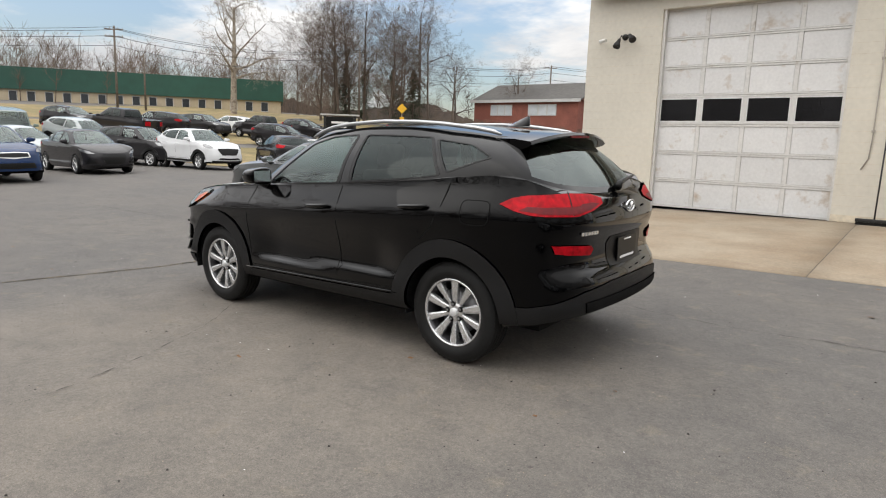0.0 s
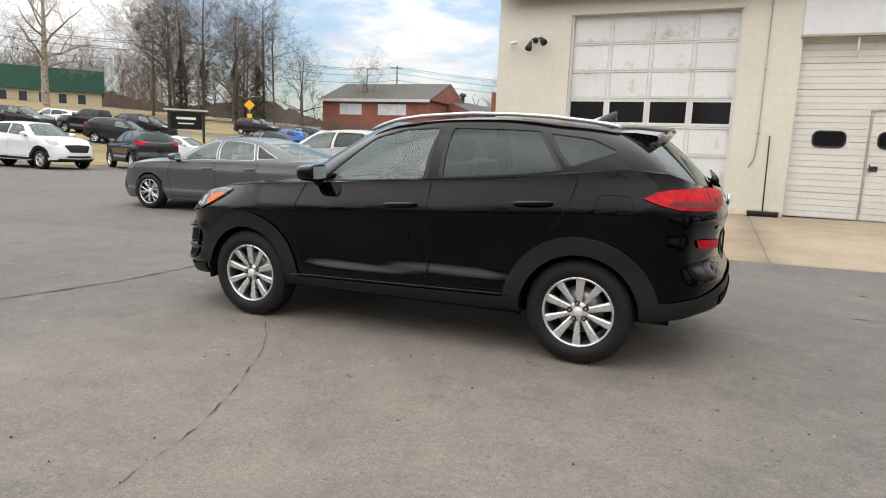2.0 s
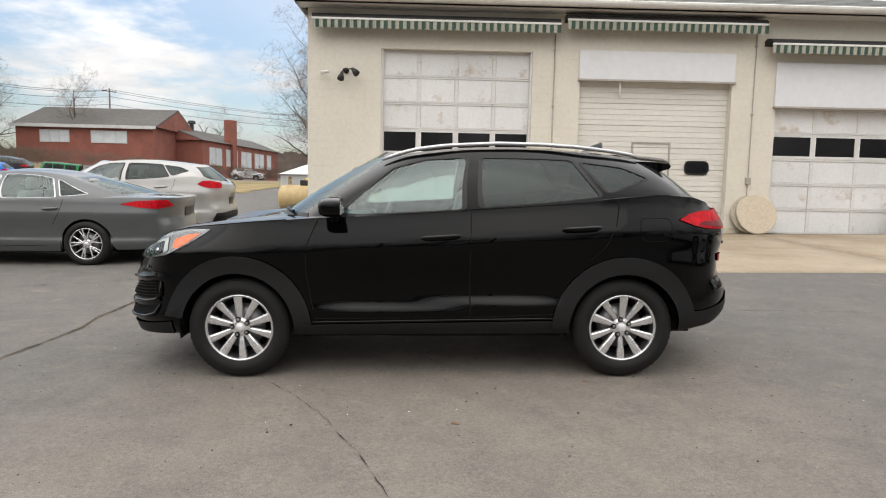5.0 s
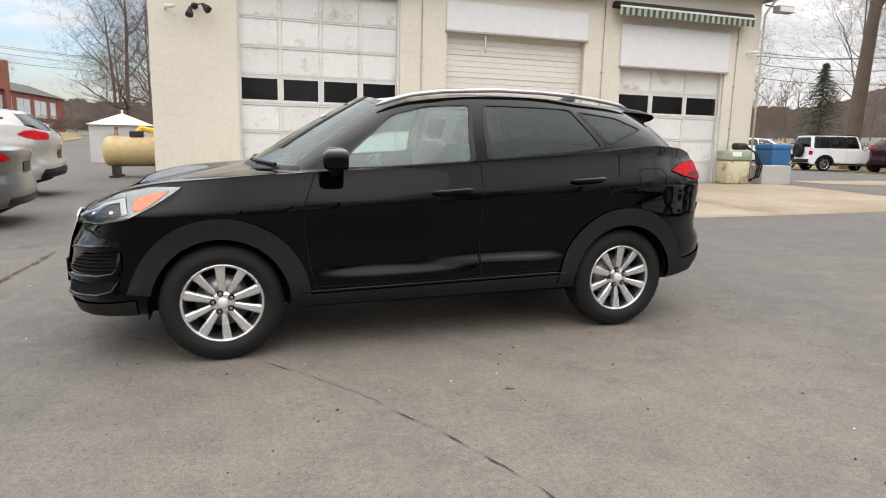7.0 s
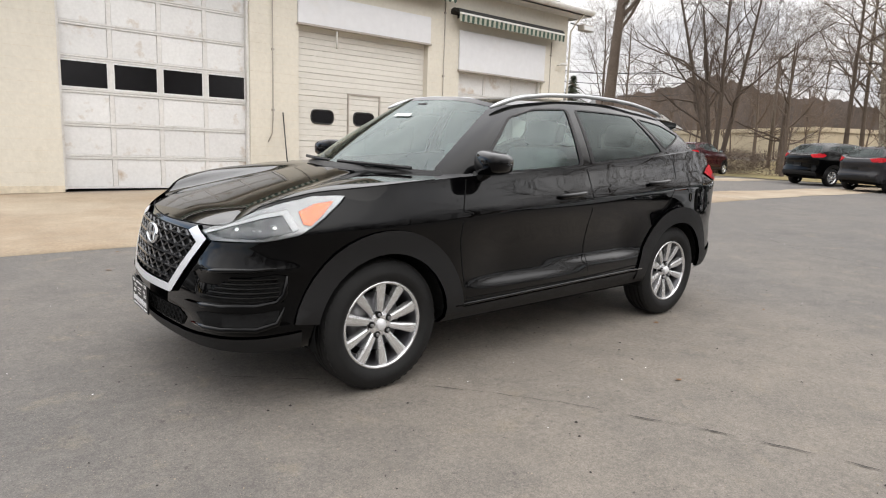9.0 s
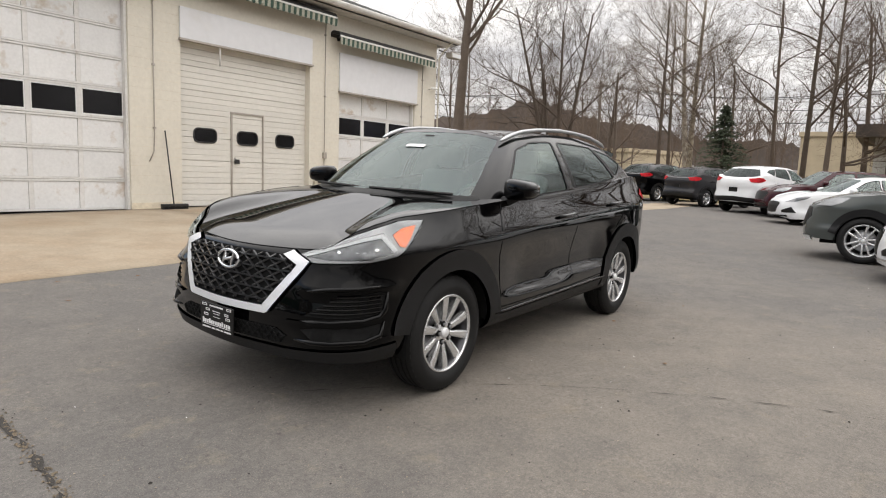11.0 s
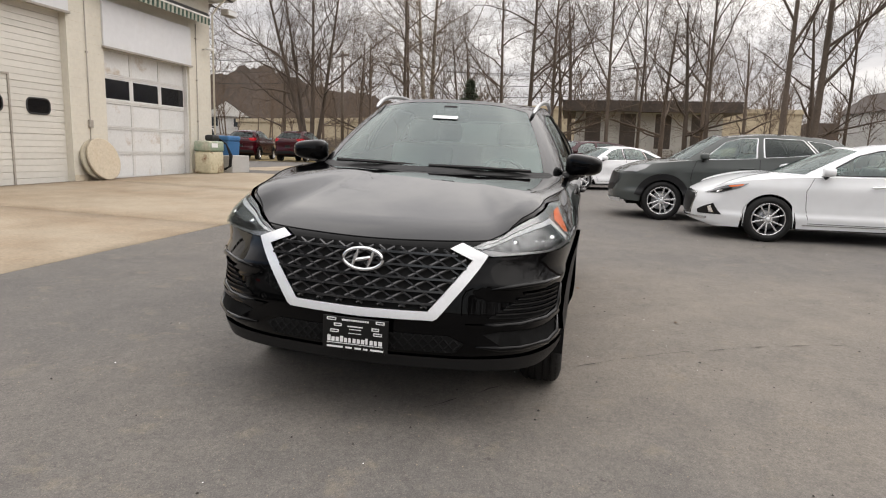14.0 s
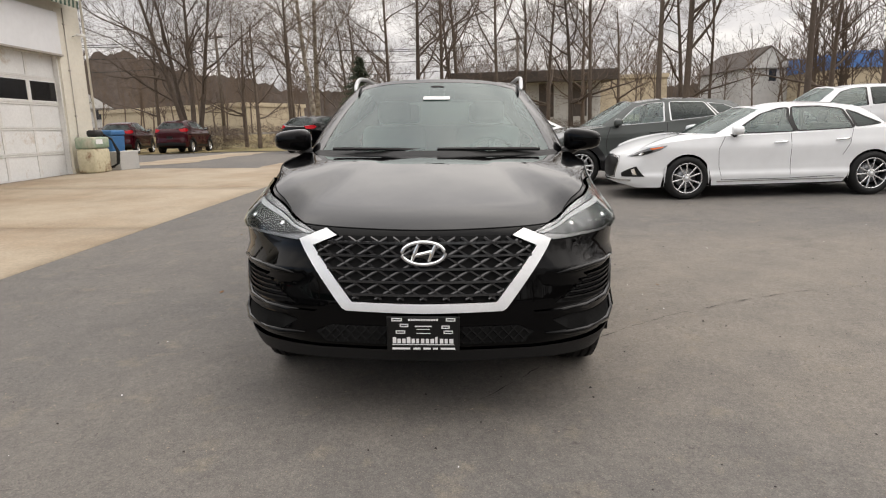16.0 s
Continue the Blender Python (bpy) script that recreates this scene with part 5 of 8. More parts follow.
for cx in (4.15, 5.29, 6.43):
    oval_window(cx, 1.93, 0.58, 0.31, d2)
part("latch", box(4.92, 5.05, y - 0.03, y + 0.004, 1.32, 1.42, 0.008), M_DARK, d2)
part("door_handle", tube([(4.9, y - 0.05, 1.30), (4.9, y - 0.06, 1.38), (4.9, y - 0.05, 1.46)], 0.012), M_DARK, d2, "", True)
part("pull_rod", tube([(4.42, WY - 0.02, 3.9), (4.42, WY - 0.02, 3.5)], 0.018), M_GUTTER, d2, "", True)
# boards over the lower doorways
for nm, a, b, lo, hi in (("overdoor_board", 3.43, 7.14, 3.955, 4.61), ("overdoor_board", 8.13, 11.5, 3.42, 4.44)):
    t = thing(nm, Matrix.Identity(4), "plain white board panel above a garage door", "panel", kind="structure")
    part("board", box(a, b, WY - 0.05, WY - 0.003, lo, hi, 0.006), M_BOARD, t)
    part("drip_edge", box(a - 0.02, b + 0.02, WY - 0.08, WY - 0.003, lo - 0.045, lo - 0.002), M_PIPE, t)


def awning(x0, x1, z, label):
    """A rolled-in awning: roller bar, hood and a scalloped striped valance."""
    t = thing("awning", Matrix.Identity(4), label, "awning", "awnings over the doors")
    bm = bmesh.new()
    prof = [(0, 0.02), (0, 0.14), (-0.10, 0.18), (-0.30, 0.14), (-0.36, 0.07), (-0.36, 0.0), (-0.30, -0.01), (-0.30, 0.05), (-0.08, 0.10)]
    va, vb = [bm.verts.new((x0, WY + p, z + q)) for p, q in prof], [bm.verts.new((x1, WY + p, z + q)) for p, q in prof]
    for i in range(len(prof)):
        j = (i + 1) % len(prof)
        bm.faces.new((va[i], va[j], vb[j], vb[i]))
    bm.faces.new(va[::-1]); bm.faces.new(vb)
    part("hood", bm, M_DARK, t, "dark awning cassette")
    part("front_bar", box(x0, x1, WY - 0.385, WY - 0.362, z - 0.01, z + 0.035, 0.005), M_GUTTER, t, "white front bar")
    n = int((x1 - x0) / 0.085)
    w = (x1 - x0) / n
    for i in range(n):
        a = x0 + i * w
        bm = bmesh.new()
        k = 5
        top, bot, tb, bb = [], [], [], []
        drop = 0.17
        for j in range(k + 1):
            u = j / k
            sag = 0.03 * math.sin(math.pi * u)
            yy = WY - 0.375 + 0.012 * math.sin(2 * math.pi * u)
            top.append(bm.verts.new((a + w * u, yy, z - 0.012)))
            bot.append(bm.verts.new((a + w * u, yy + 0.01, z - drop - sag)))
        for j in range(k):
            bm.faces.new((top[j], bot[j], bot[j + 1], top[j + 1]))
        part("valance_stripe", bm, M_GREEN if i % 2 else M_CREAM, t)
    for xx in (x0 + 0.25, x1 - 0.25):
        part("bracket", box(xx - 0.02, xx + 0.02, WY - 0.3, WY, z - 0.05, z + 0.02), M_DARK, t)
    return t


awning(-2.79, 2.90, 5.10, "rolled-in awning with green and cream striped valance over the tall door")
awning(3.05, 7.70, 5.20, "rolled-in awning with green and cream striped valance over the steel door")
awning(7.82, 11.95, 4.78, "low rolled-in awning with green and cream striped valance")

# roof: hipped, shingled, with gutter and soffit
roof = thing("roof", Matrix.Identity(4), "grey shingled hipped roof of the garage with white gutter", "roof", kind="structure")
ex0, ex1, ey0, ey1, ez = WX0 - 0.2, WX1 + 0.5, WY - 0.5, 22.8, 5.58
rise, run = 0.40, (ey1 - ey0) / 2
rz = ez + run * rise
hip = run
link_mesh("roof_deck", [(ex0, ey0, ez), (ex1, ey0, ez), (ex1, ey1, ez), (ex0, ey1, ez), (ex0 + hip, (ey0 + ey1) / 2, rz), (ex1 - hip, (ey0 + ey1) / 2, rz)], [(0, 1, 5, 4), (1, 2, 5), (2, 3, 4, 5), (3, 0, 4)], M_ROOF, roof)
for r in range(16):
    a = r * 0.30
    yy, zz = ey0 + a, ez + a * rise
    part("shingle_course", box(ex0 + a * 1.0, ex1 - a * 1.0, 0, 0.36, 0, 0.014, 0, Matrix.Translation((0, yy - 0.02, zz + 0.008)) @ Matrix.Rotation(math.atan(rise) - 0.03, 4, "X")), M_ROOF, roof)
part("soffit", box(ex0, ex1, ey0, WY, ez - 0.15, ez - 0.11), M_GUTTER, roof)
gt = bmesh.new()
prof = [(0, 0.02), (-0.11, 0.02), (-0.13, 0.0), (-0.12, -0.05), (-0.08, -0.10), (0, -0.12)]
va, vb = [gt.verts.new((ex0 - 0.02, ey0 + p, ez + q)) for p, q in prof], [gt.verts.new((ex1 + 0.02, ey0 + p, ez + q)) for p, q in prof]
for i in range(len(prof) - 1):
    gt.faces.new((va[i], va[i + 1], vb[i + 1], vb[i]))
gt.faces.new(va[::-1]); gt.faces.new(vb)
part("gutter", gt, M_GUTTER, roof, "white metal gutter")
part("fascia", box(ex0, ex1, ey0, ey0 + 0.03, ez - 0.15, ez - 0.002), M_GUTTER, roof)
part("fascia", box(ex1 - 0.03, ex1, ey0 + 0.03, ey1, ez - 0.15, ez - 0.002), M_GUTTER, roof)
part("fascia", box(ex0, ex0 + 0.03, ey0 + 0.03, ey1, ez - 0.15, ez - 0.002), M_GUTTER, roof)
dp = thing("downpipe", Matrix.Identity(4), "white rain pipe down the garage corner", "pipe", kind="structure")
part("pipe", tube([(12.62, 9.35, 5.5), (12.60, 9.7, 5.2), (12.56, 9.83, 5.0), (12.56, 9.83, 0.45)], 0.028, 10), M_STUCCO, dp, "", True)

# conduits
for k, (x, z0_, z1_) in enumerate(((2.84, 1.3, 5.0), (7.62, 0.9, 5.2), (11.78, 1.2, 4.6))):
    c_ = thing("conduit", Matrix.Identity(4), "thin grey conduit down the garage wall", "conduit")
    part("pipe", tube([(x, WY - 0.022, z1_), (x, WY - 0.02, z0_ + 0.6), (x - 0.02, WY - 0.02, z0_ + 0.2), (x - 0.12, WY - 0.02, z0_)], 0.012, 6), M_PIPE, c_, "", True)
    for zz in np.linspace(z0_ + 0.7, z1_ - 0.4, 3):
        part("clip", box(x - 0.03, x + 0.03, WY - 0.036, WY, zz - 0.02, zz + 0.02), M_PIPE, c_)
sb = thing("switch_box", Matrix.Identity(4), "small grey switch box on the garage wall", "switch")
part("box", box(7.56, 7.68, WY - 0.06, WY, 1.55, 1.72, 0.01), M_PIPE, sb)

# twin wall lamp
wlamp = thing("wall_lamp", Matrix.Identity(4), "dark twin floodlight lamp on the cream wall", "lamp")
part("mount", lathe([(0.001, -0.05), (0.06, -0.05), (0.07, 0.0)], 16, Matrix.Translation((-2.05, WY, 4.02))), M_DARK, wlamp, "", True)
for dx, dz, ay in ((-0.07, -0.16, 8), (0.16, 0.05, -42)):
    part("arm", tube([(-2.05, WY - 0.05, 4.02), (-2.05 + dx * 0.6, WY - 0.13, 4.04), (-2.05 + dx, WY - 0.17, 4.02 + dz * 0.4)], 0.014), M_DARK, wlamp, "", True)
    part("lamp_head", lathe([(0.001, 0.0), (0.035, 0.0), (0.045, 0.06), (0.075, 0.14), (0.08, 0.2), (0.07, 0.2), (0.001, 0.17)], 16, Matrix.Translation((-2.05 + dx, WY - 0.17, 4.02 + dz * 0.4)) @ Matrix.Rotation(radians(ay), 4, "Y") @ Matrix.Rotation(radians(-118), 4, "X")), M_DARK, wlamp, "", True)


def wall_camera(x, z, label):
    t = thing("security_camera", Matrix.Identity(4), label, "camera")
    part("bracket", tube([(x, WY, z), (x, WY - 0.08, z + 0.01), (x + 0.05, WY - 0.12, z + 0.02)], 0.015), M_GUTTER, t, "", True)
    part("housing", lathe([(0.001, -0.16), (0.035, -0.16), (0.04, -0.15), (0.04, 0.05), (0.001, 0.06)], 14, Matrix.Translation((x + 0.06, WY - 0.14, z + 0.03)) @ Matrix.Rotation(radians(60), 4, "Z")), M_GUTTER, t, "", True)


wall_camera(-2.62, 3.92, "small white security camera on the cream wall")
wall_camera(12.12, 3.95, "small white security camera by the garage corner")
fl = thing("floodlight", Matrix.Identity(4), "grey box floodlight under the garage eave", "lamp")
part("arm", tube([(12.5, 9.8, 5.25), (12.72, 9.55, 5.15)], 0.02), M_DARK, fl, "", True)
part("housing", box(12.5, 13.0, 9.28, 9.52, 4.98, 5.16, 0.02), M_PIPE, fl)
part("lens", box(12.52, 12.98, 9.265, 9.28, 5.0, 5.12), M_BOARD, fl, "pale lamp glass")

# push broom against the pier
br = thing("push_broom", Matrix.Identity(4), "dark push broom leaning against the cream pier", "broom")
gzb = float(ground_z(3.1, 9.5)) + 0.015
part("handle", tube([(3.06, 9.55, gzb + 0.08), (3.06, 9.86, gzb + 1.65)], 0.014), M_DARK, br, "", True)
part("head", box(2.77, 3.36, 9.48, 9.58, gzb + 0.05, gzb + 0.11, 0.012), M_DARK, br)
part("bristles", box(2.78, 3.35, 9.485, 9.575, gzb, gzb + 0.05), M_TRIM, br)

# big round wooden disc
M_DISC = mat("weathered_tan_disc", (0.50, 0.43, 0.33), 0.85, grain=(20, 0.12), bump=0.3, bscale=40, stain=((0.36, 0.28, 0.18), 1.5, 0.5, 0.8))
M_DISC_GREY = mat("weathered_grey_disc", (0.40, 0.36, 0.28), 0.88, grain=(18, 0.12), bump=0.3, bscale=40, stain=((0.22, 0.20, 0.15), 1.5, 0.45, 0.75))


def round_table_top(x, y, lean, r, material, label):
    d = thing("round_table_top", Matrix.Translation((x, y, float(ground_z(x, y)) + 0.012)) @ Matrix.Rotation(radians(lean), 4, "X"), label, "table top")
    part("disc", lathe([(0.001, -0.03), (r - 0.015, -0.03), (r, -0.02), (r, 0.02), (r - 0.015, 0.03), (0.001, 0.03)], 48, Matrix.Translation((0, 0, r + 0.002))), material, d)
    part("cleat", box(-0.25, 0.25, 0.03, 0.06, r - 0.07, r + 0.01), material, d)


round_table_top(7.80, 9.60, -15, 0.485, M_DISC, "weathered tan round table top leaning on another")
round_table_top(7.70, 9.71, -13, 0.475, M_DISC_GREY, "greyer round table top leaning against the garage wall")

# oil cabinet with a hose, trough and blue bin at the corner
M_OLDGREEN = mat("faded_green_enamel", (0.25, 0.33, 0.24), 0.6, grain=(15, 0.15), stain=((0.45, 0.42, 0.33), 2.0, 0.45, 0.65))
M_OLDCREAM = mat("rusty_cream_enamel", (0.52, 0.47, 0.33), 0.6, grain=(15, 0.15), stain=((0.16, 0.07, 0.03), 3.0, 0.52, 0.66), bump=0.2, bscale=30)
M_BLUEBIN = mat("blue_plastic", (0.03, 0.13, 0.30), 0.55, grain=(10, 0.1), stain=((0.06, 0.14, 0.24), 2, 0.5, 0.8))
M_CONCG = mat("grey_cast_concrete", (0.42, 0.41, 0.39), 0.9, grain=(20, 0.1), bump=0.3, bscale=60)
cx, cy = 11.62, 9.45
cz = float(ground_z(cx, cy)) + 0.012
cab = thing("oil_cabinet", Matrix.Translation((cx, cy, cz)), "faded green and rusty cream oil cabinet with black hose", "cabinet")
part("body", box(-0.36, 0.36, -0.25, 0.25, 0.0, 0.62, 0.05), M_OLDCREAM, cab, "rusty cream enamel body", True)
part("upper_body", box(-0.37, 0.37, -0.26, 0.26, 0.625, 0.92, 0.05), M_OLDGREEN, cab, "faded green enamel top", True)
part("label_plate", box(-0.28, 0.02, -0.268, -0.26, 0.74, 0.86), M_WHITE_PLATE, cab)
part("lid", box(0.0, 0.34, -0.15, 0.15, 0.92, 1.10, 0.06), M_DARK, cab, "dark pump head", True)
for k in range(3):
    part("hose", tube([(0.34, -0.1 + 0.06 * k, 1.0), (0.44 + 0.05 * k, -0.28 + 0.03 * k, 0.85), (0.50 + 0.09 * k, -0.36 + 0.02 * k, 0.5), (0.44 + 0.08 * k, -0.36 + 0.02 * k, 0.2), (0.38, -0.27 + 0.05 * k, 0.10)], 0.022, 8), M_RUBBER, cab, "", True)
tr_ = thing("concrete_trough", Matrix.Translation((12.85, 9.35, float(ground_z(12.85, 9.35)))), "grey cast concrete block beside the oil cabinet", "trough")
part("block", box(-0.5, 0.5, -0.2, 0.2, 0, 0.52, 0.02), M_CONCG, tr_)
bin_ = thing("blue_bin", Matrix.Translation((13.7, 10.2, float(ground_z(13.7, 10.2)))), "blue plastic bin with a domed lid", "bin")
bm = bmesh.new()
add_box(bm, -0.36, 0.36, -0.33, 0.33, 0, 0.95, 0.03)
for v in bm.verts:
    if v.co.z < 0.3:
        v.co.x *= 0.86; v.co.y *= 0.86
part("body", bm, M_BLUEBIN, bin_)
lid = bmesh.new()
add_box(lid, -0.38, 0.38, -0.35, 0.35, 0.95, 1.12, 0.05)
part("lid", lid, M_BLUEBIN, bin_)


# ---- the parked black suv ----
TUC = scaled(SUV, step=0.045, wheel_style="hero", mirror_mat=M_BLACK, screen_glass=M_SCREEN, rear_glass=M_REARGL)
TUC.update(
    outline=[(-2.24, 0), (-2.218, 0.3), (-2.165, 0.57), (-2.06, 0.745), (-1.88, 0.852), (-1.6, 0.905), (-1.2, 0.925), (-0.4, 0.93), (0.4, 0.93), (1.2, 0.93), (1.6, 0.92), (1.88, 0.87), (2.05, 0.785), (2.16, 0.61), (2.205, 0.355), (2.225, 0)],
    zb=[(-2.24, 0.335), (-2.1, 0.333), (-1.9, 0.325), (-1.72, 0.315), (-0.95, 0.305), (-0.9, 0.302), (0.9, 0.312), (1.75, 0.33), (2.0, 0.37), (2.15, 0.41), (2.24, 0.42)],
    ps=[(0.2, 0.14), (0.28, 0.085), (0.34, 0.03), (0.39, 0.012), (0.46, 0.006), (0.52, 0.006), (0.60, 0.010), (0.70, 0.012), (0.80, 0.010), (0.90, 0.0), (0.955, 0.0), (0.985, 0.012), (1.03, 0.032), (1.08, 0.056), (1.13, 0.080), (1.2, 0.098), (1.3, 0.12)],
    top=[(-2.24, 0.885), (-2.15, 0.905), (-2.08, 0.952), (-1.98, 0.998), (-1.86, 1.026), (-1.7, 1.044), (-1.53, 1.054), (-1.2, 1.085), (-0.8, 1.112), (-0.34, 1.13), (0.23, 1.165), (0.86, 1.205), (1.25, 1.25), (1.6, 1.28), (1.85, 1.26), (2.05, 1.20), (2.15, 1.15), (2.24, 1.12)],
    wheel_r=0.35, rim_r=0.231, arch_r=0.40, clad=0.508, track=1.565, mirror=(-0.66, 0.815, 1.19),
    clad_polys=[[(-0.97, 0.308), (0.97, 0.318), (0.9, 0.415), (-0.9, 0.385)]],
    nose_drop=0.028, crease_rise=0.05, hood_lip=0.2, hood_crown=0.022)


def hero_sculpt(x, y, z):
    """Door scoops over the sill, and the brows round the corner vents; inward is positive."""
    door = sstep(-0.92, -0.45, x) * (1 - sstep(0.62, 0.98, x)) * sstep(0.8, 0.9, y)
    foot = 0.495 + 0.035 * x
    scoop = 0.044 * sstep(foot, foot + 0.06, z) * (1 - sstep(0.62, 0.92, z)) * door
    corner = sstep(1.72, 1.86, -x) * sstep(0.46, 0.62, y)
    brow = 0.022 * np.exp(-((z - 0.722) / 0.034) ** 2) + 0.018 * np.exp(-((z - 0.455) / 0.028) ** 2)
    hip = 0.014 * np.exp(-((z - 0.80) / 0.12) ** 2) * sstep(1.1, 1.5, x) * sstep(0.6, 0.85, y)
    return scoop - corner * brow - hip


TUC["sculpt"] = hero_sculpt
TUC["side_parts"] = [("fuel_flap", [(1.41, 0.97), (1.63, 0.97), (1.64, 1.12), (1.42, 1.12)], M_BLACK, 0.002, (1, -1))]
TUC["front_parts"] = []
TUC["rear_parts"] = []
hero, hsh = build_car("suv", TUC, Matrix.Translation((0, -0.022, 0.030)) @ pose(0, 0, 0, 1.49, -0.85, 0), "glossy black compact suv with grey cladding on silver wheels")


def hpatch(name, poly, material, off, parent, sides=((1,), (-1,)), depth=0.012, step=0.04, holes=(), label="", conv=None):
    """A part of the suv laid on its lower body; poly in (place along the body, height)."""
    out = []
    for sd in sides:
        g = Sheet()
        patch(g, hsh.low, resample(poly, 0.04), holes, step, off, depth, sd)
        out.append(g.link(name, material, parent, label))
    return out


def SF(y, z):
    return (float(hsh.s_y(y)), z)


def SX(x, z):
    return (float(hsh.s_x(x)), z)


def SR(y, z):
    return (float(hsh.s_yr(y)), z)


BOTH = ((1, -1),)
M_DARKRED = mat("smoked_lamp", (0.13, 0.003, 0.006), 0.35, coat=0.15, grain=(30, 0.4), spec=0.2)
# headlights: dark bowl, silver surround, lens, reflector, projector, amber corner
hl = [SF(0.47, 0.873), SF(0.56, 0.915), SF(0.66, 0.955), SX(-1.98, 0.975), SX(-1.86, 1.0), SX(-1.7, 1.018), SX(-1.53, 1.025), SX(-1.58, 0.985), SX(-1.67, 0.93), SX(-1.80, 0.872), SX(-1.95, 0.852), SF(0.66, 0.842), SF(0.58, 0.838)]


def lampz(poly):
    """Keeps the lamp's upper edge under the fender's top."""
    k_ = lambda s_: float(np.interp(s_, [SF(0.5, 0)[0], SF(0.66, 0)[0], SX(-1.98, 0)[0], SX(-1.7, 0)[0], SX(-1.53, 0)[0]], [0.75, 0.72, 1.10, 1.10, 1.02]))
    return [(a, 0.86 + (z - 0.86) * k_(a) if z > 0.86 else z) for a, z in poly]


hl = lampz(hl)
lamps = hpatch("headlight", hl, M_LAMPIN, 0.002, hero, label="clear headlight with silver surround and amber corner")
inner = [SF(0.54, 0.872), SF(0.60, 0.897), SF(0.68, 0.925), SX(-1.96, 0.942), SX(-1.87, 0.954), SX(-1.83, 0.89), SX(-1.95, 0.866), SF(0.66, 0.856)]
amber = [SX(-1.785, 0.962), SX(-1.70, 0.985), SX(-1.60, 0.998), SX(-1.67, 0.945), SX(-1.74, 0.905), SX(-1.775, 0.912)]
inner, amber = lampz(inner), lampz(amber)
for i, lamp in enumerate(lamps):
    sd = ((1,), (-1,))[i]
    g = Sheet(); patch(g, hsh.low, inner, (), 0.04, 0.006, 0.008, sd); g.link("lamp_bowl", M_BOWL, lamp, "dark faceted lamp bowl")
    g = Sheet(); patch(g, hsh.low, amber, (), 0.04, 0.007, 0.008, sd); g.link("indicator", M_AMBER, lamp, "amber indicator")
    line = [SF(0.50, 0.876), SF(0.60, 0.908), SF(0.68, 0.938), SX(-1.96, 0.958), SX(-1.84, 0.974), SX(-1.80, 0.90), SX(-1.828, 0.89), SX(-1.865, 0.955), SX(-1.96, 0.943), SF(0.68, 0.924), SF(0.60, 0.895), SF(0.53, 0.869)]
    g = Sheet(); patch(g, hsh.low, resample(lampz(line), 0.03), (), 0.04, 0.011, 0.008, sd); g.link("lamp_strip", M_LAMPLINE, lamp, "white running light strip")
    sg = sd[0]
    for (s_, z_), r_ in ((SF(0.715, 0.888), 0.020), (SF(0.64, 0.876), 0.014), (SX(-1.91, 0.902), 0.022)):
        pc = hsh.low(np.array([s_]), np.array([z_]), 0.0)[0]
        b_ = bmesh.new()
        bmesh.ops.create_uvsphere(b_, u_segments=16, v_segments=10, radius=r_)
        bmesh.ops.translate(b_, verts=b_.verts, vec=(pc[0] + 0.012, sg * (pc[1] - 0.01), pc[2]))
        part("projector", b_, M_CHROME, lamp, "bright projector bulb", True)
    g = Sheet(); patch(g, hsh.low, hl, (), 0.05, 0.016, 0.016, sd); g.link("lens", M_LENS, lamp, "clear plastic lens")

# grille: backing, lattice and silver surround
gin = [SF(0, 0.862), SF(0.36, 0.862), SF(0.49, 0.822), SF(0.305, 0.594), SF(0, 0.59)]
grille = hpatch("grille", gin, M_UNDER, 0.003, hero, BOTH, label="black lattice grille with a broad silver surround")[0]
gout = [SF(0, 0.59), SF(0.305, 0.594), SF(0.49, 0.822), SF(0.385, 0.866), SF(0.44, 0.893), SF(0.562, 0.846), SF(0.53, 0.80), SF(0.348, 0.566), SF(0.33, 0.556), SF(0, 0.55)]
hpatch("grille_surround", gout, M_SATIN, 0.020, grille, BOTH, 0.03, label="broad silver grille surround")
gpoly = [(-0.49, 0.822), (-0.36, 0.862), (0.36, 0.862), (0.49, 0.822), (0.305, 0.594), (-0.305, 0.594)]


def lattice(y0, z0, y1, z1, parent, poly, r=0.006, off=0.016, mt=M_GRILLE):
    n = 24
    ys, zs = np.linspace(y0, y1, n), np.linspace(z0, z1, n)
    ok = inside(poly, ys, zs)
    run = []
    for i in range(n + 1):
        if i < n and ok[i]:
            p = hsh.low(hsh.s_y(np.array([abs(ys[i])])), np.array([zs[i]]), off)[0]
            run.append((p[0], ys[i], p[2]))
        else:
            if len(run) > 2:
                part("grille_bar", tube(run[:: max(1, len(run) // 6)] + run[-1:], r, 5), mt, parent)
            run = []


for k in range(5):
    z_ = 0.625 + k * 0.053
    lattice(-0.5, z_, 0.5, z_, grille, gpoly, 0.008)
for k in range(-9, 10):
    for sg in (-1, 1):
        c_ = k * 0.096
        lattice(c_ - sg * 0.25, 0.58, c_ + sg * 0.25, 0.87, grille, gpoly, 0.007, 0.012)
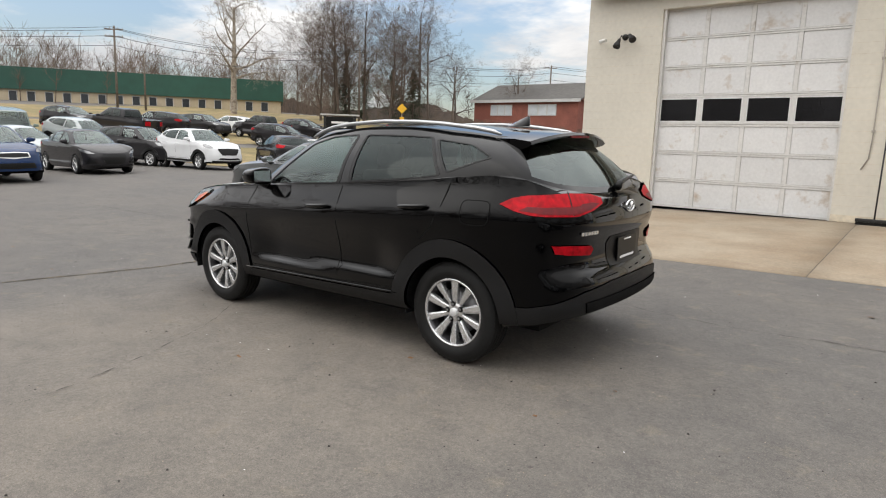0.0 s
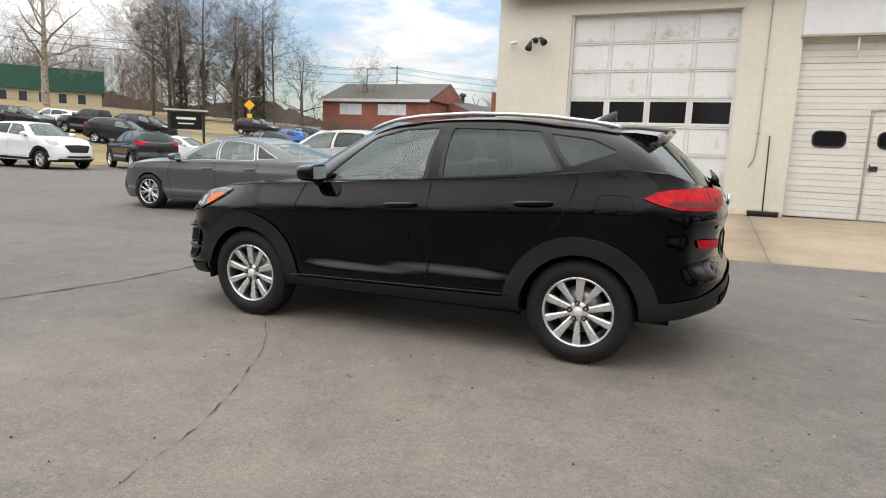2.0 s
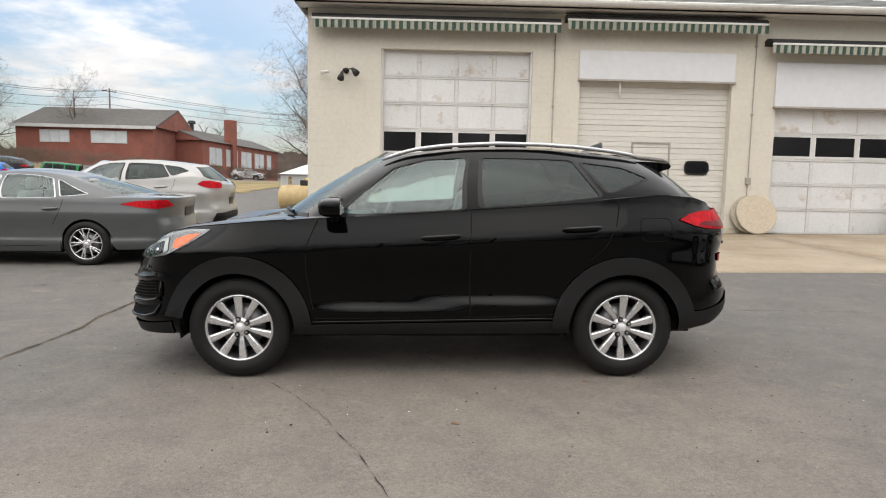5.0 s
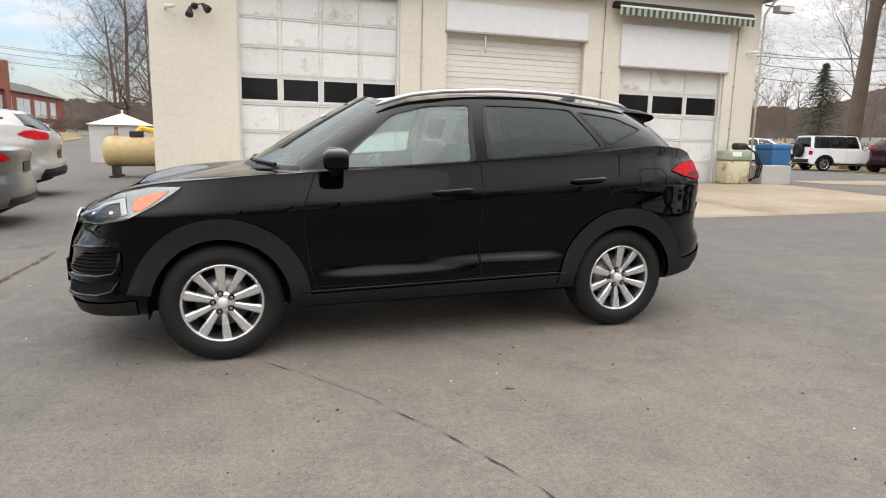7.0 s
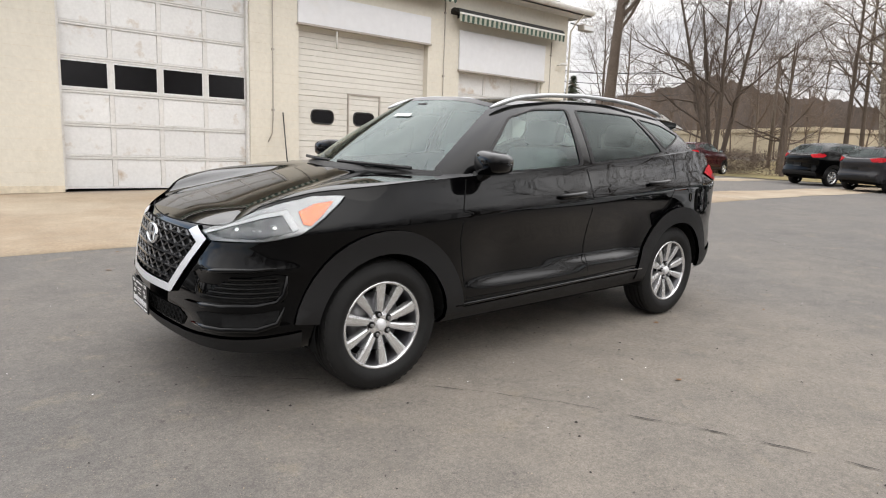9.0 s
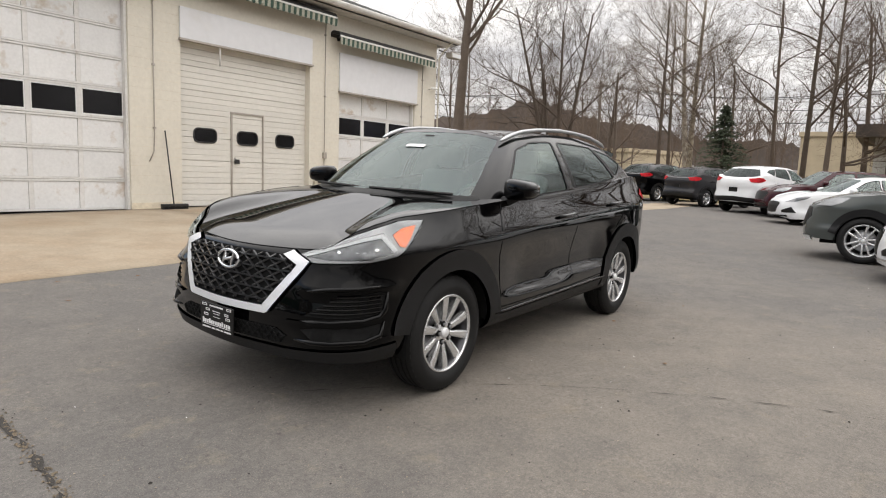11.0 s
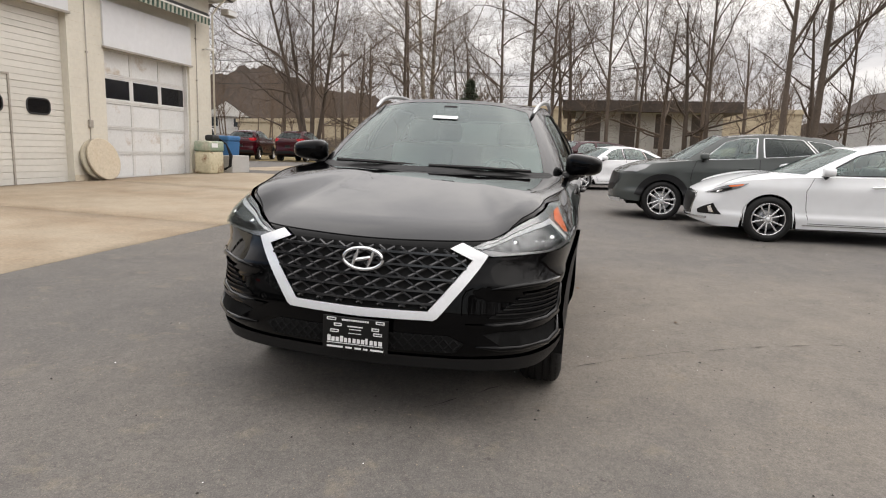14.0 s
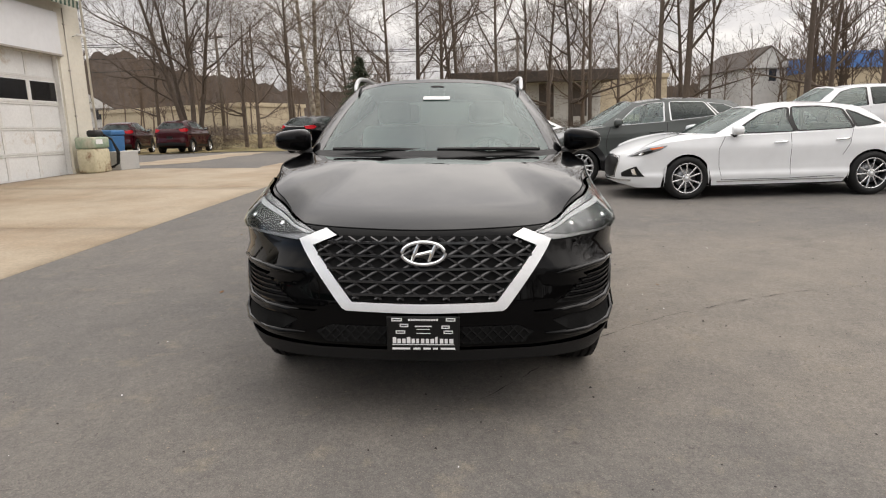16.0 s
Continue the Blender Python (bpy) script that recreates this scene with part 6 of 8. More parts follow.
# oval badge
bd = new("badge"); bd.parent = hero
pb = hsh.low(np.array([0.0]), np.array([0.80]), 0.035)[0]
bz = float(pb[2])
ring = [(pb[0] + 0.005 * math.sin(a), 0.090 * math.cos(a), bz + 0.047 * math.sin(a)) for a in np.linspace(0, 2 * math.pi, 33)]
part("badge_ring", tube(ring, 0.0085, 8), M_BADGE, bd, "chrome oval ring", True)
for yb in (-0.036, 0.036):
    part("badge_bar", tube([(pb[0], yb + 0.014, bz - 0.036), (pb[0], yb, bz), (pb[0], yb - 0.014, bz + 0.036)], [0.006, 0.010, 0.006], 6), M_BADGE, bd)
part("badge_bar", tube([(pb[0], 0.034, bz - 0.008), (pb[0], 0.0, bz), (pb[0], -0.034, bz + 0.008)], 0.008, 6), M_BADGE, bd)
tagged(bd, "chrome oval badge with a slanted bar")
# dealer plate: black card with pale bars
pl = new("front_plate"); pl.parent = hero
tagged(pl, "black dealer plate printed with white bars")
px_ = float(hsh.low(np.array([0.0]), np.array([0.5]), 0.03)[0][0]) - 0.012
PZ = 0.369
part("plate", box(px_ - 0.008, px_, -0.152, 0.152, PZ, PZ + 0.152, 0.004), M_TRIM, pl)


def print_bar(y0_, y1_, z0_, z1_, bev=0.0):
    """A white mark on the plate; y runs to the viewer's right."""
    part("print_bar", box(px_ - 0.0095, px_ - 0.008, -y1_, -y0_, PZ + z0_, PZ + z1_, bev), M_WHITE_PLATE, pl)


for i in range(13):
    w_ = (0.015, 0.014, 0.014, 0.015, 0.014, 0.011, 0.014, 0.014, 0.015, 0.010, 0.014, 0.013, 0.017)[i]
    y_ = -0.128 + i * 0.0197
    print_bar(y_, y_ + w_, 0.036, 0.036 + (0.027 if i in (0, 3, 9) else 0.020))
print_bar(-0.13, 0.128, 0.029, 0.032)
for i in range(12):
    print_bar(-0.062 + i * 0.0105, -0.062 + i * 0.0105 + 0.008, 0.134, 0.142)
for y_, z_, w_ in ((-0.132, 0.132, 0.044), (0.094, 0.132, 0.040), (-0.098, 0.107, 0.036), (0.076, 0.100, 0.034), (-0.115, 0.078, 0.040), (0.084, 0.078, 0.040)):
    print_bar(y_, y_ + w_, z_, z_ + 0.004); print_bar(y_, y_ + w_, z_ + 0.010, z_ + 0.014); print_bar(y_, y_ + 0.005, z_, z_ + 0.014); print_bar(y_ + w_ - 0.005, y_ + w_, z_, z_ + 0.014)
print_bar(-0.035, 0.035, 0.108, 0.113); print_bar(-0.028, 0.028, 0.096, 0.099); print_bar(-0.03, 0.03, 0.078, 0.081)
for y_, w_ in ((-0.13, 0.075), (-0.042, 0.03), (0.0, 0.03), (0.04, 0.02), (0.072, 0.06)):
    print_bar(y_, y_ + w_, 0.009, 0.017)
# lower intake
low_in = [SF(0, 0.487), SF(0.40, 0.487), SF(0.47, 0.455), SF(0.43, 0.41), SF(0, 0.405)]
intake = hpatch("lower_grille", low_in, M_UNDER, 0.003, hero, BOTH, label="black mesh lower intake")[0]
lp_ = [(-0.46, 0.455), (-0.4, 0.487), (0.4, 0.487), (0.46, 0.455), (0.43, 0.41), (-0.43, 0.41)]
for k in range(-13, 14):
    for sg in (-1, 1):
        lattice(k * 0.045 - sg * 0.04, 0.405, k * 0.045 + sg * 0.04, 0.49, intake, lp_, 0.005, 0.006, M_UNDER)
# slatted corner vents and the bright blade under them
for sd in ((1,), (-1,)):
    vent = [SF(0.565, 0.572), SF(0.70, 0.662), SX(-1.97, 0.692), SX(-1.90, 0.70), SX(-1.86, 0.69), SX(-1.885, 0.585), SX(-2.0, 0.572)]
    g = Sheet(); patch(g, hsh.low, resample(vent, 0.03), (), 0.04, 0.002, 0.01, sd)
    v_ = g.link("corner_vent", M_UNDER, hero, "black slatted corner vent")
    for k in range(5):
        z_ = 0.59 + k * 0.021
        a0 = 0.60 + k * 0.03
        g = Sheet(); patch(g, hsh.low, [SF(a0, z_), SX(-2.0, z_ + 0.002), SX(-1.89, z_ + 0.004), SX(-1.89, z_ + 0.011), SX(-2.0, z_ + 0.009), SF(a0, z_ + 0.007)], (), 0.05, 0.012, 0.012, sd)
        g.link("vent_slat", M_TRIM, v_)
    blade = [SF(0.47, 0.545), SF(0.62, 0.548), SX(-2.0, 0.555), SX(-1.87, 0.57), SX(-1.865, 0.555), SX(-2.0, 0.537), SF(0.62, 0.528), SF(0.5, 0.53)]
    g = Sheet(); patch(g, hsh.low, resample(blade, 0.03), (), 0.04, 0.016, 0.02, sd)
    g.link("bumper_blade", M_BLACK, hero)
    pod = [SF(0.55, 0.50), SF(0.62, 0.515), SX(-2.0, 0.52), SX(-1.89, 0.53), SX(-1.90, 0.46), SX(-2.0, 0.445), SF(0.62, 0.455)]
    g = Sheet(); patch(g, hsh.low, resample(pod, 0.03), (), 0.04, 0.003, 0.01, sd)
    g.link("lower_vent", M_UNDER, hero)
    # rounded lips round the two openings catch the sky
    for pts_, r_ in (((SF(0.50, 0.535), SF(0.60, 0.54), SF(0.70, 0.545), SX(-1.98, 0.552), SX(-1.90, 0.566), SX(-1.865, 0.60), SX(-1.855, 0.69)), 0.016), ((SF(0.52, 0.445), SF(0.62, 0.442), SF(0.70, 0.442), SX(-1.98, 0.447), SX(-1.90, 0.47), SX(-1.87, 0.54)), 0.014), ((SF(0.575, 0.70), SF(0.66, 0.712), SX(-2.0, 0.722), SX(-1.90, 0.73)), 0.012)):
        q_ = [hsh.low(np.array([a]), np.array([z]), 0.004)[0] for a, z in pts_]
        part("vent_lip", tube([(p[0], sd[0] * p[1], p[2]) for p in q_], [0.004] + [r_] * (len(q_) - 2) + [0.005], 10), M_BLACK, v_, "glossy black lip", True)
# bumper cladding round both ends
hpatch("front_bumper_cladding", [SX(-1.79, 0.41), SX(-1.95, 0.40), SF(0.66, 0.393), SF(0.45, 0.385), SF(0, 0.383), SF(0, 0.328), SF(0.5, 0.328), SF(0.70, 0.328), SX(-1.95, 0.322), SX(-1.79, 0.318)], M_CLAD, 0.011, hero, BOTH, 0.03, label="dull black bumper cladding")
hpatch("rear_bumper_cladding", [SX(1.78, 0.47), SX(1.9, 0.475), SX(2.05, 0.51), SR(0.6, 0.57), SR(0.3, 0.60), SR(0, 0.605), SR(0, 0.425), SR(0.5, 0.42), SX(2.1, 0.40), SX(1.95, 0.37), SX(1.76, 0.345)], M_CLAD, 0.011, hero, BOTH, 0.03, label="dull black bumper cladding")
hpatch("rear_step", [SR(0.60, 0.50), SR(0, 0.51), SR(0, 0.435), SR(0.58, 0.43)], M_UNDER, 0.020, hero, BOTH, 0.02)
# tail lights and lower reflectors
tl = [SX(1.70, 1.112), SX(1.78, 1.15), SX(1.87, 1.168), SX(2.0, 1.175), SR(0.66, 1.178), SR(0.48, 1.17), SR(0.36, 1.14), SR(0.37, 1.105), SR(0.50, 1.07), SR(0.66, 1.04), SX(2.0, 1.045), SX(1.9, 1.052), SX(1.80, 1.075)]
for i, o in enumerate(hpatch("tail_light", tl, M_RED, 0.010, hero, depth=0.02, label="large red tail light")):
    sd = ((1,), (-1,))[i]
    g = Sheet(); patch(g, hsh.low, resample([SX(1.83, 1.078), SX(2.0, 1.058), SR(0.66, 1.054), SR(0.50, 1.082), SR(0.41, 1.108), SR(0.50, 1.116), SR(0.66, 1.098), SX(2.0, 1.10), SX(1.88, 1.102)], 0.03), (), 0.04, 0.0125, 0.003, sd); g.link("lamp_shade", M_DARKRED, o, "darker red lower lens")
    for k in range(4):
        g = Sheet(); x_ = 1.80 + 0.055 * k
        patch(g, hsh.low, [SX(x_, 1.085), SX(x_ + 0.012, 1.085), SX(x_ + 0.045, 1.165), SX(x_ + 0.03, 1.165)], (), 0.05, 0.0115, 0.002, sd)
        g.link("lamp_rib", M_RED, o)
    g = Sheet(); patch(g, hsh.low, [SR(0.62, 1.085), SR(0.50, 1.098), SR(0.47, 1.118), SR(0.60, 1.112)], (), 0.05, 0.013, 0.004, sd); g.link("reverse_lamp", M_DARKRED, o, "smoked reversing lamp")
    g = Sheet(); patch(g, hsh.low, [SR(0.69, 1.19), SR(0.682, 1.19), SR(0.682, 1.05), SR(0.69, 1.05)], (), 0.05, 0.0125, 0.003, sd); g.link("lamp_gap", M_TRIM, o)
hpatch("rear_reflector", [SX(2.03, 0.865), SR(0.7, 0.86), SR(0.5, 0.845), SR(0.47, 0.82), SR(0.50, 0.785), SR(0.70, 0.80), SX(2.05, 0.815)], M_RED, 0.012, hero, label="red bumper reflector")
# tailgate: number plate, badge, name bars
hpatch("plate_recess", [SR(0, 0.885), SR(0.26, 0.88), SR(0.30, 0.84), SR(0.27, 0.685), SR(0, 0.68)], M_TRIM, 0.004, hero, BOTH, label="dark plate recess")
rear_pl = new("rear_plate"); rear_pl.parent = hero
tagged(rear_pl, "black dealer plate with pale print")
rx = float(hsh.low(np.array([hsh.S]), np.array([0.77]), 0.0)[0][0])
part("plate", box(rx + 0.012, rx + 0.02, -0.16, 0.16, 0.70, 0.86, 0.004), M_TRIM, rear_pl)
part("print_bar", box(rx + 0.02, rx + 0.0225, -0.12, 0.12, 0.715, 0.73), M_WHITE_PLATE, rear_pl)
part("print_bar", box(rx + 0.02, rx + 0.0225, -0.06, 0.06, 0.835, 0.845), M_WHITE_PLATE, rear_pl)
rb = new("rear_badge"); rb.parent = hero
tagged(rb, "chrome oval badge with a slanted bar")
rbx = float(hsh.low(np.array([hsh.S]), np.array([1.065]), 0.012)[0][0])
part("badge_ring", tube([(rbx, 0.068 * math.cos(a), 1.065 + 0.037 * math.sin(a)) for a in np.linspace(0, 2 * math.pi, 25)], 0.0065, 8), M_BADGE, rb, "", True)
part("badge_bar", tube([(rbx, -0.024, 1.043), (rbx, 0.01, 1.065), (rbx, 0.024, 1.087)], 0.011, 6), M_BADGE, rb)
for y_ in np.linspace(-0.60, -0.46, 6):
    p_ = hsh.low(np.array([float(hsh.s_yr(-y_))]), np.array([0.93]), 0.004)[0]
    part("name_bar", box(p_[0] - 0.004, p_[0] + 0.004, y_ - 0.011, y_ + 0.011, 0.918, 0.94), M_BADGE, hero)
# roof rails
for sd in (-1, 1):
    xs_ = np.linspace(-0.36, 1.50, 30)
    zs_ = np.interp(xs_, [-0.36, -0.25, -0.12, 0.1, 0.46, 0.8, 1.04, 1.3, 1.45, 1.50], [1.512, 1.553, 1.588, 1.615, 1.632, 1.625, 1.61, 1.58, 1.555, 1.535])
    ys_ = np.interp(xs_, [-0.36, 0.0, 0.5, 1.1, 1.5], [0.565, 0.595, 0.608, 0.60, 0.565])
    line = [(x, sd * y, z) for x, y, z in zip(xs_, ys_, zs_)]
    part("roof_rail", tube(line, [0.008] + [0.015] * 28 + [0.008], 8), M_RAIL, hero, "satin silver roof rail", True)
# shark-fin aerial
bm = bmesh.new()
lo_ = [bm.verts.new((x, w, 1.60)) for x, w in ((1.18, 0), (1.26, 0.028), (1.36, 0.03), (1.385, 0.012), (1.385, -0.012), (1.36, -0.03), (1.26, -0.028))]
hi_ = [bm.verts.new((x, w, z)) for x, w, z in ((1.25, 0, 1.625), (1.30, 0.008, 1.645), (1.37, 0.008, 1.672), (1.385, 0.004, 1.67), (1.385, -0.004, 1.67), (1.37, -0.008, 1.672), (1.30, -0.008, 1.645))]
for i in range(7):
    bm.faces.new((lo_[i], lo_[(i + 1) % 7], hi_[(i + 1) % 7], hi_[i]))
bm.faces.new(hi_)
part("aerial", bm, M_BLACK, hero, "black shark-fin aerial", True)
# roof spoiler
bm = bmesh.new()
rows_ = []
for yv in np.linspace(-0.575, 0.575, 15):
    q = 1 - (abs(yv) / 0.575) ** 2.2
    zt = 1.50 + 0.06 * q
    xb = 1.725 + 0.065 * q
    rows_.append([bm.verts.new(p) for p in ((1.44, yv, zt + 0.012), (1.60, yv, zt + 0.008), (xb, yv, zt - 0.008), (xb + 0.012, yv, zt - 0.026), (xb - 0.01, yv, zt - 0.045), (1.645, yv, zt - 0.065), (1.50, yv, zt - 0.05))])
for ra_, rb_ in zip(rows_, rows_[1:]):
    for i in range(7):
        bm.faces.new((ra_[i], ra_[(i + 1) % 7], rb_[(i + 1) % 7], rb_[i]))
bm.faces.new(rows_[0][::-1]); bm.faces.new(rows_[-1])
sp = part("spoiler", bm, M_BLACK, hero, "black roof spoiler", True)
sp.data.set_sharp_from_angle(angle=radians(35))
part("brake_lamp", box(1.79, 1.80, -0.14, 0.14, 1.515, 1.53), M_DARKRED, sp, "red high brake lamp")
# the gap round the bonnet
s_ = np.linspace(0, float(hsh.s_x(-1.0)), 40)
gap_ = hsh.low(s_, hsh.ztop(s_), 0.0)
part("bonnet_gap", tube([(p[0], -p[1], p[2] + 0.001) for p in gap_[::-1]] + [(p[0], p[1], p[2] + 0.001) for p in gap_[1:]], 0.003, 6), M_UNDER, hero)
# wipers, cowl, windscreen sticker, inner mirror
for y0_, y1_ in ((-0.62, -0.02), (0.05, 0.60)):
    part("wiper", tube([(-1.10 + 0.28 * abs(y0_) ** 2, y0_, 1.145), (-1.13 + 0.28 * ((y0_ + y1_) / 2) ** 2, (y0_ + y1_) / 2, 1.152), (-1.12 + 0.28 * abs(y1_) ** 2, y1_, 1.15)], 0.011, 6), M_TRIM, hero)
for sd in ((1, -1),):
    g = Sheet(); patch(g, hsh.up, [(0, 0.0), (2.0 * 0.4, 0.0), (1.9 * 0.4, 0.045), (0, 0.06)], (), 0.06, 0.006, 0.01, sd)
    g.link("cowl", M_TRIM, hero, "black plastic cowl")
pm = hsh.up(np.array([0.02]), np.array([0.72]))[0]
part("sticker", box(-0.001, 0.001, -0.085, 0.085, -0.018, 0.018, 0, Matrix.Translation((pm[0] - 0.012, 0.0, pm[2])) @ Matrix.Rotation(radians(57), 4, "Y")), M_WHITE_PLATE, hero, "white paper windscreen sticker")
part("inner_mirror", box(-0.02, 0.02, -0.12, 0.12, -0.03, 0.03, 0.012, Matrix.Translation((pm[0] + 0.22, 0.0, pm[2] + 0.03))), M_TRIM, hero, "", True)
part("sensor_housing", box(-0.06, 0.05, -0.05, 0.05, -0.035, 0.03, 0.012, Matrix.Translation((pm[0] + 0.20, 0.0, pm[2] + 0.055))), M_TRIM, hero, "", True)
# rear wiper
pw = hsh.up(np.array([hsh.U * 0.4 - 0.0, hsh.U * 0.4 - 0.5]), np.array([0.08, 0.12]), 0.0)
part("rear_wiper", tube([(pw[0][0] + 0.035, 0.0, pw[0][2] + 0.0), (pw[0][0] + 0.03, 0.06, pw[0][2] + 0.03), (pw[0][0] - 0.0, 0.36, pw[0][2] + 0.06)], [0.03, 0.018, 0.008], 8), M_TRIM, hero, "black rear wiper", True)
# glossy lip along the top of each sill
for sg in (-1, 1):
    q_ = [hsh.low(np.array([float(hsh.s_x(x))]), np.array([np.interp(x, [-0.9, 0.9], [0.40, 0.43])]), 0.006)[0] for x in np.linspace(-0.88, 0.88, 15)]
    part("sill_lip", tube([(p[0], sg * p[1], p[2]) for p in q_], 0.009, 8), M_BLACK, hero, "", True)
# keyhole dots and fuel-flap seam
for sd in ((1,), (-1,)):
    g = Sheet()
    fp = rounded([(1.43, 0.97), (1.63, 0.97), (1.64, 1.12), (1.42, 1.12)], 0.05, 4)
    patch(g, hsh.low, [SX(*p) for p in grow(fp, 0.004)], [[SX(*p) for p in fp]], 0.05, 0.0035, 0.004, sd)
    g.link("flap_gap", M_UNDER, hero)


# ---- the other parked cars ----
P_GREY = paint("grey_metallic_paint", (0.075, 0.08, 0.082), 0.35, 0.3)
P_WHITE = paint("white_paint", (0.72, 0.73, 0.74))
P_SILVER = paint("silver_metallic_paint", (0.36, 0.355, 0.34), 0.35, 0.35)
P_GREEN = paint("green_grey_paint", (0.066, 0.073, 0.070), 0.3)
P_RED = paint("dark_red_paint", (0.036, 0.004, 0.007), 0.3)
P_BLUE = paint("blue_paint", (0.014, 0.035, 0.10), 0.3)
P_BBLUE = paint("bright_blue_paint", (0.02, 0.12, 0.45), 0.3)
P_CHAR = paint("charcoal_paint", (0.022, 0.021, 0.023), 0.3)
P_SAGE = paint("sage_grey_paint", (0.19, 0.23, 0.20), 0.35)
P_PALE = paint("pale_silver_paint", (0.42, 0.45, 0.45), 0.3)
P_LIME = paint("green_paint", (0.03, 0.20, 0.07), 0.3)

BOXY = dict(SUV)
BOXY.update(
    base=[(-0.74, 0, 1.12), (-0.73, 0.4, 1.12), (-0.64, 0.70, 1.12), (-0.3, 0.78, 1.14), (0.3, 0.79, 1.15), (0.9, 0.79, 1.15), (1.5, 0.79, 1.15), (1.98, 0.76, 1.15), (2.06, 0.6, 1.15), (2.08, 0.3, 1.15), (2.09, 0, 1.15)],
    roof=[(-0.46, 0, 1.80), (-0.45, 0.35, 1.80), (-0.38, 0.62, 1.78), (-0.1, 0.67, 1.80), (0.4, 0.68, 1.81), (0.95, 0.68, 1.81), (1.5, 0.68, 1.80), (1.94, 0.66, 1.79), (2.0, 0.55, 1.79), (2.02, 0.3, 1.80), (2.03, 0, 1.80)],
    top=[(-2.24, 1.02), (-2.0, 1.05), (-1.0, 1.09), (-0.6, 1.11), (0, 1.14), (2.24, 1.15)], hood_crown=0.02,
    pf=[(0.2, 0.1), (0.4, 0.0), (0.6, 0.0), (0.7, 0.08), (1.1, 0.1)], pr=[(0.3, 0.06), (0.5, 0.0), (0.65, 0.05), (1.2, 0.07)],
    ps=[(0.2, 0.08), (0.4, 0.03), (0.8, 0.03), (1.2, 0.05)],
    side_windows=[("front", [(-0.42, 1.2), (0.22, 1.2), (0.22, 1.72), (-0.25, 1.72)], M_PRIV), ("rear", [(0.34, 1.2), (1.0, 1.2), (1.0, 1.72), (0.34, 1.72)], M_PRIV), ("quarter", [(1.14, 1.2), (1.85, 1.2), (1.82, 1.72), (1.14, 1.72)], M_PRIV)],
    side_parts=[("tail_light", [(1.98, 0.82), (2.12, 0.82), (2.12, 1.02), (1.98, 1.02)], M_RED, 0.02, (1, -1))],
    front_parts=[("grille", [(0, 0.98), (0.42, 0.98), (0.42, 0.74), (0, 0.74)], M_TRIM, 0.006, True)], rear_parts=[("bumper_lip", [(0, 0.6), (0.7, 0.6), (0.7, 0.42), (0, 0.42)], M_CLAD, 0.05, True)], roof_crown=0.02, bulge=0.01)
PICKUP = dict(SUV)
PICKUP.update(
    base=[(-1.05, 0, 1.15), (-0.98, 0.4, 1.15), (-0.8, 0.72, 1.15), (-0.5, 0.79, 1.16), (-0.2, 0.80, 1.17), (0.1, 0.80, 1.18), (0.4, 0.80, 1.19), (0.75, 0.78, 1.20), (0.86, 0.6, 1.20), (0.88, 0.3, 1.20), (0.89, 0, 1.20)],
    roof=[(-0.4, 0, 1.66), (-0.38, 0.33, 1.655), (-0.28, 0.56, 1.63), (-0.1, 0.61, 1.66), (0.1, 0.62, 1.67), (0.3, 0.62, 1.67), (0.5, 0.62, 1.66), (0.66, 0.60, 1.65), (0.72, 0.5, 1.65), (0.74, 0.28, 1.66), (0.74, 0, 1.66)],
    top=[(-2.24, 1.0), (-2.0, 1.05), (-1.2, 1.12), (-0.6, 1.15), (0.8, 1.20), (2.24, 1.20)],
    side_windows=[("front", [(-0.52, 1.2), (0.05, 1.22), (0.05, 1.6), (-0.2, 1.58)], M_PRIV), ("rear", [(0.14, 1.23), (0.64, 1.25), (0.56, 1.6), (0.14, 1.6)], M_PRIV)],
    pr=[(0.3, 0.06), (0.5, 0.0), (0.65, 0.03), (1.2, 0.04)], roof_crown=0.02, deck_crown=0.0, hood_crown=0.03, clad=None,
    side_parts=SUV["side_parts"][:1] + [("tail_light", [(2.1, 0.9), (2.2, 0.9), (2.2, 1.14), (2.1, 1.14)], M_RED, 0.01, (1, -1))])
NEAR = dict(step=0.06)
FAR = dict(step=0.2, seams=[], interior=False, handles=[])
MID = dict(step=0.14)

son = scaled(SEDAN, paint=P_GREY, wheel_style="mesh", trim_mat=M_RAIL, win_trim=0.010, **NEAR)
def stretch(x):
    return x + 0.24 * float(sstep(1.25, 2.3, x))


for key_ in ("outline", "top", "zb", "base"):
    son[key_] = [(stretch(p[0]), *p[1:]) for p in son[key_]]
son["side_parts"] = [(n_, [(stretch(x), z) for x, z in p_], m_, o_, d_) for n_, p_, m_, o_, d_ in son["side_parts"]]
build_car("sedan", son, sit(-6.62, 5.1, 3), "grey metallic saloon car with chrome window surround and red tail lights")
build_car("suv", scaled(SUV, 1.05, 1.02, 1.02, paint=P_SILVER, clad=None, wheel_style="plain", step=0.08), sit(-6.8, 9.0, 3), "silver-beige suv with wide red tail lights parked behind the saloon")
wson = scaled(SEDAN, 0.995, 1.0, 1.02, paint=P_WHITE, wheel_style="twin", trim_mat=M_TRIM, handle_mat=M_CHROME, win_trim=0.034, **NEAR)
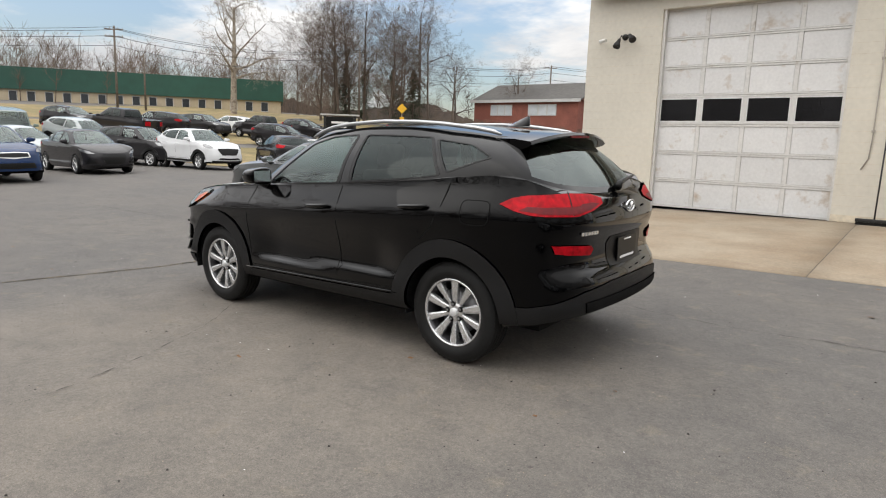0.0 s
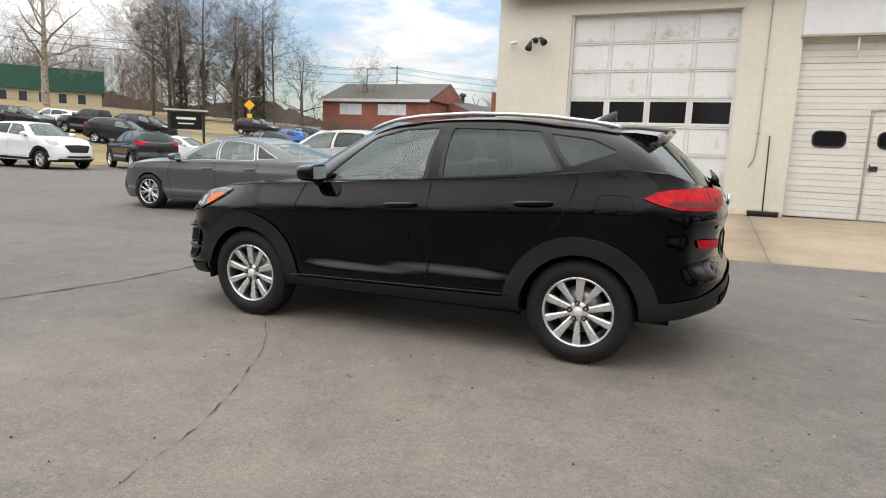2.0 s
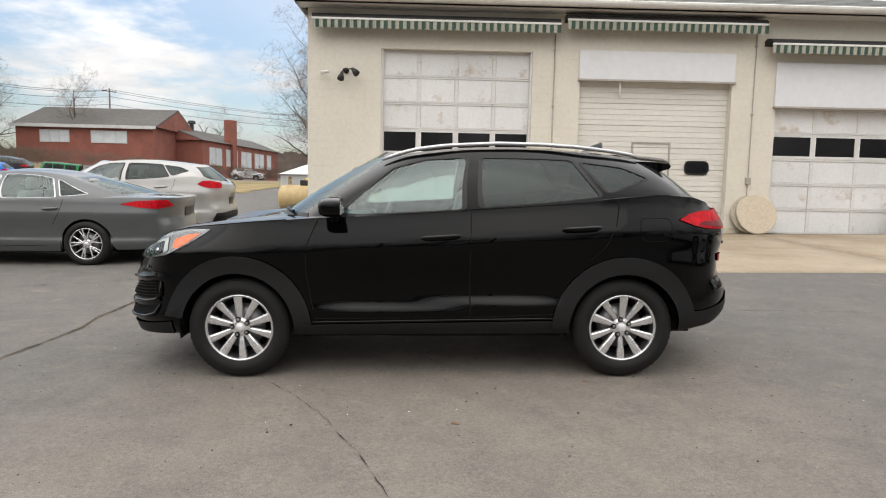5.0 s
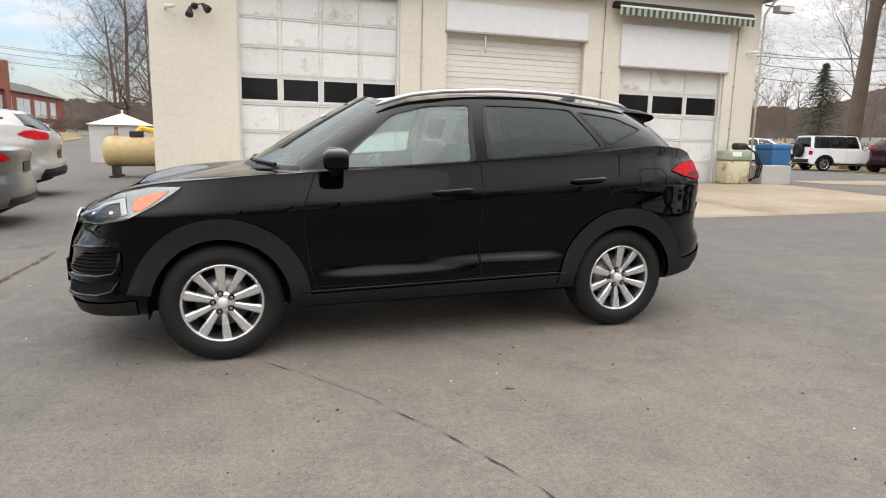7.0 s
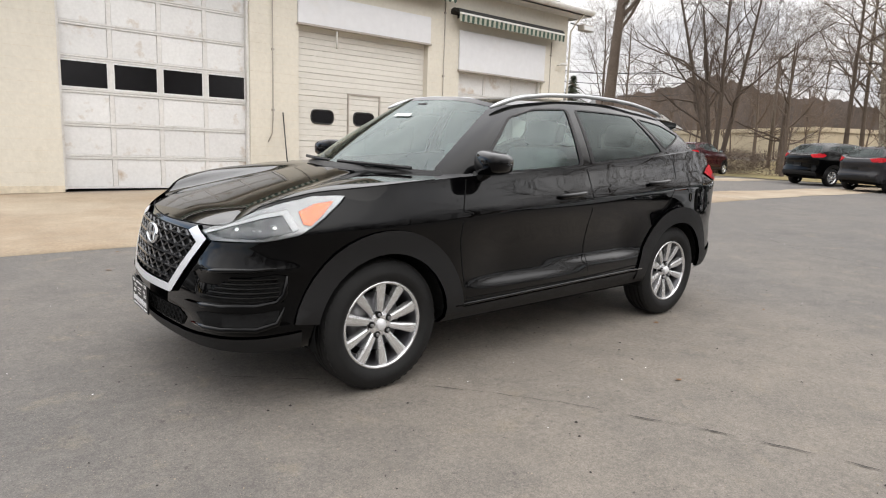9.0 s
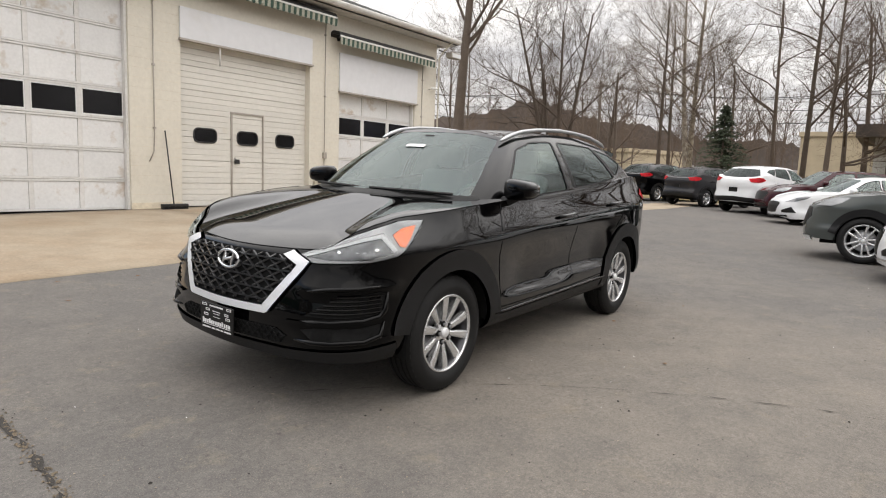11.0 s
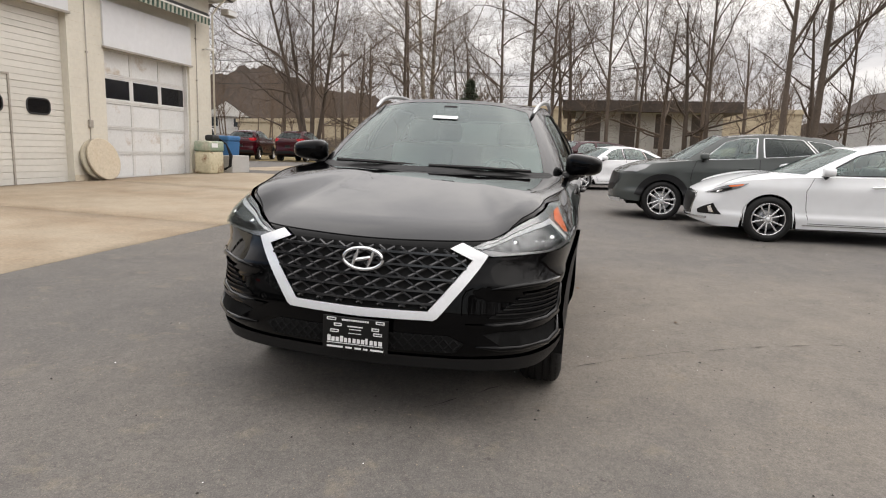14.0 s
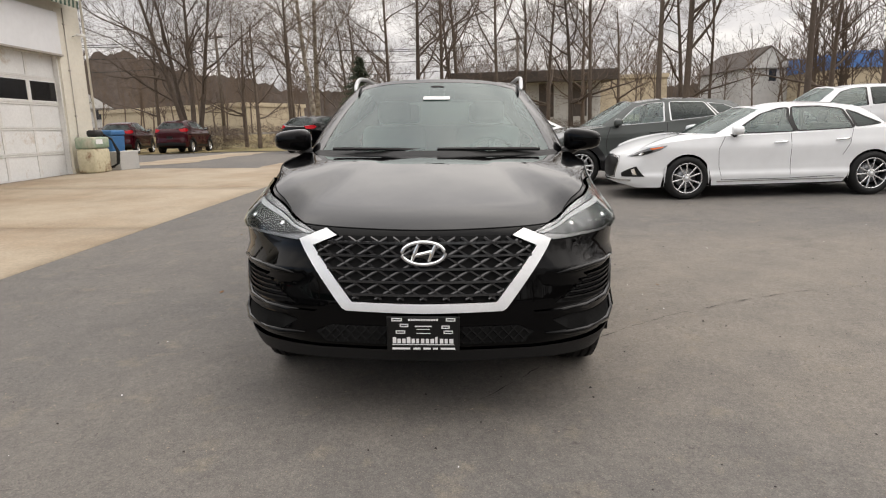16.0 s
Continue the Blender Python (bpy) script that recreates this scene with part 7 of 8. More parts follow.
wson["side_parts"] = wson["side_parts"] + [("lamp_bowl", [(-2.28, 0.68), (-2.15, 0.735), (-1.93, 0.79), (-1.95, 0.755), (-2.1, 0.70)], M_TRIM, 0.010, (1, -1)), ("indicator", [(-2.0, 0.805), (-1.78, 0.838), (-1.80, 0.815), (-1.95, 0.785)], M_AMBER, 0.011, (1, -1)), ("projector", [(-2.16, 0.70), (-2.10, 0.71), (-2.06, 0.745), (-2.13, 0.735)], M_CHROME, 0.013, (1, -1)), ("sill_strip", [(-0.95, 0.262), (1.0, 0.272), (1.0, 0.285), (-0.95, 0.275)], M_CHROME, 0.006, (1, -1))]
wson["front_parts"] = [("grille_frame", [(0, 0.70), (0.39, 0.68), (0.455, 0.61), (0.33, 0.335), (0, 0.315)], M_CHROME, 0.004, True), ("grille", [(0, 0.67), (0.36, 0.65), (0.42, 0.6), (0.30, 0.36), (0, 0.34)], M_TRIM, 0.010, True), ("fog_lamp_vent", [(0.54, 0.42), (0.77, 0.53), (0.84, 0.37), (0.55, 0.36)], M_TRIM, 0.006, True), ("fog_lamp_strip", [(0.71, 0.475), (0.75, 0.495), (0.785, 0.39), (0.735, 0.39)], M_CHROME, 0.010, True), ("bumper_lip", [(0, 0.30), (0.7, 0.32), (0.7, 0.29), (0, 0.28)], M_CHROME, 0.01, True)]
wson["roof"] = [(x + float(np.interp(x, [-0.32, 1.16], [0.06, 0.30])), y, z) for x, y, z in wson["roof"]]
wson["side_windows"] = [(n_, [(x + float(np.interp(x, [-0.6, 1.2], [0.0, 0.22])), z) for x, z in p_], g_) for n_, p_, g_ in wson["side_windows"]]
build_car("sedan", wson, sit(6.07, -5.13, -90), "clean white saloon car with twin-spoke alloy wheels and black grille")
ntuc = scaled(SUV, 1.02, 1.02, 1.01, paint=P_GREEN, wheel_style="star", trim_mat=M_RAIL, win_trim=0.012, wheel_r=0.362, rim_r=0.255, step=0.07)
ntuc["front_parts"] = [("grille", [(0, 0.86), (0.62, 0.84), (0.66, 0.70), (0.45, 0.52), (0, 0.5)], M_TRIM, 0.006, True), ("bumper_lip", [(0, 0.36), (0.7, 0.38), (0.7, 0.31), (0, 0.30)], M_SATIN, 0.012, True)]
build_car("suv", ntuc, sit(8.35, -3.85, -90), "dark green-grey suv with angular silver wheels and chrome trim")
build_car("suv", scaled(SUV, 1.12, 1.04, 1.17, paint=P_WHITE, wheel_style="plain", clad=None, **MID), sit(11.6, -9.6, -90), "tall white suv with dark roof glass behind the white saloon")
build_car("sedan", scaled(SEDAN, 0.98, 1, 1.0, paint=P_WHITE, wheel_style="plain", **MID), sit(17.2, -1.9, -62), "white saloon car facing the lot with dark grille")
build_car("suv", scaled(SUV, 1.05, 1.02, 1.02, paint=P_RED, **MID), sit(20.3, -0.9, -60), "dark red suv with chrome grille parked in the row")
build_car("suv", scaled(SUV, 1.14, 1.04, 1.07, paint=P_WHITE, clad=None, **MID), sit(22.4, 1.3, 160), "large white suv seen from behind with dark rear glass")
build_car("suv", scaled(SUV, 1.0, 1.0, 1.0, paint=P_CHAR, **MID), sit(24.0, 3.9, 158), "charcoal grey suv parked rear to the lot")
build_car("suv", scaled(SUV, 1.08, 1.03, 1.05, paint=M_BLACK, **MID), sit(25.9, 6.5, 160), "black suv with red tail lights parked rear to the lot")
build_car("suv", scaled(SUV, 1.0, 1.0, 1.08, paint=P_RED, **MID), sit(30.0, 15.0, 183), "dark red suv with black sills and alloy wheels")
build_car("suv", scaled(SUV, 1.0, 1.0, 1.08, paint=P_RED, **MID), sit(30.4, 18.4, 190), "dark red suv parked beside its twin")
jeep, _ = build_car("jeep", scaled(BOXY, 1.0, 1.0, 1.0, paint=P_WHITE, win_trim=0.06, wheel_style="dark", **MID), sit(28.9, 20.9, 163), "white boxy jeep with black roof and spare wheel")
part("hard_top", box(-0.42, 2.0, -0.67, 0.67, 1.80, 1.86, 0.03), M_CLAD, jeep, "black hard top")
part("spare_wheel", lathe([(0.001, -0.11), (0.20, -0.11), (0.24, -0.13), (0.36, -0.11), (0.37, 0.1), (0.001, 0.1)], 24, Matrix.Translation((2.27, 0.0, 1.05)) @ Matrix.Rotation(radians(90), 4, "Z")), M_RUBBER, jeep, "black spare wheel", True)
build_car("suv", scaled(SUV, 1.1, 1.03, 1.07, paint=P_WHITE, **MID), sit(28.5, 26.0, 150), "white suv parked far beside the woods")
# rows on the western lot
blue = scaled(SUV, 1.03, 1.0, 1.02, paint=P_BLUE, clad=None, **MID)
blue["front_parts"] = [("grille_frame", [(0, 0.90), (0.40, 0.88), (0.43, 0.74), (0, 0.70)], M_SATIN, 0.006, True), ("grille", [(0, 0.87), (0.36, 0.86), (0.39, 0.76), (0, 0.74)], M_TRIM, 0.010, True), ("lower_grille", [(0, 0.58), (0.5, 0.58), (0.55, 0.44), (0, 0.42)], M_TRIM, 0.006, True)]
build_car("suv", blue, sit(-19.1, 2.7, 178), "blue suv with silver grille facing the lot")
build_car("sedan", scaled(SEDAN, 0.98, 1.0, 1.08, paint=P_CHAR, **MID), sit(-21.2, 6.4, 178), "dark grey sports saloon with bonnet scoop")
build_car("suv", scaled(SUV, 1.02, 1.03, 1.05, paint=P_WHITE, **MID), sit(-21.6, 11.2, 181), "white compact suv with black lower body facing the lot")
build_car("suv", scaled(SUV, 1.07, 1.03, 1.06, paint=P_CHAR, **MID), sit(-25.0, 10.4, 196), "charcoal suv parked in the second row")
build_car("sedan", scaled(SEDAN, paint=P_PALE, **FAR), sit(-28.5, 6.8, 196), "pale silver saloon car in the second row")
build_car("suv", scaled(SUV, paint=P_PALE, **FAR), sit(-31.5, 10.6, 196), "pale silver crossover in the third row")
build_car("jeep", scaled(BOXY, 1.05, paint=P_SAGE, **FAR), sit(-32.2, 7.6, 172), "sage green boxy jeep on the bank")
build_car("suv", scaled(SUV, 0.93, 0.97, 0.95, paint=P_CHAR, **MID), sit(-19.6, 14.2, -22), "dark grey small crossover facing away")
build_car("sedan", scaled(SEDAN, paint=P_WHITE, **FAR), sit(-22.5, 19.2, 195), "white saloon car at the grass edge")
dark_ref, _ = build_car("suv", scaled(SUV, 1.08, 1.03, 1.04, paint=P_CHAR, **FAR), sit(-44.0, 15.2, 194), "dark suv in the row along the street", "dark cars on the bank")
dark_ref["group"] = "dark cars on the bank"
for x_, y_, a_ in ((-41.5, 20.0, 30), (-42.5, 24.4, 194), (-40.8, 33.5, 200), (-41, 47.5, 196), (-34.5, 46.0, 10), (-31.5, 36.6, 15), (-46, 37.5, 190), (-47.5, 9.0, 190), (-34.0, 25.5, 205)):
    copy_thing(dark_ref, sit(x_, y_, a_))
build_car("suv", scaled(SUV, 1.1, 1.03, 1.06, paint=P_WHITE, **FAR), sit(-45.6, 29.0, 20), "white suv seen from behind on the bank")
build_car("pickup", scaled(PICKUP, 1.25, 1.05, 1.12, paint=P_CHAR, **FAR), sit(-41.0, 28.8, 12), "black pickup truck on the bank")
build_car("pickup", scaled(PICKUP, 1.25, 1.05, 1.12, paint=P_CHAR, **FAR), sit(-37.8, 15.6, 20), "black pickup truck beside the jeep")
build_car("suv", scaled(SUV, 1.0, paint=P_BBLUE, **FAR), sit(-33.0, 41.5, 15), "bright blue suv in the far row")
build_car("jeep", scaled(BOXY, 1.0, paint=P_LIME, **FAR), sit(-29.5, 44.5, 15), "green boxy jeep in the far row")
build_car("suv", scaled(SUV, 1.05, paint=P_WHITE, **FAR), sit(-25.0, 82.0, 175), "white suv far by the brick building")


# ---- bare winter trees ----
M_BARK = mat("grey_brown_bark", (0.105, 0.08, 0.062), 0.95, grain=(14, 0.3), bump=0.6, bscale=18, rnd=0.25)
M_TWIG = mat("brown_twigs", (0.12, 0.088, 0.066), 0.95, grain=(10, 0.2), rnd=0.25)
M_PALEBARK = mat("pale_sycamore_bark", (0.36, 0.32, 0.26), 0.9, grain=(6, 0.3), bump=0.3, bscale=10, stain=((0.16, 0.12, 0.09), 3, 0.45, 0.6))
M_PALETWIG = mat("pale_twigs", (0.24, 0.20, 0.16), 0.9, grain=(8, 0.25))
M_NEEDLE = mat("dark_green_needles", (0.035, 0.045, 0.022), 0.9, grain=(5, 0.35), rnd=0.2)


def grow_tree(seed, height, spread=0.6, lean=0.0, forks=1, fine=True, girth=0.022, first=0.3, droop=0.0, least=0.004, kin=(11, 7, 6, 5)):
    """Tapered trunk and limbs as (points, radii) runs; thick runs first."""
    rnd = random.Random(seed)
    thick, thin = [], []

    def limb(p, d, length, r, level):
        n = 7 if level < 2 else (5 if level < 3 else 3)
        pts, rad = [p.copy()], [r]
        q, e = p.copy(), d.copy()
        for i in range(n):
            w = (0.03, 0.24, 0.24, 0.31, 0.38)[level]
            e = (e + Vector((rnd.uniform(-w, w), rnd.uniform(-w, w), rnd.uniform(-w, w) + (0.05 if level < 2 else 0.04) - droop * level * 0.03))).normalized()
            q = q + e * (length / n)
            pts.append(q.copy())
            rad.append(max(least, r * (1 - 0.80 * (i + 1) / n) if level else r * (1 - 0.72 * (i + 1) / n)))
        (thick if level < 2 else thin).append((pts, rad, 8 if level == 0 else (6 if level == 1 else (4 if level == 2 else 3))))
        if level >= (4 if fine else 3):
            return
        kids = kin[level]
        for k in range(kids):
            t = (first if level == 0 else 0.18) + (1 - (first if level == 0 else 0.18)) * (k + rnd.random()) / kids
            i = min(int(t * n), n - 1)
            f = t * n - i
            b = pts[i].lerp(pts[i + 1], f)
            br = rad[i] + (rad[i + 1] - rad[i]) * f
            dd = (pts[i + 1] - pts[i]).normalized()
            side = dd.cross(Vector((rnd.uniform(-1, 1), rnd.uniform(-1, 1), rnd.uniform(-1, 1))))
            side = side.normalized() if side.length > 1e-3 else dd.orthogonal().normalized()
            a = rnd.uniform(0.6, 1.05) * (spread / 0.6)
            nd = (dd * math.cos(a) + side * math.sin(a)).normalized()
            limb(b, nd, length * rnd.uniform(0.34, 0.62) * (1.15 - 0.5 * t if level == 0 else 1.0), max(least, br * rnd.uniform(0.38, 0.62)), level + 1)

    for k in range(forks):
        a = 6.283 * k / max(1, forks) + rnd.random()
        tilt = (0.0 if forks == 1 else 0.22) + lean
        d = Vector((math.cos(a) * tilt, math.sin(a) * tilt, 1)).normalized()
        limb(Vector((0.15 * math.cos(a) * (forks > 1), 0.15 * math.sin(a) * (forks > 1), -0.2)), d, height * rnd.uniform(0.85, 1.0), height * girth * (1 if forks == 1 else 0.7), 0)
    return thick, thin


def runs_mesh(name, runs, material, parent):
    v, f = [], []
    for pts, rad, k in runs:
        o = len(v)
        for i, p in enumerate(pts):
            d = (pts[min(i + 1, len(pts) - 1)] - pts[max(i - 1, 0)]).normalized()
            a = d.cross(Vector((0.31, 0.17, 0.93)))
            a = a.normalized() if a.length > 1e-3 else d.orthogonal().normalized()
            b = d.cross(a)
            for j in range(k):
                t = 2 * math.pi * j / k
                v.append(p + rad[i] * (math.cos(t) * a + math.sin(t) * b))
            if i:
                for j in range(k):
                    f.append((o + (i - 1) * k + j, o + i * k + j, o + i * k + (j + 1) % k, o + (i - 1) * k + (j + 1) % k))
    return link_mesh(name, v, f, material, parent, smooth=True)


def make_tree(m, seed, height, label, bark=None, twig=None, **k):
    t = thing("bare_tree", m, label, "tree", "bare trees")
    thick, thin = grow_tree(seed, height, **k)
    runs_mesh("trunk", thick, bark or M_BARK, t)
    runs_mesh("crown", thin, twig or M_TWIG, t)
    return t


def stand(x, y, s=1.0, yaw=0.0):
    return Matrix.Translation((x, y, float(ground_z(x, y)))) @ Matrix.Rotation(radians(yaw), 4, "Z")


def copy_tree(src, x, y, s, yaw):
    o = copy_thing(src, stand(x, y, 1, yaw))
    o.scale = (s, s, s)
    return o


T1 = make_tree(stand(34, 8.5), 21, 15, "tall bare tree with spreading limbs behind the lot", spread=0.62, first=0.3, girth=0.0125)
T2 = make_tree(stand(31.5, 11.5), 22, 12, "bare multi-stemmed tree leaning over parked cars", forks=4, spread=0.5, first=0.25, girth=0.02)
T3 = make_tree(stand(36, 4.0), 23, 17, "pale-barked bare sycamore with forked limbs", bark=M_PALEBARK, twig=M_PALETWIG, forks=2, spread=0.6, first=0.35)
T4 = make_tree(stand(33, -1.5), 24, 13, "slender bare tree at the lot edge", spread=0.45, first=0.35, girth=0.0105)
T5 = make_tree(stand(20.0, 22.0), 25, 19, "thick-trunked bare tree with drooping twigs", spread=0.6, girth=0.024, first=0.42, droop=1.2)
T6 = make_tree(stand(35, -7), 26, 11, "small twiggy bare tree", spread=0.75, first=0.2, girth=0.016)
T7 = make_tree(stand(-60, 66), 27, 15, "dense dark bare tree in a wooded clump", spread=0.62, first=0.1, girth=0.014, least=0.009, kin=(15, 7, 6, 5))
T8 = make_tree(stand(-86.8, 57.3), 41, 19, "tall pale sycamore with a wide spreading crown", bark=M_PALEBARK, twig=M_PALETWIG, spread=0.80, first=0.28, girth=0.03, least=0.010)


# ---- far surroundings ----
M_HAZEWOOD = mat("far_woods", (0.125, 0.10, 0.085), 1.0, grain=(0.8, 0.3), stain=((0.075, 0.06, 0.05), 0.05, 0.4, 0.65))
M_BRICK = mat("red_brick", (0.24, 0.085, 0.06), 0.9, grain=(6, 0.2), stain=((0.17, 0.06, 0.045), 0.4, 0.45, 0.7))
M_GREENROOF = mat("green_metal_roof", (0.012, 0.065, 0.045), 0.5, grain=(0.7, 0.12))
M_WHITEWALL = mat("white_siding", (0.48, 0.475, 0.46), 0.8, grain=(1.5, 0.1))
M_BEIGEWALL = mat("beige_wall", (0.46, 0.385, 0.27), 0.85, grain=(1.0, 0.1))
M_DARKROOF = mat("dark_brown_roof", (0.075, 0.062, 0.055), 0.9, grain=(1.0, 0.2))
M_BLUEROOF = mat("blue_metal_roof", (0.05, 0.16, 0.42), 0.5, grain=(0.7, 0.1))
M_WOOD = mat("weathered_pole", (0.13, 0.105, 0.085), 0.9, grain=(6, 0.3))
M_HEDGE = mat("brown_hedge", (0.085, 0.065, 0.045), 1.0, grain=(2, 0.35))
M_YEL = mat("yellow_sign_paint", (0.75, 0.42, 0.02), 0.5, grain=(4, 0.05))
M_WIN = mat("far_window", (0.03, 0.035, 0.04), 0.15, grain=(3, 0.2))
M_WINPALE = mat("far_window_blind", (0.5, 0.53, 0.55), 0.4, grain=(1, 0.15))


def place_at(x, y, yaw, sink=0.0):
    return Matrix.Translation((x, y, float(ground_z(x, y)) - sink)) @ Matrix.Rotation(radians(yaw), 4, "Z")


def far_house(name, m, w, d, h, roof_h, wall_m, roof_m, label, wins, gable_side="x", over=0.4, win_m=None, win_h=(1.0, 2.2), door=None):
    """A house w wide (x), d deep (y); front at y=0. wins: (x0, x1) along the front."""
    t = thing(name, m, label, "building")
    part("wall", box(0, w, 0, d, -1.5, h), wall_m, t)
    bm = bmesh.new()
    if gable_side == "x":
        p = [(-over, -over, h), (w + over, -over, h), (w + over, d + over, h), (-over, d + over, h), (-over, d / 2, h + roof_h), (w + over, d / 2, h + roof_h)]
        fs = [(0, 1, 5, 4), (2, 3, 4, 5), (1, 2, 5), (3, 0, 4), (3, 2, 1, 0)]
    elif gable_side == "y":
        p = [(-over, -over, h), (w + over, -over, h), (w + over, d + over, h), (-over, d + over, h), (w / 2, -over, h + roof_h), (w / 2, d + over, h + roof_h)]
        fs = [(0, 4, 5, 3), (1, 2, 5, 4), (0, 1, 4), (2, 3, 5), (3, 2, 1, 0)]
    else:
        p = [(-over, -over, h), (w + over, -over, h), (w + over, d + over, h), (-over, d + over, h), (-over, -over, h + roof_h), (w + over, -over, h + roof_h), (w + over, d + over, h + roof_h), (-over, d + over, h + roof_h)]
        fs = [(0, 1, 5, 4), (1, 2, 6, 5), (2, 3, 7, 6), (3, 0, 4, 7), (4, 5, 6, 7), (3, 2, 1, 0)]
    vs = [bm.verts.new(q) for q in p]
    for q in fs:
        bm.faces.new([vs[i] for i in q])
    part("roof", bm, roof_m, t)
    if gable_side == "x" and roof_h > 1:
        for xx in (-0.01, w + 0.01):
            g = bmesh.new()
            g.faces.new([g.verts.new(q) for q in ((xx, 0, h), (xx, d, h), (xx, d / 2, h + roof_h - 0.25))])
            if xx > 0:
                bmesh.ops.translate(g, verts=g.verts, vec=(over - 0.0, 0, 0))
            else:
                bmesh.ops.translate(g, verts=g.verts, vec=(-over, 0, 0))
            part("gable", g, wall_m, t)
    if gable_side == "y":
        g = bmesh.new()
        g.faces.new([g.verts.new((x, -over - 0.02, z)) for x, z in ((0, h), (w, h), (w / 2, h + roof_h - 0.25))])
        part("gable", g, wall_m, t)
    for a, b in wins:
        wn_ = part("window", box(a, b, -0.05, 0.02, win_h[0], win_h[1]), win_m or M_WIN, t)
        fr = bmesh.new()
        for q in ((a - 0.1, b + 0.1, win_h[0] - 0.12, win_h[0]), (a - 0.1, b + 0.1, win_h[1], win_h[1] + 0.12), (a - 0.1, a, win_h[0], win_h[1]), (b, b + 0.1, win_h[0], win_h[1])):
            add_box(fr, q[0], q[1], -0.09, 0.0, q[2], q[3])
        part("window_frame", fr, M_WHITEWALL, wn_)
    return t


# long building with a green mansard roof
gl0, gl1 = (-130.0, 38.0), (-100.0, 77.0)
L_ = math.dist(gl0, gl1)
ang = math.degrees(math.atan2(gl1[1] - gl0[1], gl1[0] - gl0[0]))
gb_ = far_house("long_building", Matrix.Translation((gl0[0], gl0[1], 5.6)) @ Matrix.Rotation(radians(ang), 4, "Z"), L_, 16, 3.4, 3.9, M_BEIGEWALL, M_GREENROOF, "long low cream building with a tall green metal roof", [(2.0 + 2.9 * i, 3.2 + 2.9 * i) for i in range(16)], "flat", 0.5, None, (1.4, 3.05))
# brick building with gabled roof, then a lower wing and a chimney
M_ROOFDK = mat("dark_grey_shingle", (0.085, 0.08, 0.074), 0.95, grain=(2, 0.2))
bb = far_house("brick_building", Matrix.Translation((-51.7, 75.0, 2.6)) @ Matrix.Rotation(radians(2), 4, "Z"), 16.7, 15.0, 5.6, 3.0, M_BRICK, M_ROOFDK, "red brick building with grey gabled roof and white windows", [(3.0, 4.0), (4.2, 5.2), (5.4, 6.4), (9.2, 10.6), (10.8, 12.0), (12.2, 13.4)], "x", 0.5, M_WINPALE, (3.6, 4.9))
part("cornice", box(-0.5, 17.2, -0.55, -0.45, 5.3, 5.7), M_WHITEWALL, bb)
wing = far_house("brick_wing", Matrix.Translation((-31.5, 83.0, 2.4)) @ Matrix.Rotation(radians(84), 4, "Z"), 30, 10, 4.8, 2.0, M_BRICK, M_ROOFDK, "long low red brick wing with large white windows", [(2 + 2.1 * i + (i // 2) * 1.4, 3.8 + 2.1 * i + (i // 2) * 1.4) for i in range(9)], "x", 0.4, M_WINPALE, (1.6, 3.9))
part("chimney", box(9, 10.4, -0.5, 0.9, 0, 8.5), M_BRICK, wing)
for vx in (3.0, 7.0):
    part("roof_vent", lathe([(0.3, 0), (0.3, 1.0), (0.6, 1.1), (0.5, 1.5), (0.001, 1.6)], 10, Matrix.Translation((vx, 5, 6.6)) @ Matrix.Rotation(radians(90), 4, "X")), M_DARK, wing)
# eastern buildings
far_house("flat_roof_building", Matrix.Translation((52.0, -0.5, 2.0)) @ Matrix.Rotation(radians(-89), 4, "Z"), 12.0, 10, 3.0, 0.9, M_WHITEWALL, M_DARKROOF, "low flat-roofed building with dark fascia and columns", [(0.8 + 2.9 * i, 2.1 + 2.9 * i) for i in range(4)], "flat", 1.2, M_DARKROOF, (0.0, 2.9))
far_house("beige_shed", Matrix.Translation((86.0, 22.0, 1.0)) @ Matrix.Rotation(radians(68), 4, "Z"), 26, 12, 3.8, 0.5, M_BEIGEWALL, M_BEIGEWALL, "long low beige industrial building behind the trees", [(4.0, 8.0), (20.0, 23.0)], "flat", 0.2)
far_house("beige_shed", Matrix.Translation((90.0, -26.0, 2.0)) @ Matrix.Rotation(radians(92), 4, "Z"), 34, 12, 4.8, 0.5, M_BEIGEWALL, M_BEIGEWALL, "pale industrial building behind bare trees", [], "flat", 0.2)
far_house("white_house", Matrix.Translation((79.3, -36.4, 1.8)) @ Matrix.Rotation(radians(-84), 4, "Z"), 6.6, 12, 5.8, 2.8, M_WHITEWALL, M_DARKROOF, "white gabled house with dark roof among trees", [(3.4, 4.4)], "y", 0.4, None, (4.2, 5.7))
far_house("white_house", Matrix.Translation((83.0, -42.9, 1.8)) @ Matrix.Rotation(radians(-84), 4, "Z"), 12, 9, 4.6, 3.0, M_WHITEWALL, M_DARKROOF, "white house wing with dark roof", [(2.0, 4.0)], "x", 0.5, None, (1.5, 2.7))
far_house("blue_roof_building", Matrix.Translation((84.0, -62.0, 2.4)) @ Matrix.Rotation(radians(98), 4, "Z"), 20, 12, 4.2, 1.8, M_BEIGEWALL, M_BLUEROOF, "beige building with bright blue metal roof", [], "flat", 0.3)
far_house("white_house", Matrix.Translation((86.8, 57.9, 0.8)) @ Matrix.Rotation(radians(-58), 4, "Z"), 7, 12, 5.0, 2.6, M_WHITEWALL, M_DARKROOF, "small white house with shutters beyond the lot", [(1.2, 2.2), (4.6, 5.6)], "y", 0.4, None, (3.4, 4.8))

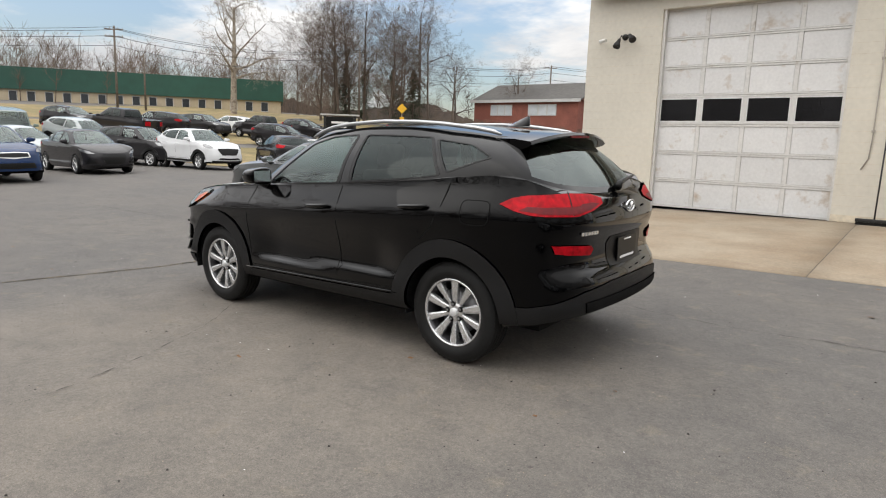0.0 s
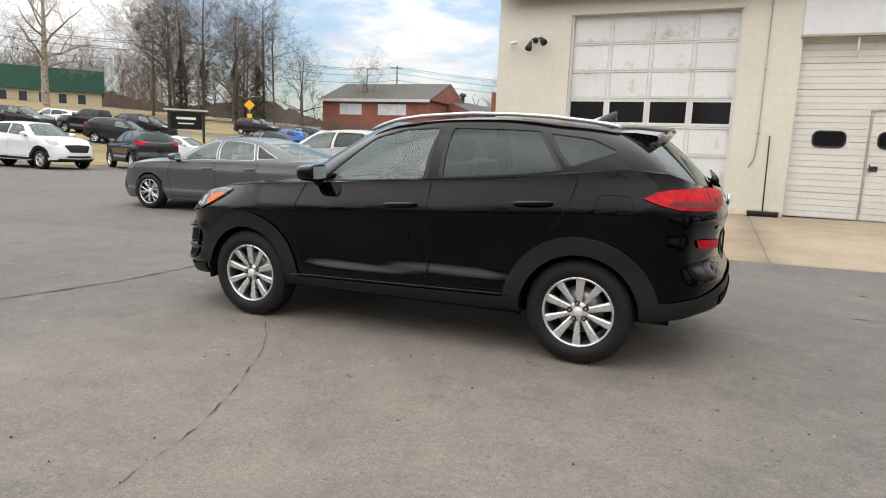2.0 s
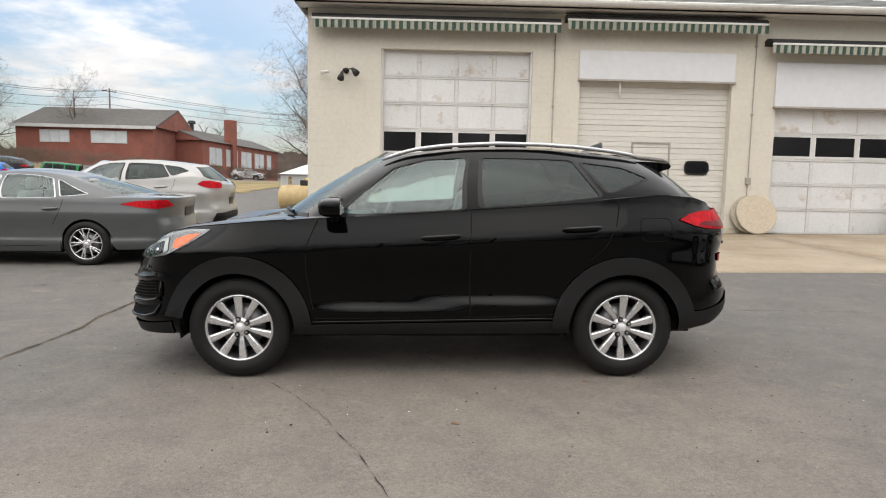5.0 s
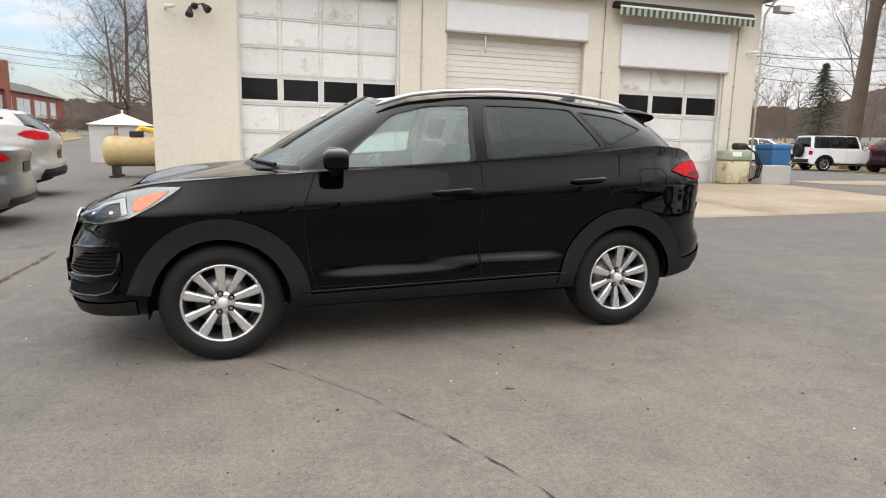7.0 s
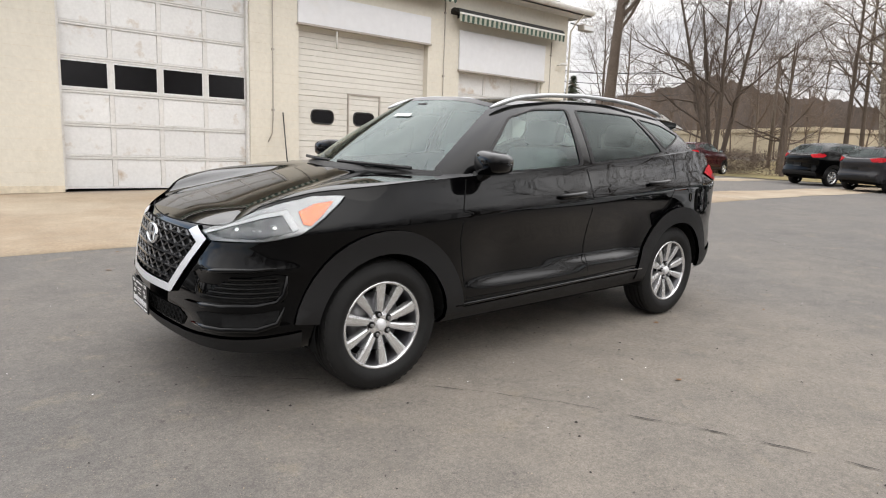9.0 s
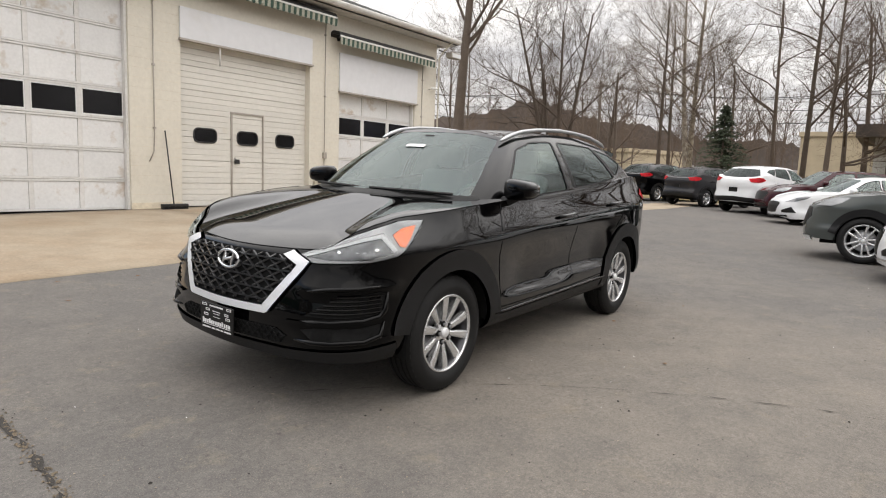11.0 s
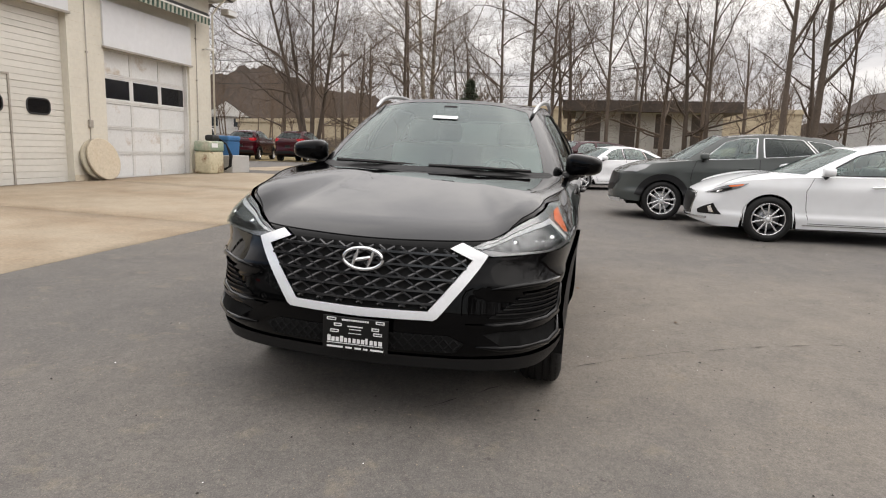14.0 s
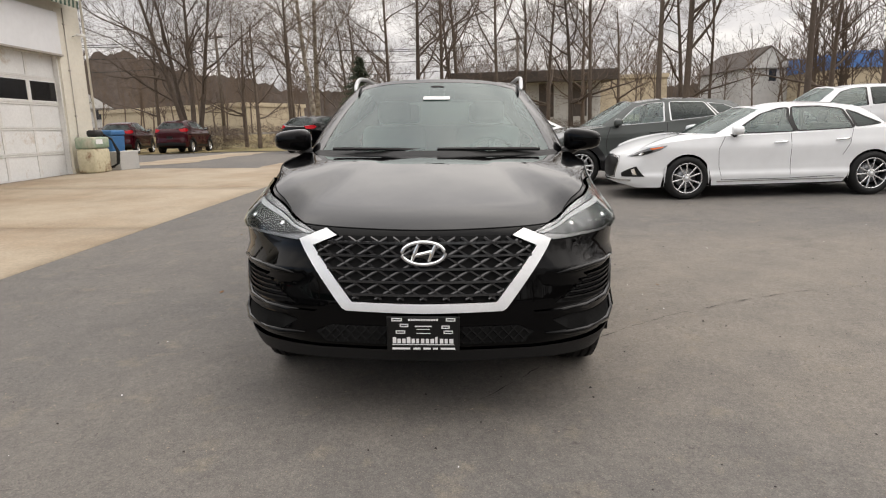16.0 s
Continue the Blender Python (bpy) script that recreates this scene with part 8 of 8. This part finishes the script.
# street furniture in the west
sg_ = thing("roadside_sign", place_at(-36.0, 33.0, 42), "dark roadside sign board under a white cap", "sign")
for xx in (-1.25, 1.25):
    part("post", box(xx - 0.1, xx + 0.1, -0.1, 0.1, -0.2, 2.5, 0.02), M_DARK, sg_)
part("cap", box(-1.6, 1.6, -0.25, 0.25, 2.5, 2.62, 0.02), M_WHITEWALL, sg_)
part("board", box(-1.14, 1.14, -0.08, 0.08, 1.1, 2.4), M_TRIM, sg_)
part("print_bar", box(-0.7, 0.7, -0.1, -0.08, 1.85, 2.02), M_WHITE_PLATE, sg_)
part("print_bar", box(-0.6, 0.55, -0.1, -0.08, 1.5, 1.58), M_WHITE_PLATE, sg_)
ys_ = thing("warning_sign", place_at(-45.0, 51.0, 40), "yellow diamond warning sign on a post", "sign")
part("post", tube([(0, 0, 0), (0, 0, 3.3)], 0.04), M_PIPE, ys_)
part("plate", box(-0.4, 0.4, -0.02, 0.0, -0.4, 0.4, 0, Matrix.Translation((0, -0.05, 2.9)) @ Matrix.Rotation(radians(45), 4, "Y")), M_YEL, ys_)
part("plate", box(-0.25, 0.25, -0.02, 0.0, -0.22, 0.22, 0, Matrix.Translation((0, -0.05, 1.75))), M_YEL, ys_)


def utility_pole(x, y, h, label, arms=2):
    t = thing("utility_pole", place_at(x, y, 50), label, "pole", "utility poles")
    part("pole", tube([(0, 0, -0.3), (0.03, 0, h)], [0.17, 0.11], 8), M_WOOD, t, "", True)
    for k in range(arms):
        part("crossarm", box(-1.1, 1.1, -0.06, 0.06, h - 0.5 - 0.9 * k, h - 0.38 - 0.9 * k), M_WOOD, t)
        for xx in (-1.0, -0.5, 0.5, 1.0):
            part("insulator", tube([(xx, 0, h - 0.38 - 0.9 * k), (xx, 0, h - 0.22 - 0.9 * k)], 0.05, 6), M_PIPE, t)
    return (x, y, float(ground_z(x, y)) + h)


poles = [utility_pole(-81, 36, 11.2, "tall wooden utility pole with two crossarms"), utility_pole(-95, 47, 8.6, "plain wooden pole before the long building", 0), utility_pole(-58, 57, 10.0, "wooden utility pole by the dark trees", 1), utility_pole(-50.0, 95.0, 12.0, "far wooden utility pole", 1), utility_pole(52, 21, 9.5, "wooden utility pole among bare trees", 1), utility_pole(60, -6, 9.5, "wooden utility pole behind the lot", 1), utility_pole(45, 46, 10, "wooden utility pole by the road", 1), utility_pole(-150, 10, 12, "far wooden utility pole by the street", 1), utility_pole(-5, 130, 14, "far wooden utility pole behind the garage", 1)]


def wire(a, b, sag, off):
    pts = []
    for i in range(13):
        t = i / 12
        pts.append((a[0] + (b[0] - a[0]) * t + off[0], a[1] + (b[1] - a[1]) * t + off[1], a[2] + (b[2] - a[2]) * t - sag * 4 * t * (1 - t) + off[2]))
    w_ = thing("overhead_wire", Matrix.Identity(4), "thin dark overhead wire between poles", "wire", "overhead wires")
    part("wire", tube(pts, 0.028, 4), M_DARK, w_)


for a, b in ((7, 0), (0, 2), (2, 3), (3, 8), (6, 4), (4, 5)):
    for o_, dz in (((0.7, -0.7), -0.3), ((-0.7, 0.7), -0.3), ((0.4, -0.4), -1.3), ((0, 0), -2.4)):
        wire(poles[a], poles[b], 1.3, (o_[0], o_[1], dz))

# tank trailer and shed by the west wall
M_TANK = mat("faded_yellow_enamel", (0.50, 0.37, 0.18), 0.55, grain=(8, 0.12), stain=((0.30, 0.16, 0.06), 1.5, 0.55, 0.75), bump=0.1, bscale=20)
M_YELPL = mat("yellow_plow_paint", (0.75, 0.50, 0.03), 0.5, grain=(8, 0.1))
tk = thing("fuel_tank", sit(-4.05, 15.3, 0), "faded yellow horizontal fuel tank on a stand", "tank")
part("shell", lathe([(0.001, -0.85), (0.27, -0.84), (0.38, -0.78), (0.42, -0.7), (0.42, 0.7), (0.38, 0.78), (0.27, 0.84), (0.001, 0.85)], 32, Matrix.Translation((0, 0, 0.72)) @ Matrix.Rotation(radians(90), 4, "Z")), M_TANK, tk, "", True)
for xx in (-0.55, 0.55):
    part("saddle", box(xx - 0.06, xx + 0.06, -0.4, 0.4, 0, 0.36), M_DARK, tk)
    part("skid", box(xx - 0.12, xx + 0.12, -0.5, 0.5, 0.0, 0.06), M_DARK, tk)
part("pump", box(-0.15, 0.2, -0.15, 0.15, 1.12, 1.3, 0.03), M_DARK, tk)
part("filler", tube([(-0.5, 0, 1.1), (-0.5, 0, 1.4)], 0.06), M_OLDCREAM, tk)
part("boom", tube([(-0.1, 0.1, 1.1), (0.15, 0.1, 1.38), (0.45, 0.1, 1.3), (0.8, 0.1, 1.05)], 0.09, 8), M_YELPL, tk, "yellow bent arm")
sh_ = thing("garden_shed", sit(-6.4, 28.0, 0), "small grey-white shed with a low pitched roof", "shed")
part("wall", box(-1.2, 1.2, -1, 1, 0, 1.7), M_WHITEWALL, sh_)
for k in range(8):
    part("siding_board", box(-1.22, 1.22, -1.02, -1.0, 0.05 + k * 0.205, 0.24 + k * 0.205), M_WHITEWALL, sh_)
bm = bmesh.new()
vs = [bm.verts.new(p) for p in ((-1.3, -1.15, 1.7), (1.3, -1.15, 1.7), (1.3, 1.15, 1.7), (-1.3, 1.15, 1.7), (0, 0, 2.25))]
for q in ((0, 1, 4), (1, 2, 4), (2, 3, 4), (3, 0, 4), (3, 2, 1, 0)):
    bm.faces.new([vs[i] for i in q])
part("roof", bm, M_GUTTER, sh_)
part("finial", tube([(0, 0, 2.2), (0, 0, 2.4)], 0.05), M_GUTTER, sh_)


# hedge along the western street and dark shrubs
def bush(name, m, rx, ry, rz, n, seed, material, label):
    rnd = random.Random(seed)
    v, f = [], []
    for _ in range(n):
        d = Vector((rnd.gauss(0, 1), rnd.gauss(0, 1), rnd.gauss(0, 1))).normalized() * rnd.uniform(0.55, 1.05)
        p = Vector((d.x * rx, d.y * ry, max(0.02, (d.z * 0.5 + 0.5)) * rz))
        a = Vector((rnd.uniform(-1, 1), rnd.uniform(-1, 1), rnd.uniform(-0.3, 1))).normalized()
        b = a.orthogonal().normalized()
        s = rnd.uniform(0.12, 0.35)
        o = len(v)
        v += [p - b * 0.012, p + b * 0.012, p + a * s]
        f.append((o, o + 1, o + 2))
    t = thing(name, m, label, "bush", name + " group")
    link_mesh("foliage", v, f, material, t)
    return t


b1 = bush("shrub", stand(-40, 58), 3.0, 1.2, 1.8, 2600, 8, M_HEDGE, "brown leafless shrub before the brick building")
for k in range(14):
    copy_thing(b1, stand(-46 + 2.4 * k, 60 + 1.7 * k, 1, 40 + 10 * k))
b2 = bush("undergrowth", stand(31.0, 3), 2.2, 1.6, 1.5, 2200, 9, M_TWIG, "tangled bare undergrowth at the lot edge")
rnd = random.Random(77)
for k in range(26):
    copy_thing(b2, stand(31.5 + rnd.uniform(0, 6), -24 + k * 2.0 + rnd.uniform(-0.7, 0.7), 1, rnd.uniform(0, 360)))

# tree line: copies of the six trees
EAST = [(34.6, -2.5, 4, 1.0), (58, 16.2, 1, 1.1), (30.0, -10.7, 4, 1.25), (30.8, -12.5, 1, 1.1), (27.0, -17.0, 1, 0.95), (26.0, -20.0, 4, 1.3),
        (38, 28, 4, 0.9), (48, 25, 6, 1.0), (40, 15, 6, 0.9), (46, 8, 6, 1.0), (41, 0.5, 6, 1.0), (44, -5, 4, 1.1), (38, -6, 6, 1.0), (47, -10, 6, 1.1), (36, -14, 6, 1.0), (42, -18, 4, 1.0), (34, -22, 6, 1.1), (31, -26, 4, 1.2), (60, -16, 6, 1.2),
        (58, 40, 1, 1.0), (64, 28, 6, 1.1), (36, 38, 6, 1.0), (45, 50, 1, 1.0), (28, 46, 6, 1.1), (70, -8, 6, 1.1), (33.5, 12.0, 6, 0.75), (37, 1.0, 1, 0.85), (44, 3, 1, 1.1), (52, 0, 6, 1.4), (48, 5.5, 1, 1.0), (40, 7.5, 7, 0.6)]
WEST = [(-63, 58, 7, 1.0), (-66, 63, 7, 1.05), (-69, 60, 7, 0.9), (-57, 62, 7, 0.8), (-61, 69, 7, 0.95), (-72, 66, 7, 0.95), (-62, 62, 1, 1.1), (-58, 66, 6, 1.1), (-66, 60, 1, 1.05), (-55, 68, 1, 0.95), (-60, 72, 1, 1.2), (-52, 70, 6, 1.0), (-70, 66, 6, 1.3), (-56, 76, 6, 1.0), (-46, 78, 6, 1.0), (-135, 70, 6, 0.9), (-150, 60, 6, 1.0), (-160, 44, 6, 1.0), (-125, 85, 6, 1.0), (-150, 20, 6, 1.1), (-165, 30, 6, 1.0), (-140, 8, 6, 0.9), (-110, 100, 6, 1.0), (-95, 100, 6, 0.9), (-38, 112, 6, 1.0), (-22, 112, 6, 1.0), (-16, 118, 6, 1.1), (-12, 60, 6, 1.1), (-10, 68, 1, 0.9), (-7, 52, 6, 1.1), (-8.5, 44, 6, 1.1), (-6, 38, 6, 0.9), (-14, 75, 6, 1.0)]
SOUTH = [(-26, -24, 1, 1.0), (-18, -28, 2, 1.1), (-10, -30, 1, 1.1), (-3, -27, 6, 1.3), (3, -31, 1, 1.0), (10, -28, 2, 1.0), (17, -30, 6, 1.3), (24, -30, 1, 1.2), (-34, -18, 6, 1.3), (-38, -8, 1, 1.1), (-13, -36, 6, 1.5), (0, -38, 1, 1.2), (13, -37, 6, 1.5), (-30, -32, 6, 1.5)]
kinds = {1: T1, 2: T2, 3: T3, 4: T4, 5: T5, 6: T6, 7: T7}
for k, (x_, y_, kd, s_) in enumerate(EAST + WEST + SOUTH):
    copy_tree(kinds[kd], x_, y_, s_, (k * 77) % 360)
T5.matrix_basis = stand(32.0, 23.0)
T2.matrix_basis = stand(33.5, 16.0)
T1.matrix_basis = stand(46.0, 13.3)
T3.matrix_basis = stand(50.0, 12.0)
T4.matrix_basis = stand(34.0, -8.0)


def conifer(m, h, seed, label):
    """Tiers of drooping needle sprays on a trunk."""
    rnd = random.Random(seed)
    t = thing("conifer", m, label, "tree", "conifers")
    part("trunk", tube([(0, 0, -0.2), (0, 0, h)], [h * 0.018, 0.02], 7), M_BARK, t)
    v, f = [], []
    for k in range(int(h * 46)):
        z = h * (0.06 + 0.94 * (k / (h * 46)) ** 0.9)
        a = rnd.uniform(0, 6.283)
        R = (h - z) * 0.48 * rnd.uniform(0.6, 1.12) + 0.12
        for j in range(7):
            u = (j + 1) / 7
            c_ = Vector((math.cos(a) * R * u, math.sin(a) * R * u, z + 0.12 * R * u - 0.22 * R * u * u))
            for q in range(3):
                d = Vector((rnd.uniform(-1, 1), rnd.uniform(-1, 1), rnd.uniform(-0.5, 0.35))).normalized()
                n_ = d.orthogonal().normalized()
                s = rnd.uniform(0.16, 0.36) * (0.6 + 0.5 * (1 - u))
                o = len(v)
                v += [c_ - n_ * 0.04, c_ + n_ * 0.04, c_ + d * s]
                f.append((o, o + 1, o + 2))
    link_mesh("crown", v, f, M_NEEDLE, t)
    return t


conifer(stand(33.5, 5.7), 5.2, 31, "small dark evergreen tree among bare trees")
cf = conifer(stand(44, 36), 8, 32, "tall dark conifer beyond the lot")
copy_thing(cf, stand(-64, 64, 1, 20)); copy_thing(cf, stand(-60.5, 66.5, 1, 140)); copy_thing(cf, stand(-57, 67, 1, 200)); copy_thing(cf, stand(-67, 63, 1, 250))


# wooded skyline all round
def skyline(R, h, seed, name, x0=0, y0=0):
    rnd = random.Random(seed)
    v, f = [], []
    n = 1500
    for i in range(n):
        a = 2 * math.pi * i / n
        rr = R * (1 + 0.06 * noise.noise((a * 3, seed, 0)))
        x, y = x0 + rr * math.cos(a), y0 + rr * math.sin(a)
        z = float(ground_z(x, y)) * 0.3
        top = z + h * (0.75 + 0.35 * noise.noise((a * 9, seed, 2)) + 0.07 * noise.noise((a * 60, seed, 3))) + rnd.uniform(-0.03, 0.05) * h + 10.0 * math.exp(-((a - 0.50) / 0.22) ** 2)
        v += [(x, y, -6), (x * 1.01, y * 1.01, top)]
    f = [(2 * i, 2 * ((i + 1) % n), 2 * ((i + 1) % n) + 1, 2 * i + 1) for i in range(n)]
    return link_mesh(name, v, f, M_HAZEWOOD, None, "far wooded skyline in winter brown", kind="stuff", category="woods")


skyline(190, 13, 5, "far_woods")


def far_trees(n, seed, r0, r1, hh, a0, a1):
    """Thin bare trees on the skyline, past counting."""
    rnd = random.Random(seed)
    v, f = [], []
    for _ in range(n):
        a = radians(rnd.uniform(a0, a1)); r = rnd.uniform(r0, r1)
        x, y = r * math.cos(a), r * math.sin(a)
        z = float(ground_z(x, y)) * (0.5 if r > 150 else 1.0)
        h = hh * rnd.uniform(0.6, 1.2)
        tan = Vector((-math.sin(a), math.cos(a), 0))
        def seg(p, q, w):
            o = len(v)
            v.extend([p - tan * w, p + tan * w, q])
            f.append((o, o + 1, o + 2))
        base_ = Vector((x, y, z)); tip = base_ + Vector((0, 0, h)) + tan * rnd.uniform(-1, 1)
        seg(base_, tip, 0.10)
        for k in range(26):
            t = rnd.uniform(0.25, 0.98)
            b = base_.lerp(tip, t)
            d = (tan * rnd.uniform(-1, 1) + Vector((0, 0, rnd.uniform(0.4, 1.1)))).normalized()
            L = h * rnd.uniform(0.1, 0.32)
            e = b + d * L
            seg(b, e, 0.045)
            for _q in range(3):
                b2_ = b.lerp(e, rnd.uniform(0.3, 1))
                d2_ = (d + tan * rnd.uniform(-0.9, 0.9) + Vector((0, 0, rnd.uniform(-0.2, 0.6)))).normalized()
                seg(b2_, b2_ + d2_ * L * 0.5, 0.03)
    link_mesh("far_trees", v, f, M_TWIG, None, "hazy line of bare winter trees", kind="stuff", category="trees")


far_trees(420, 3, 120, 185, 8, 0, 360)
far_trees(420, 7, 150, 186, 14, 138, 178)
far_trees(170, 4, 66, 115, 9, -50, 45)
far_trees(260, 9, 42, 85, 13, 195, 330)
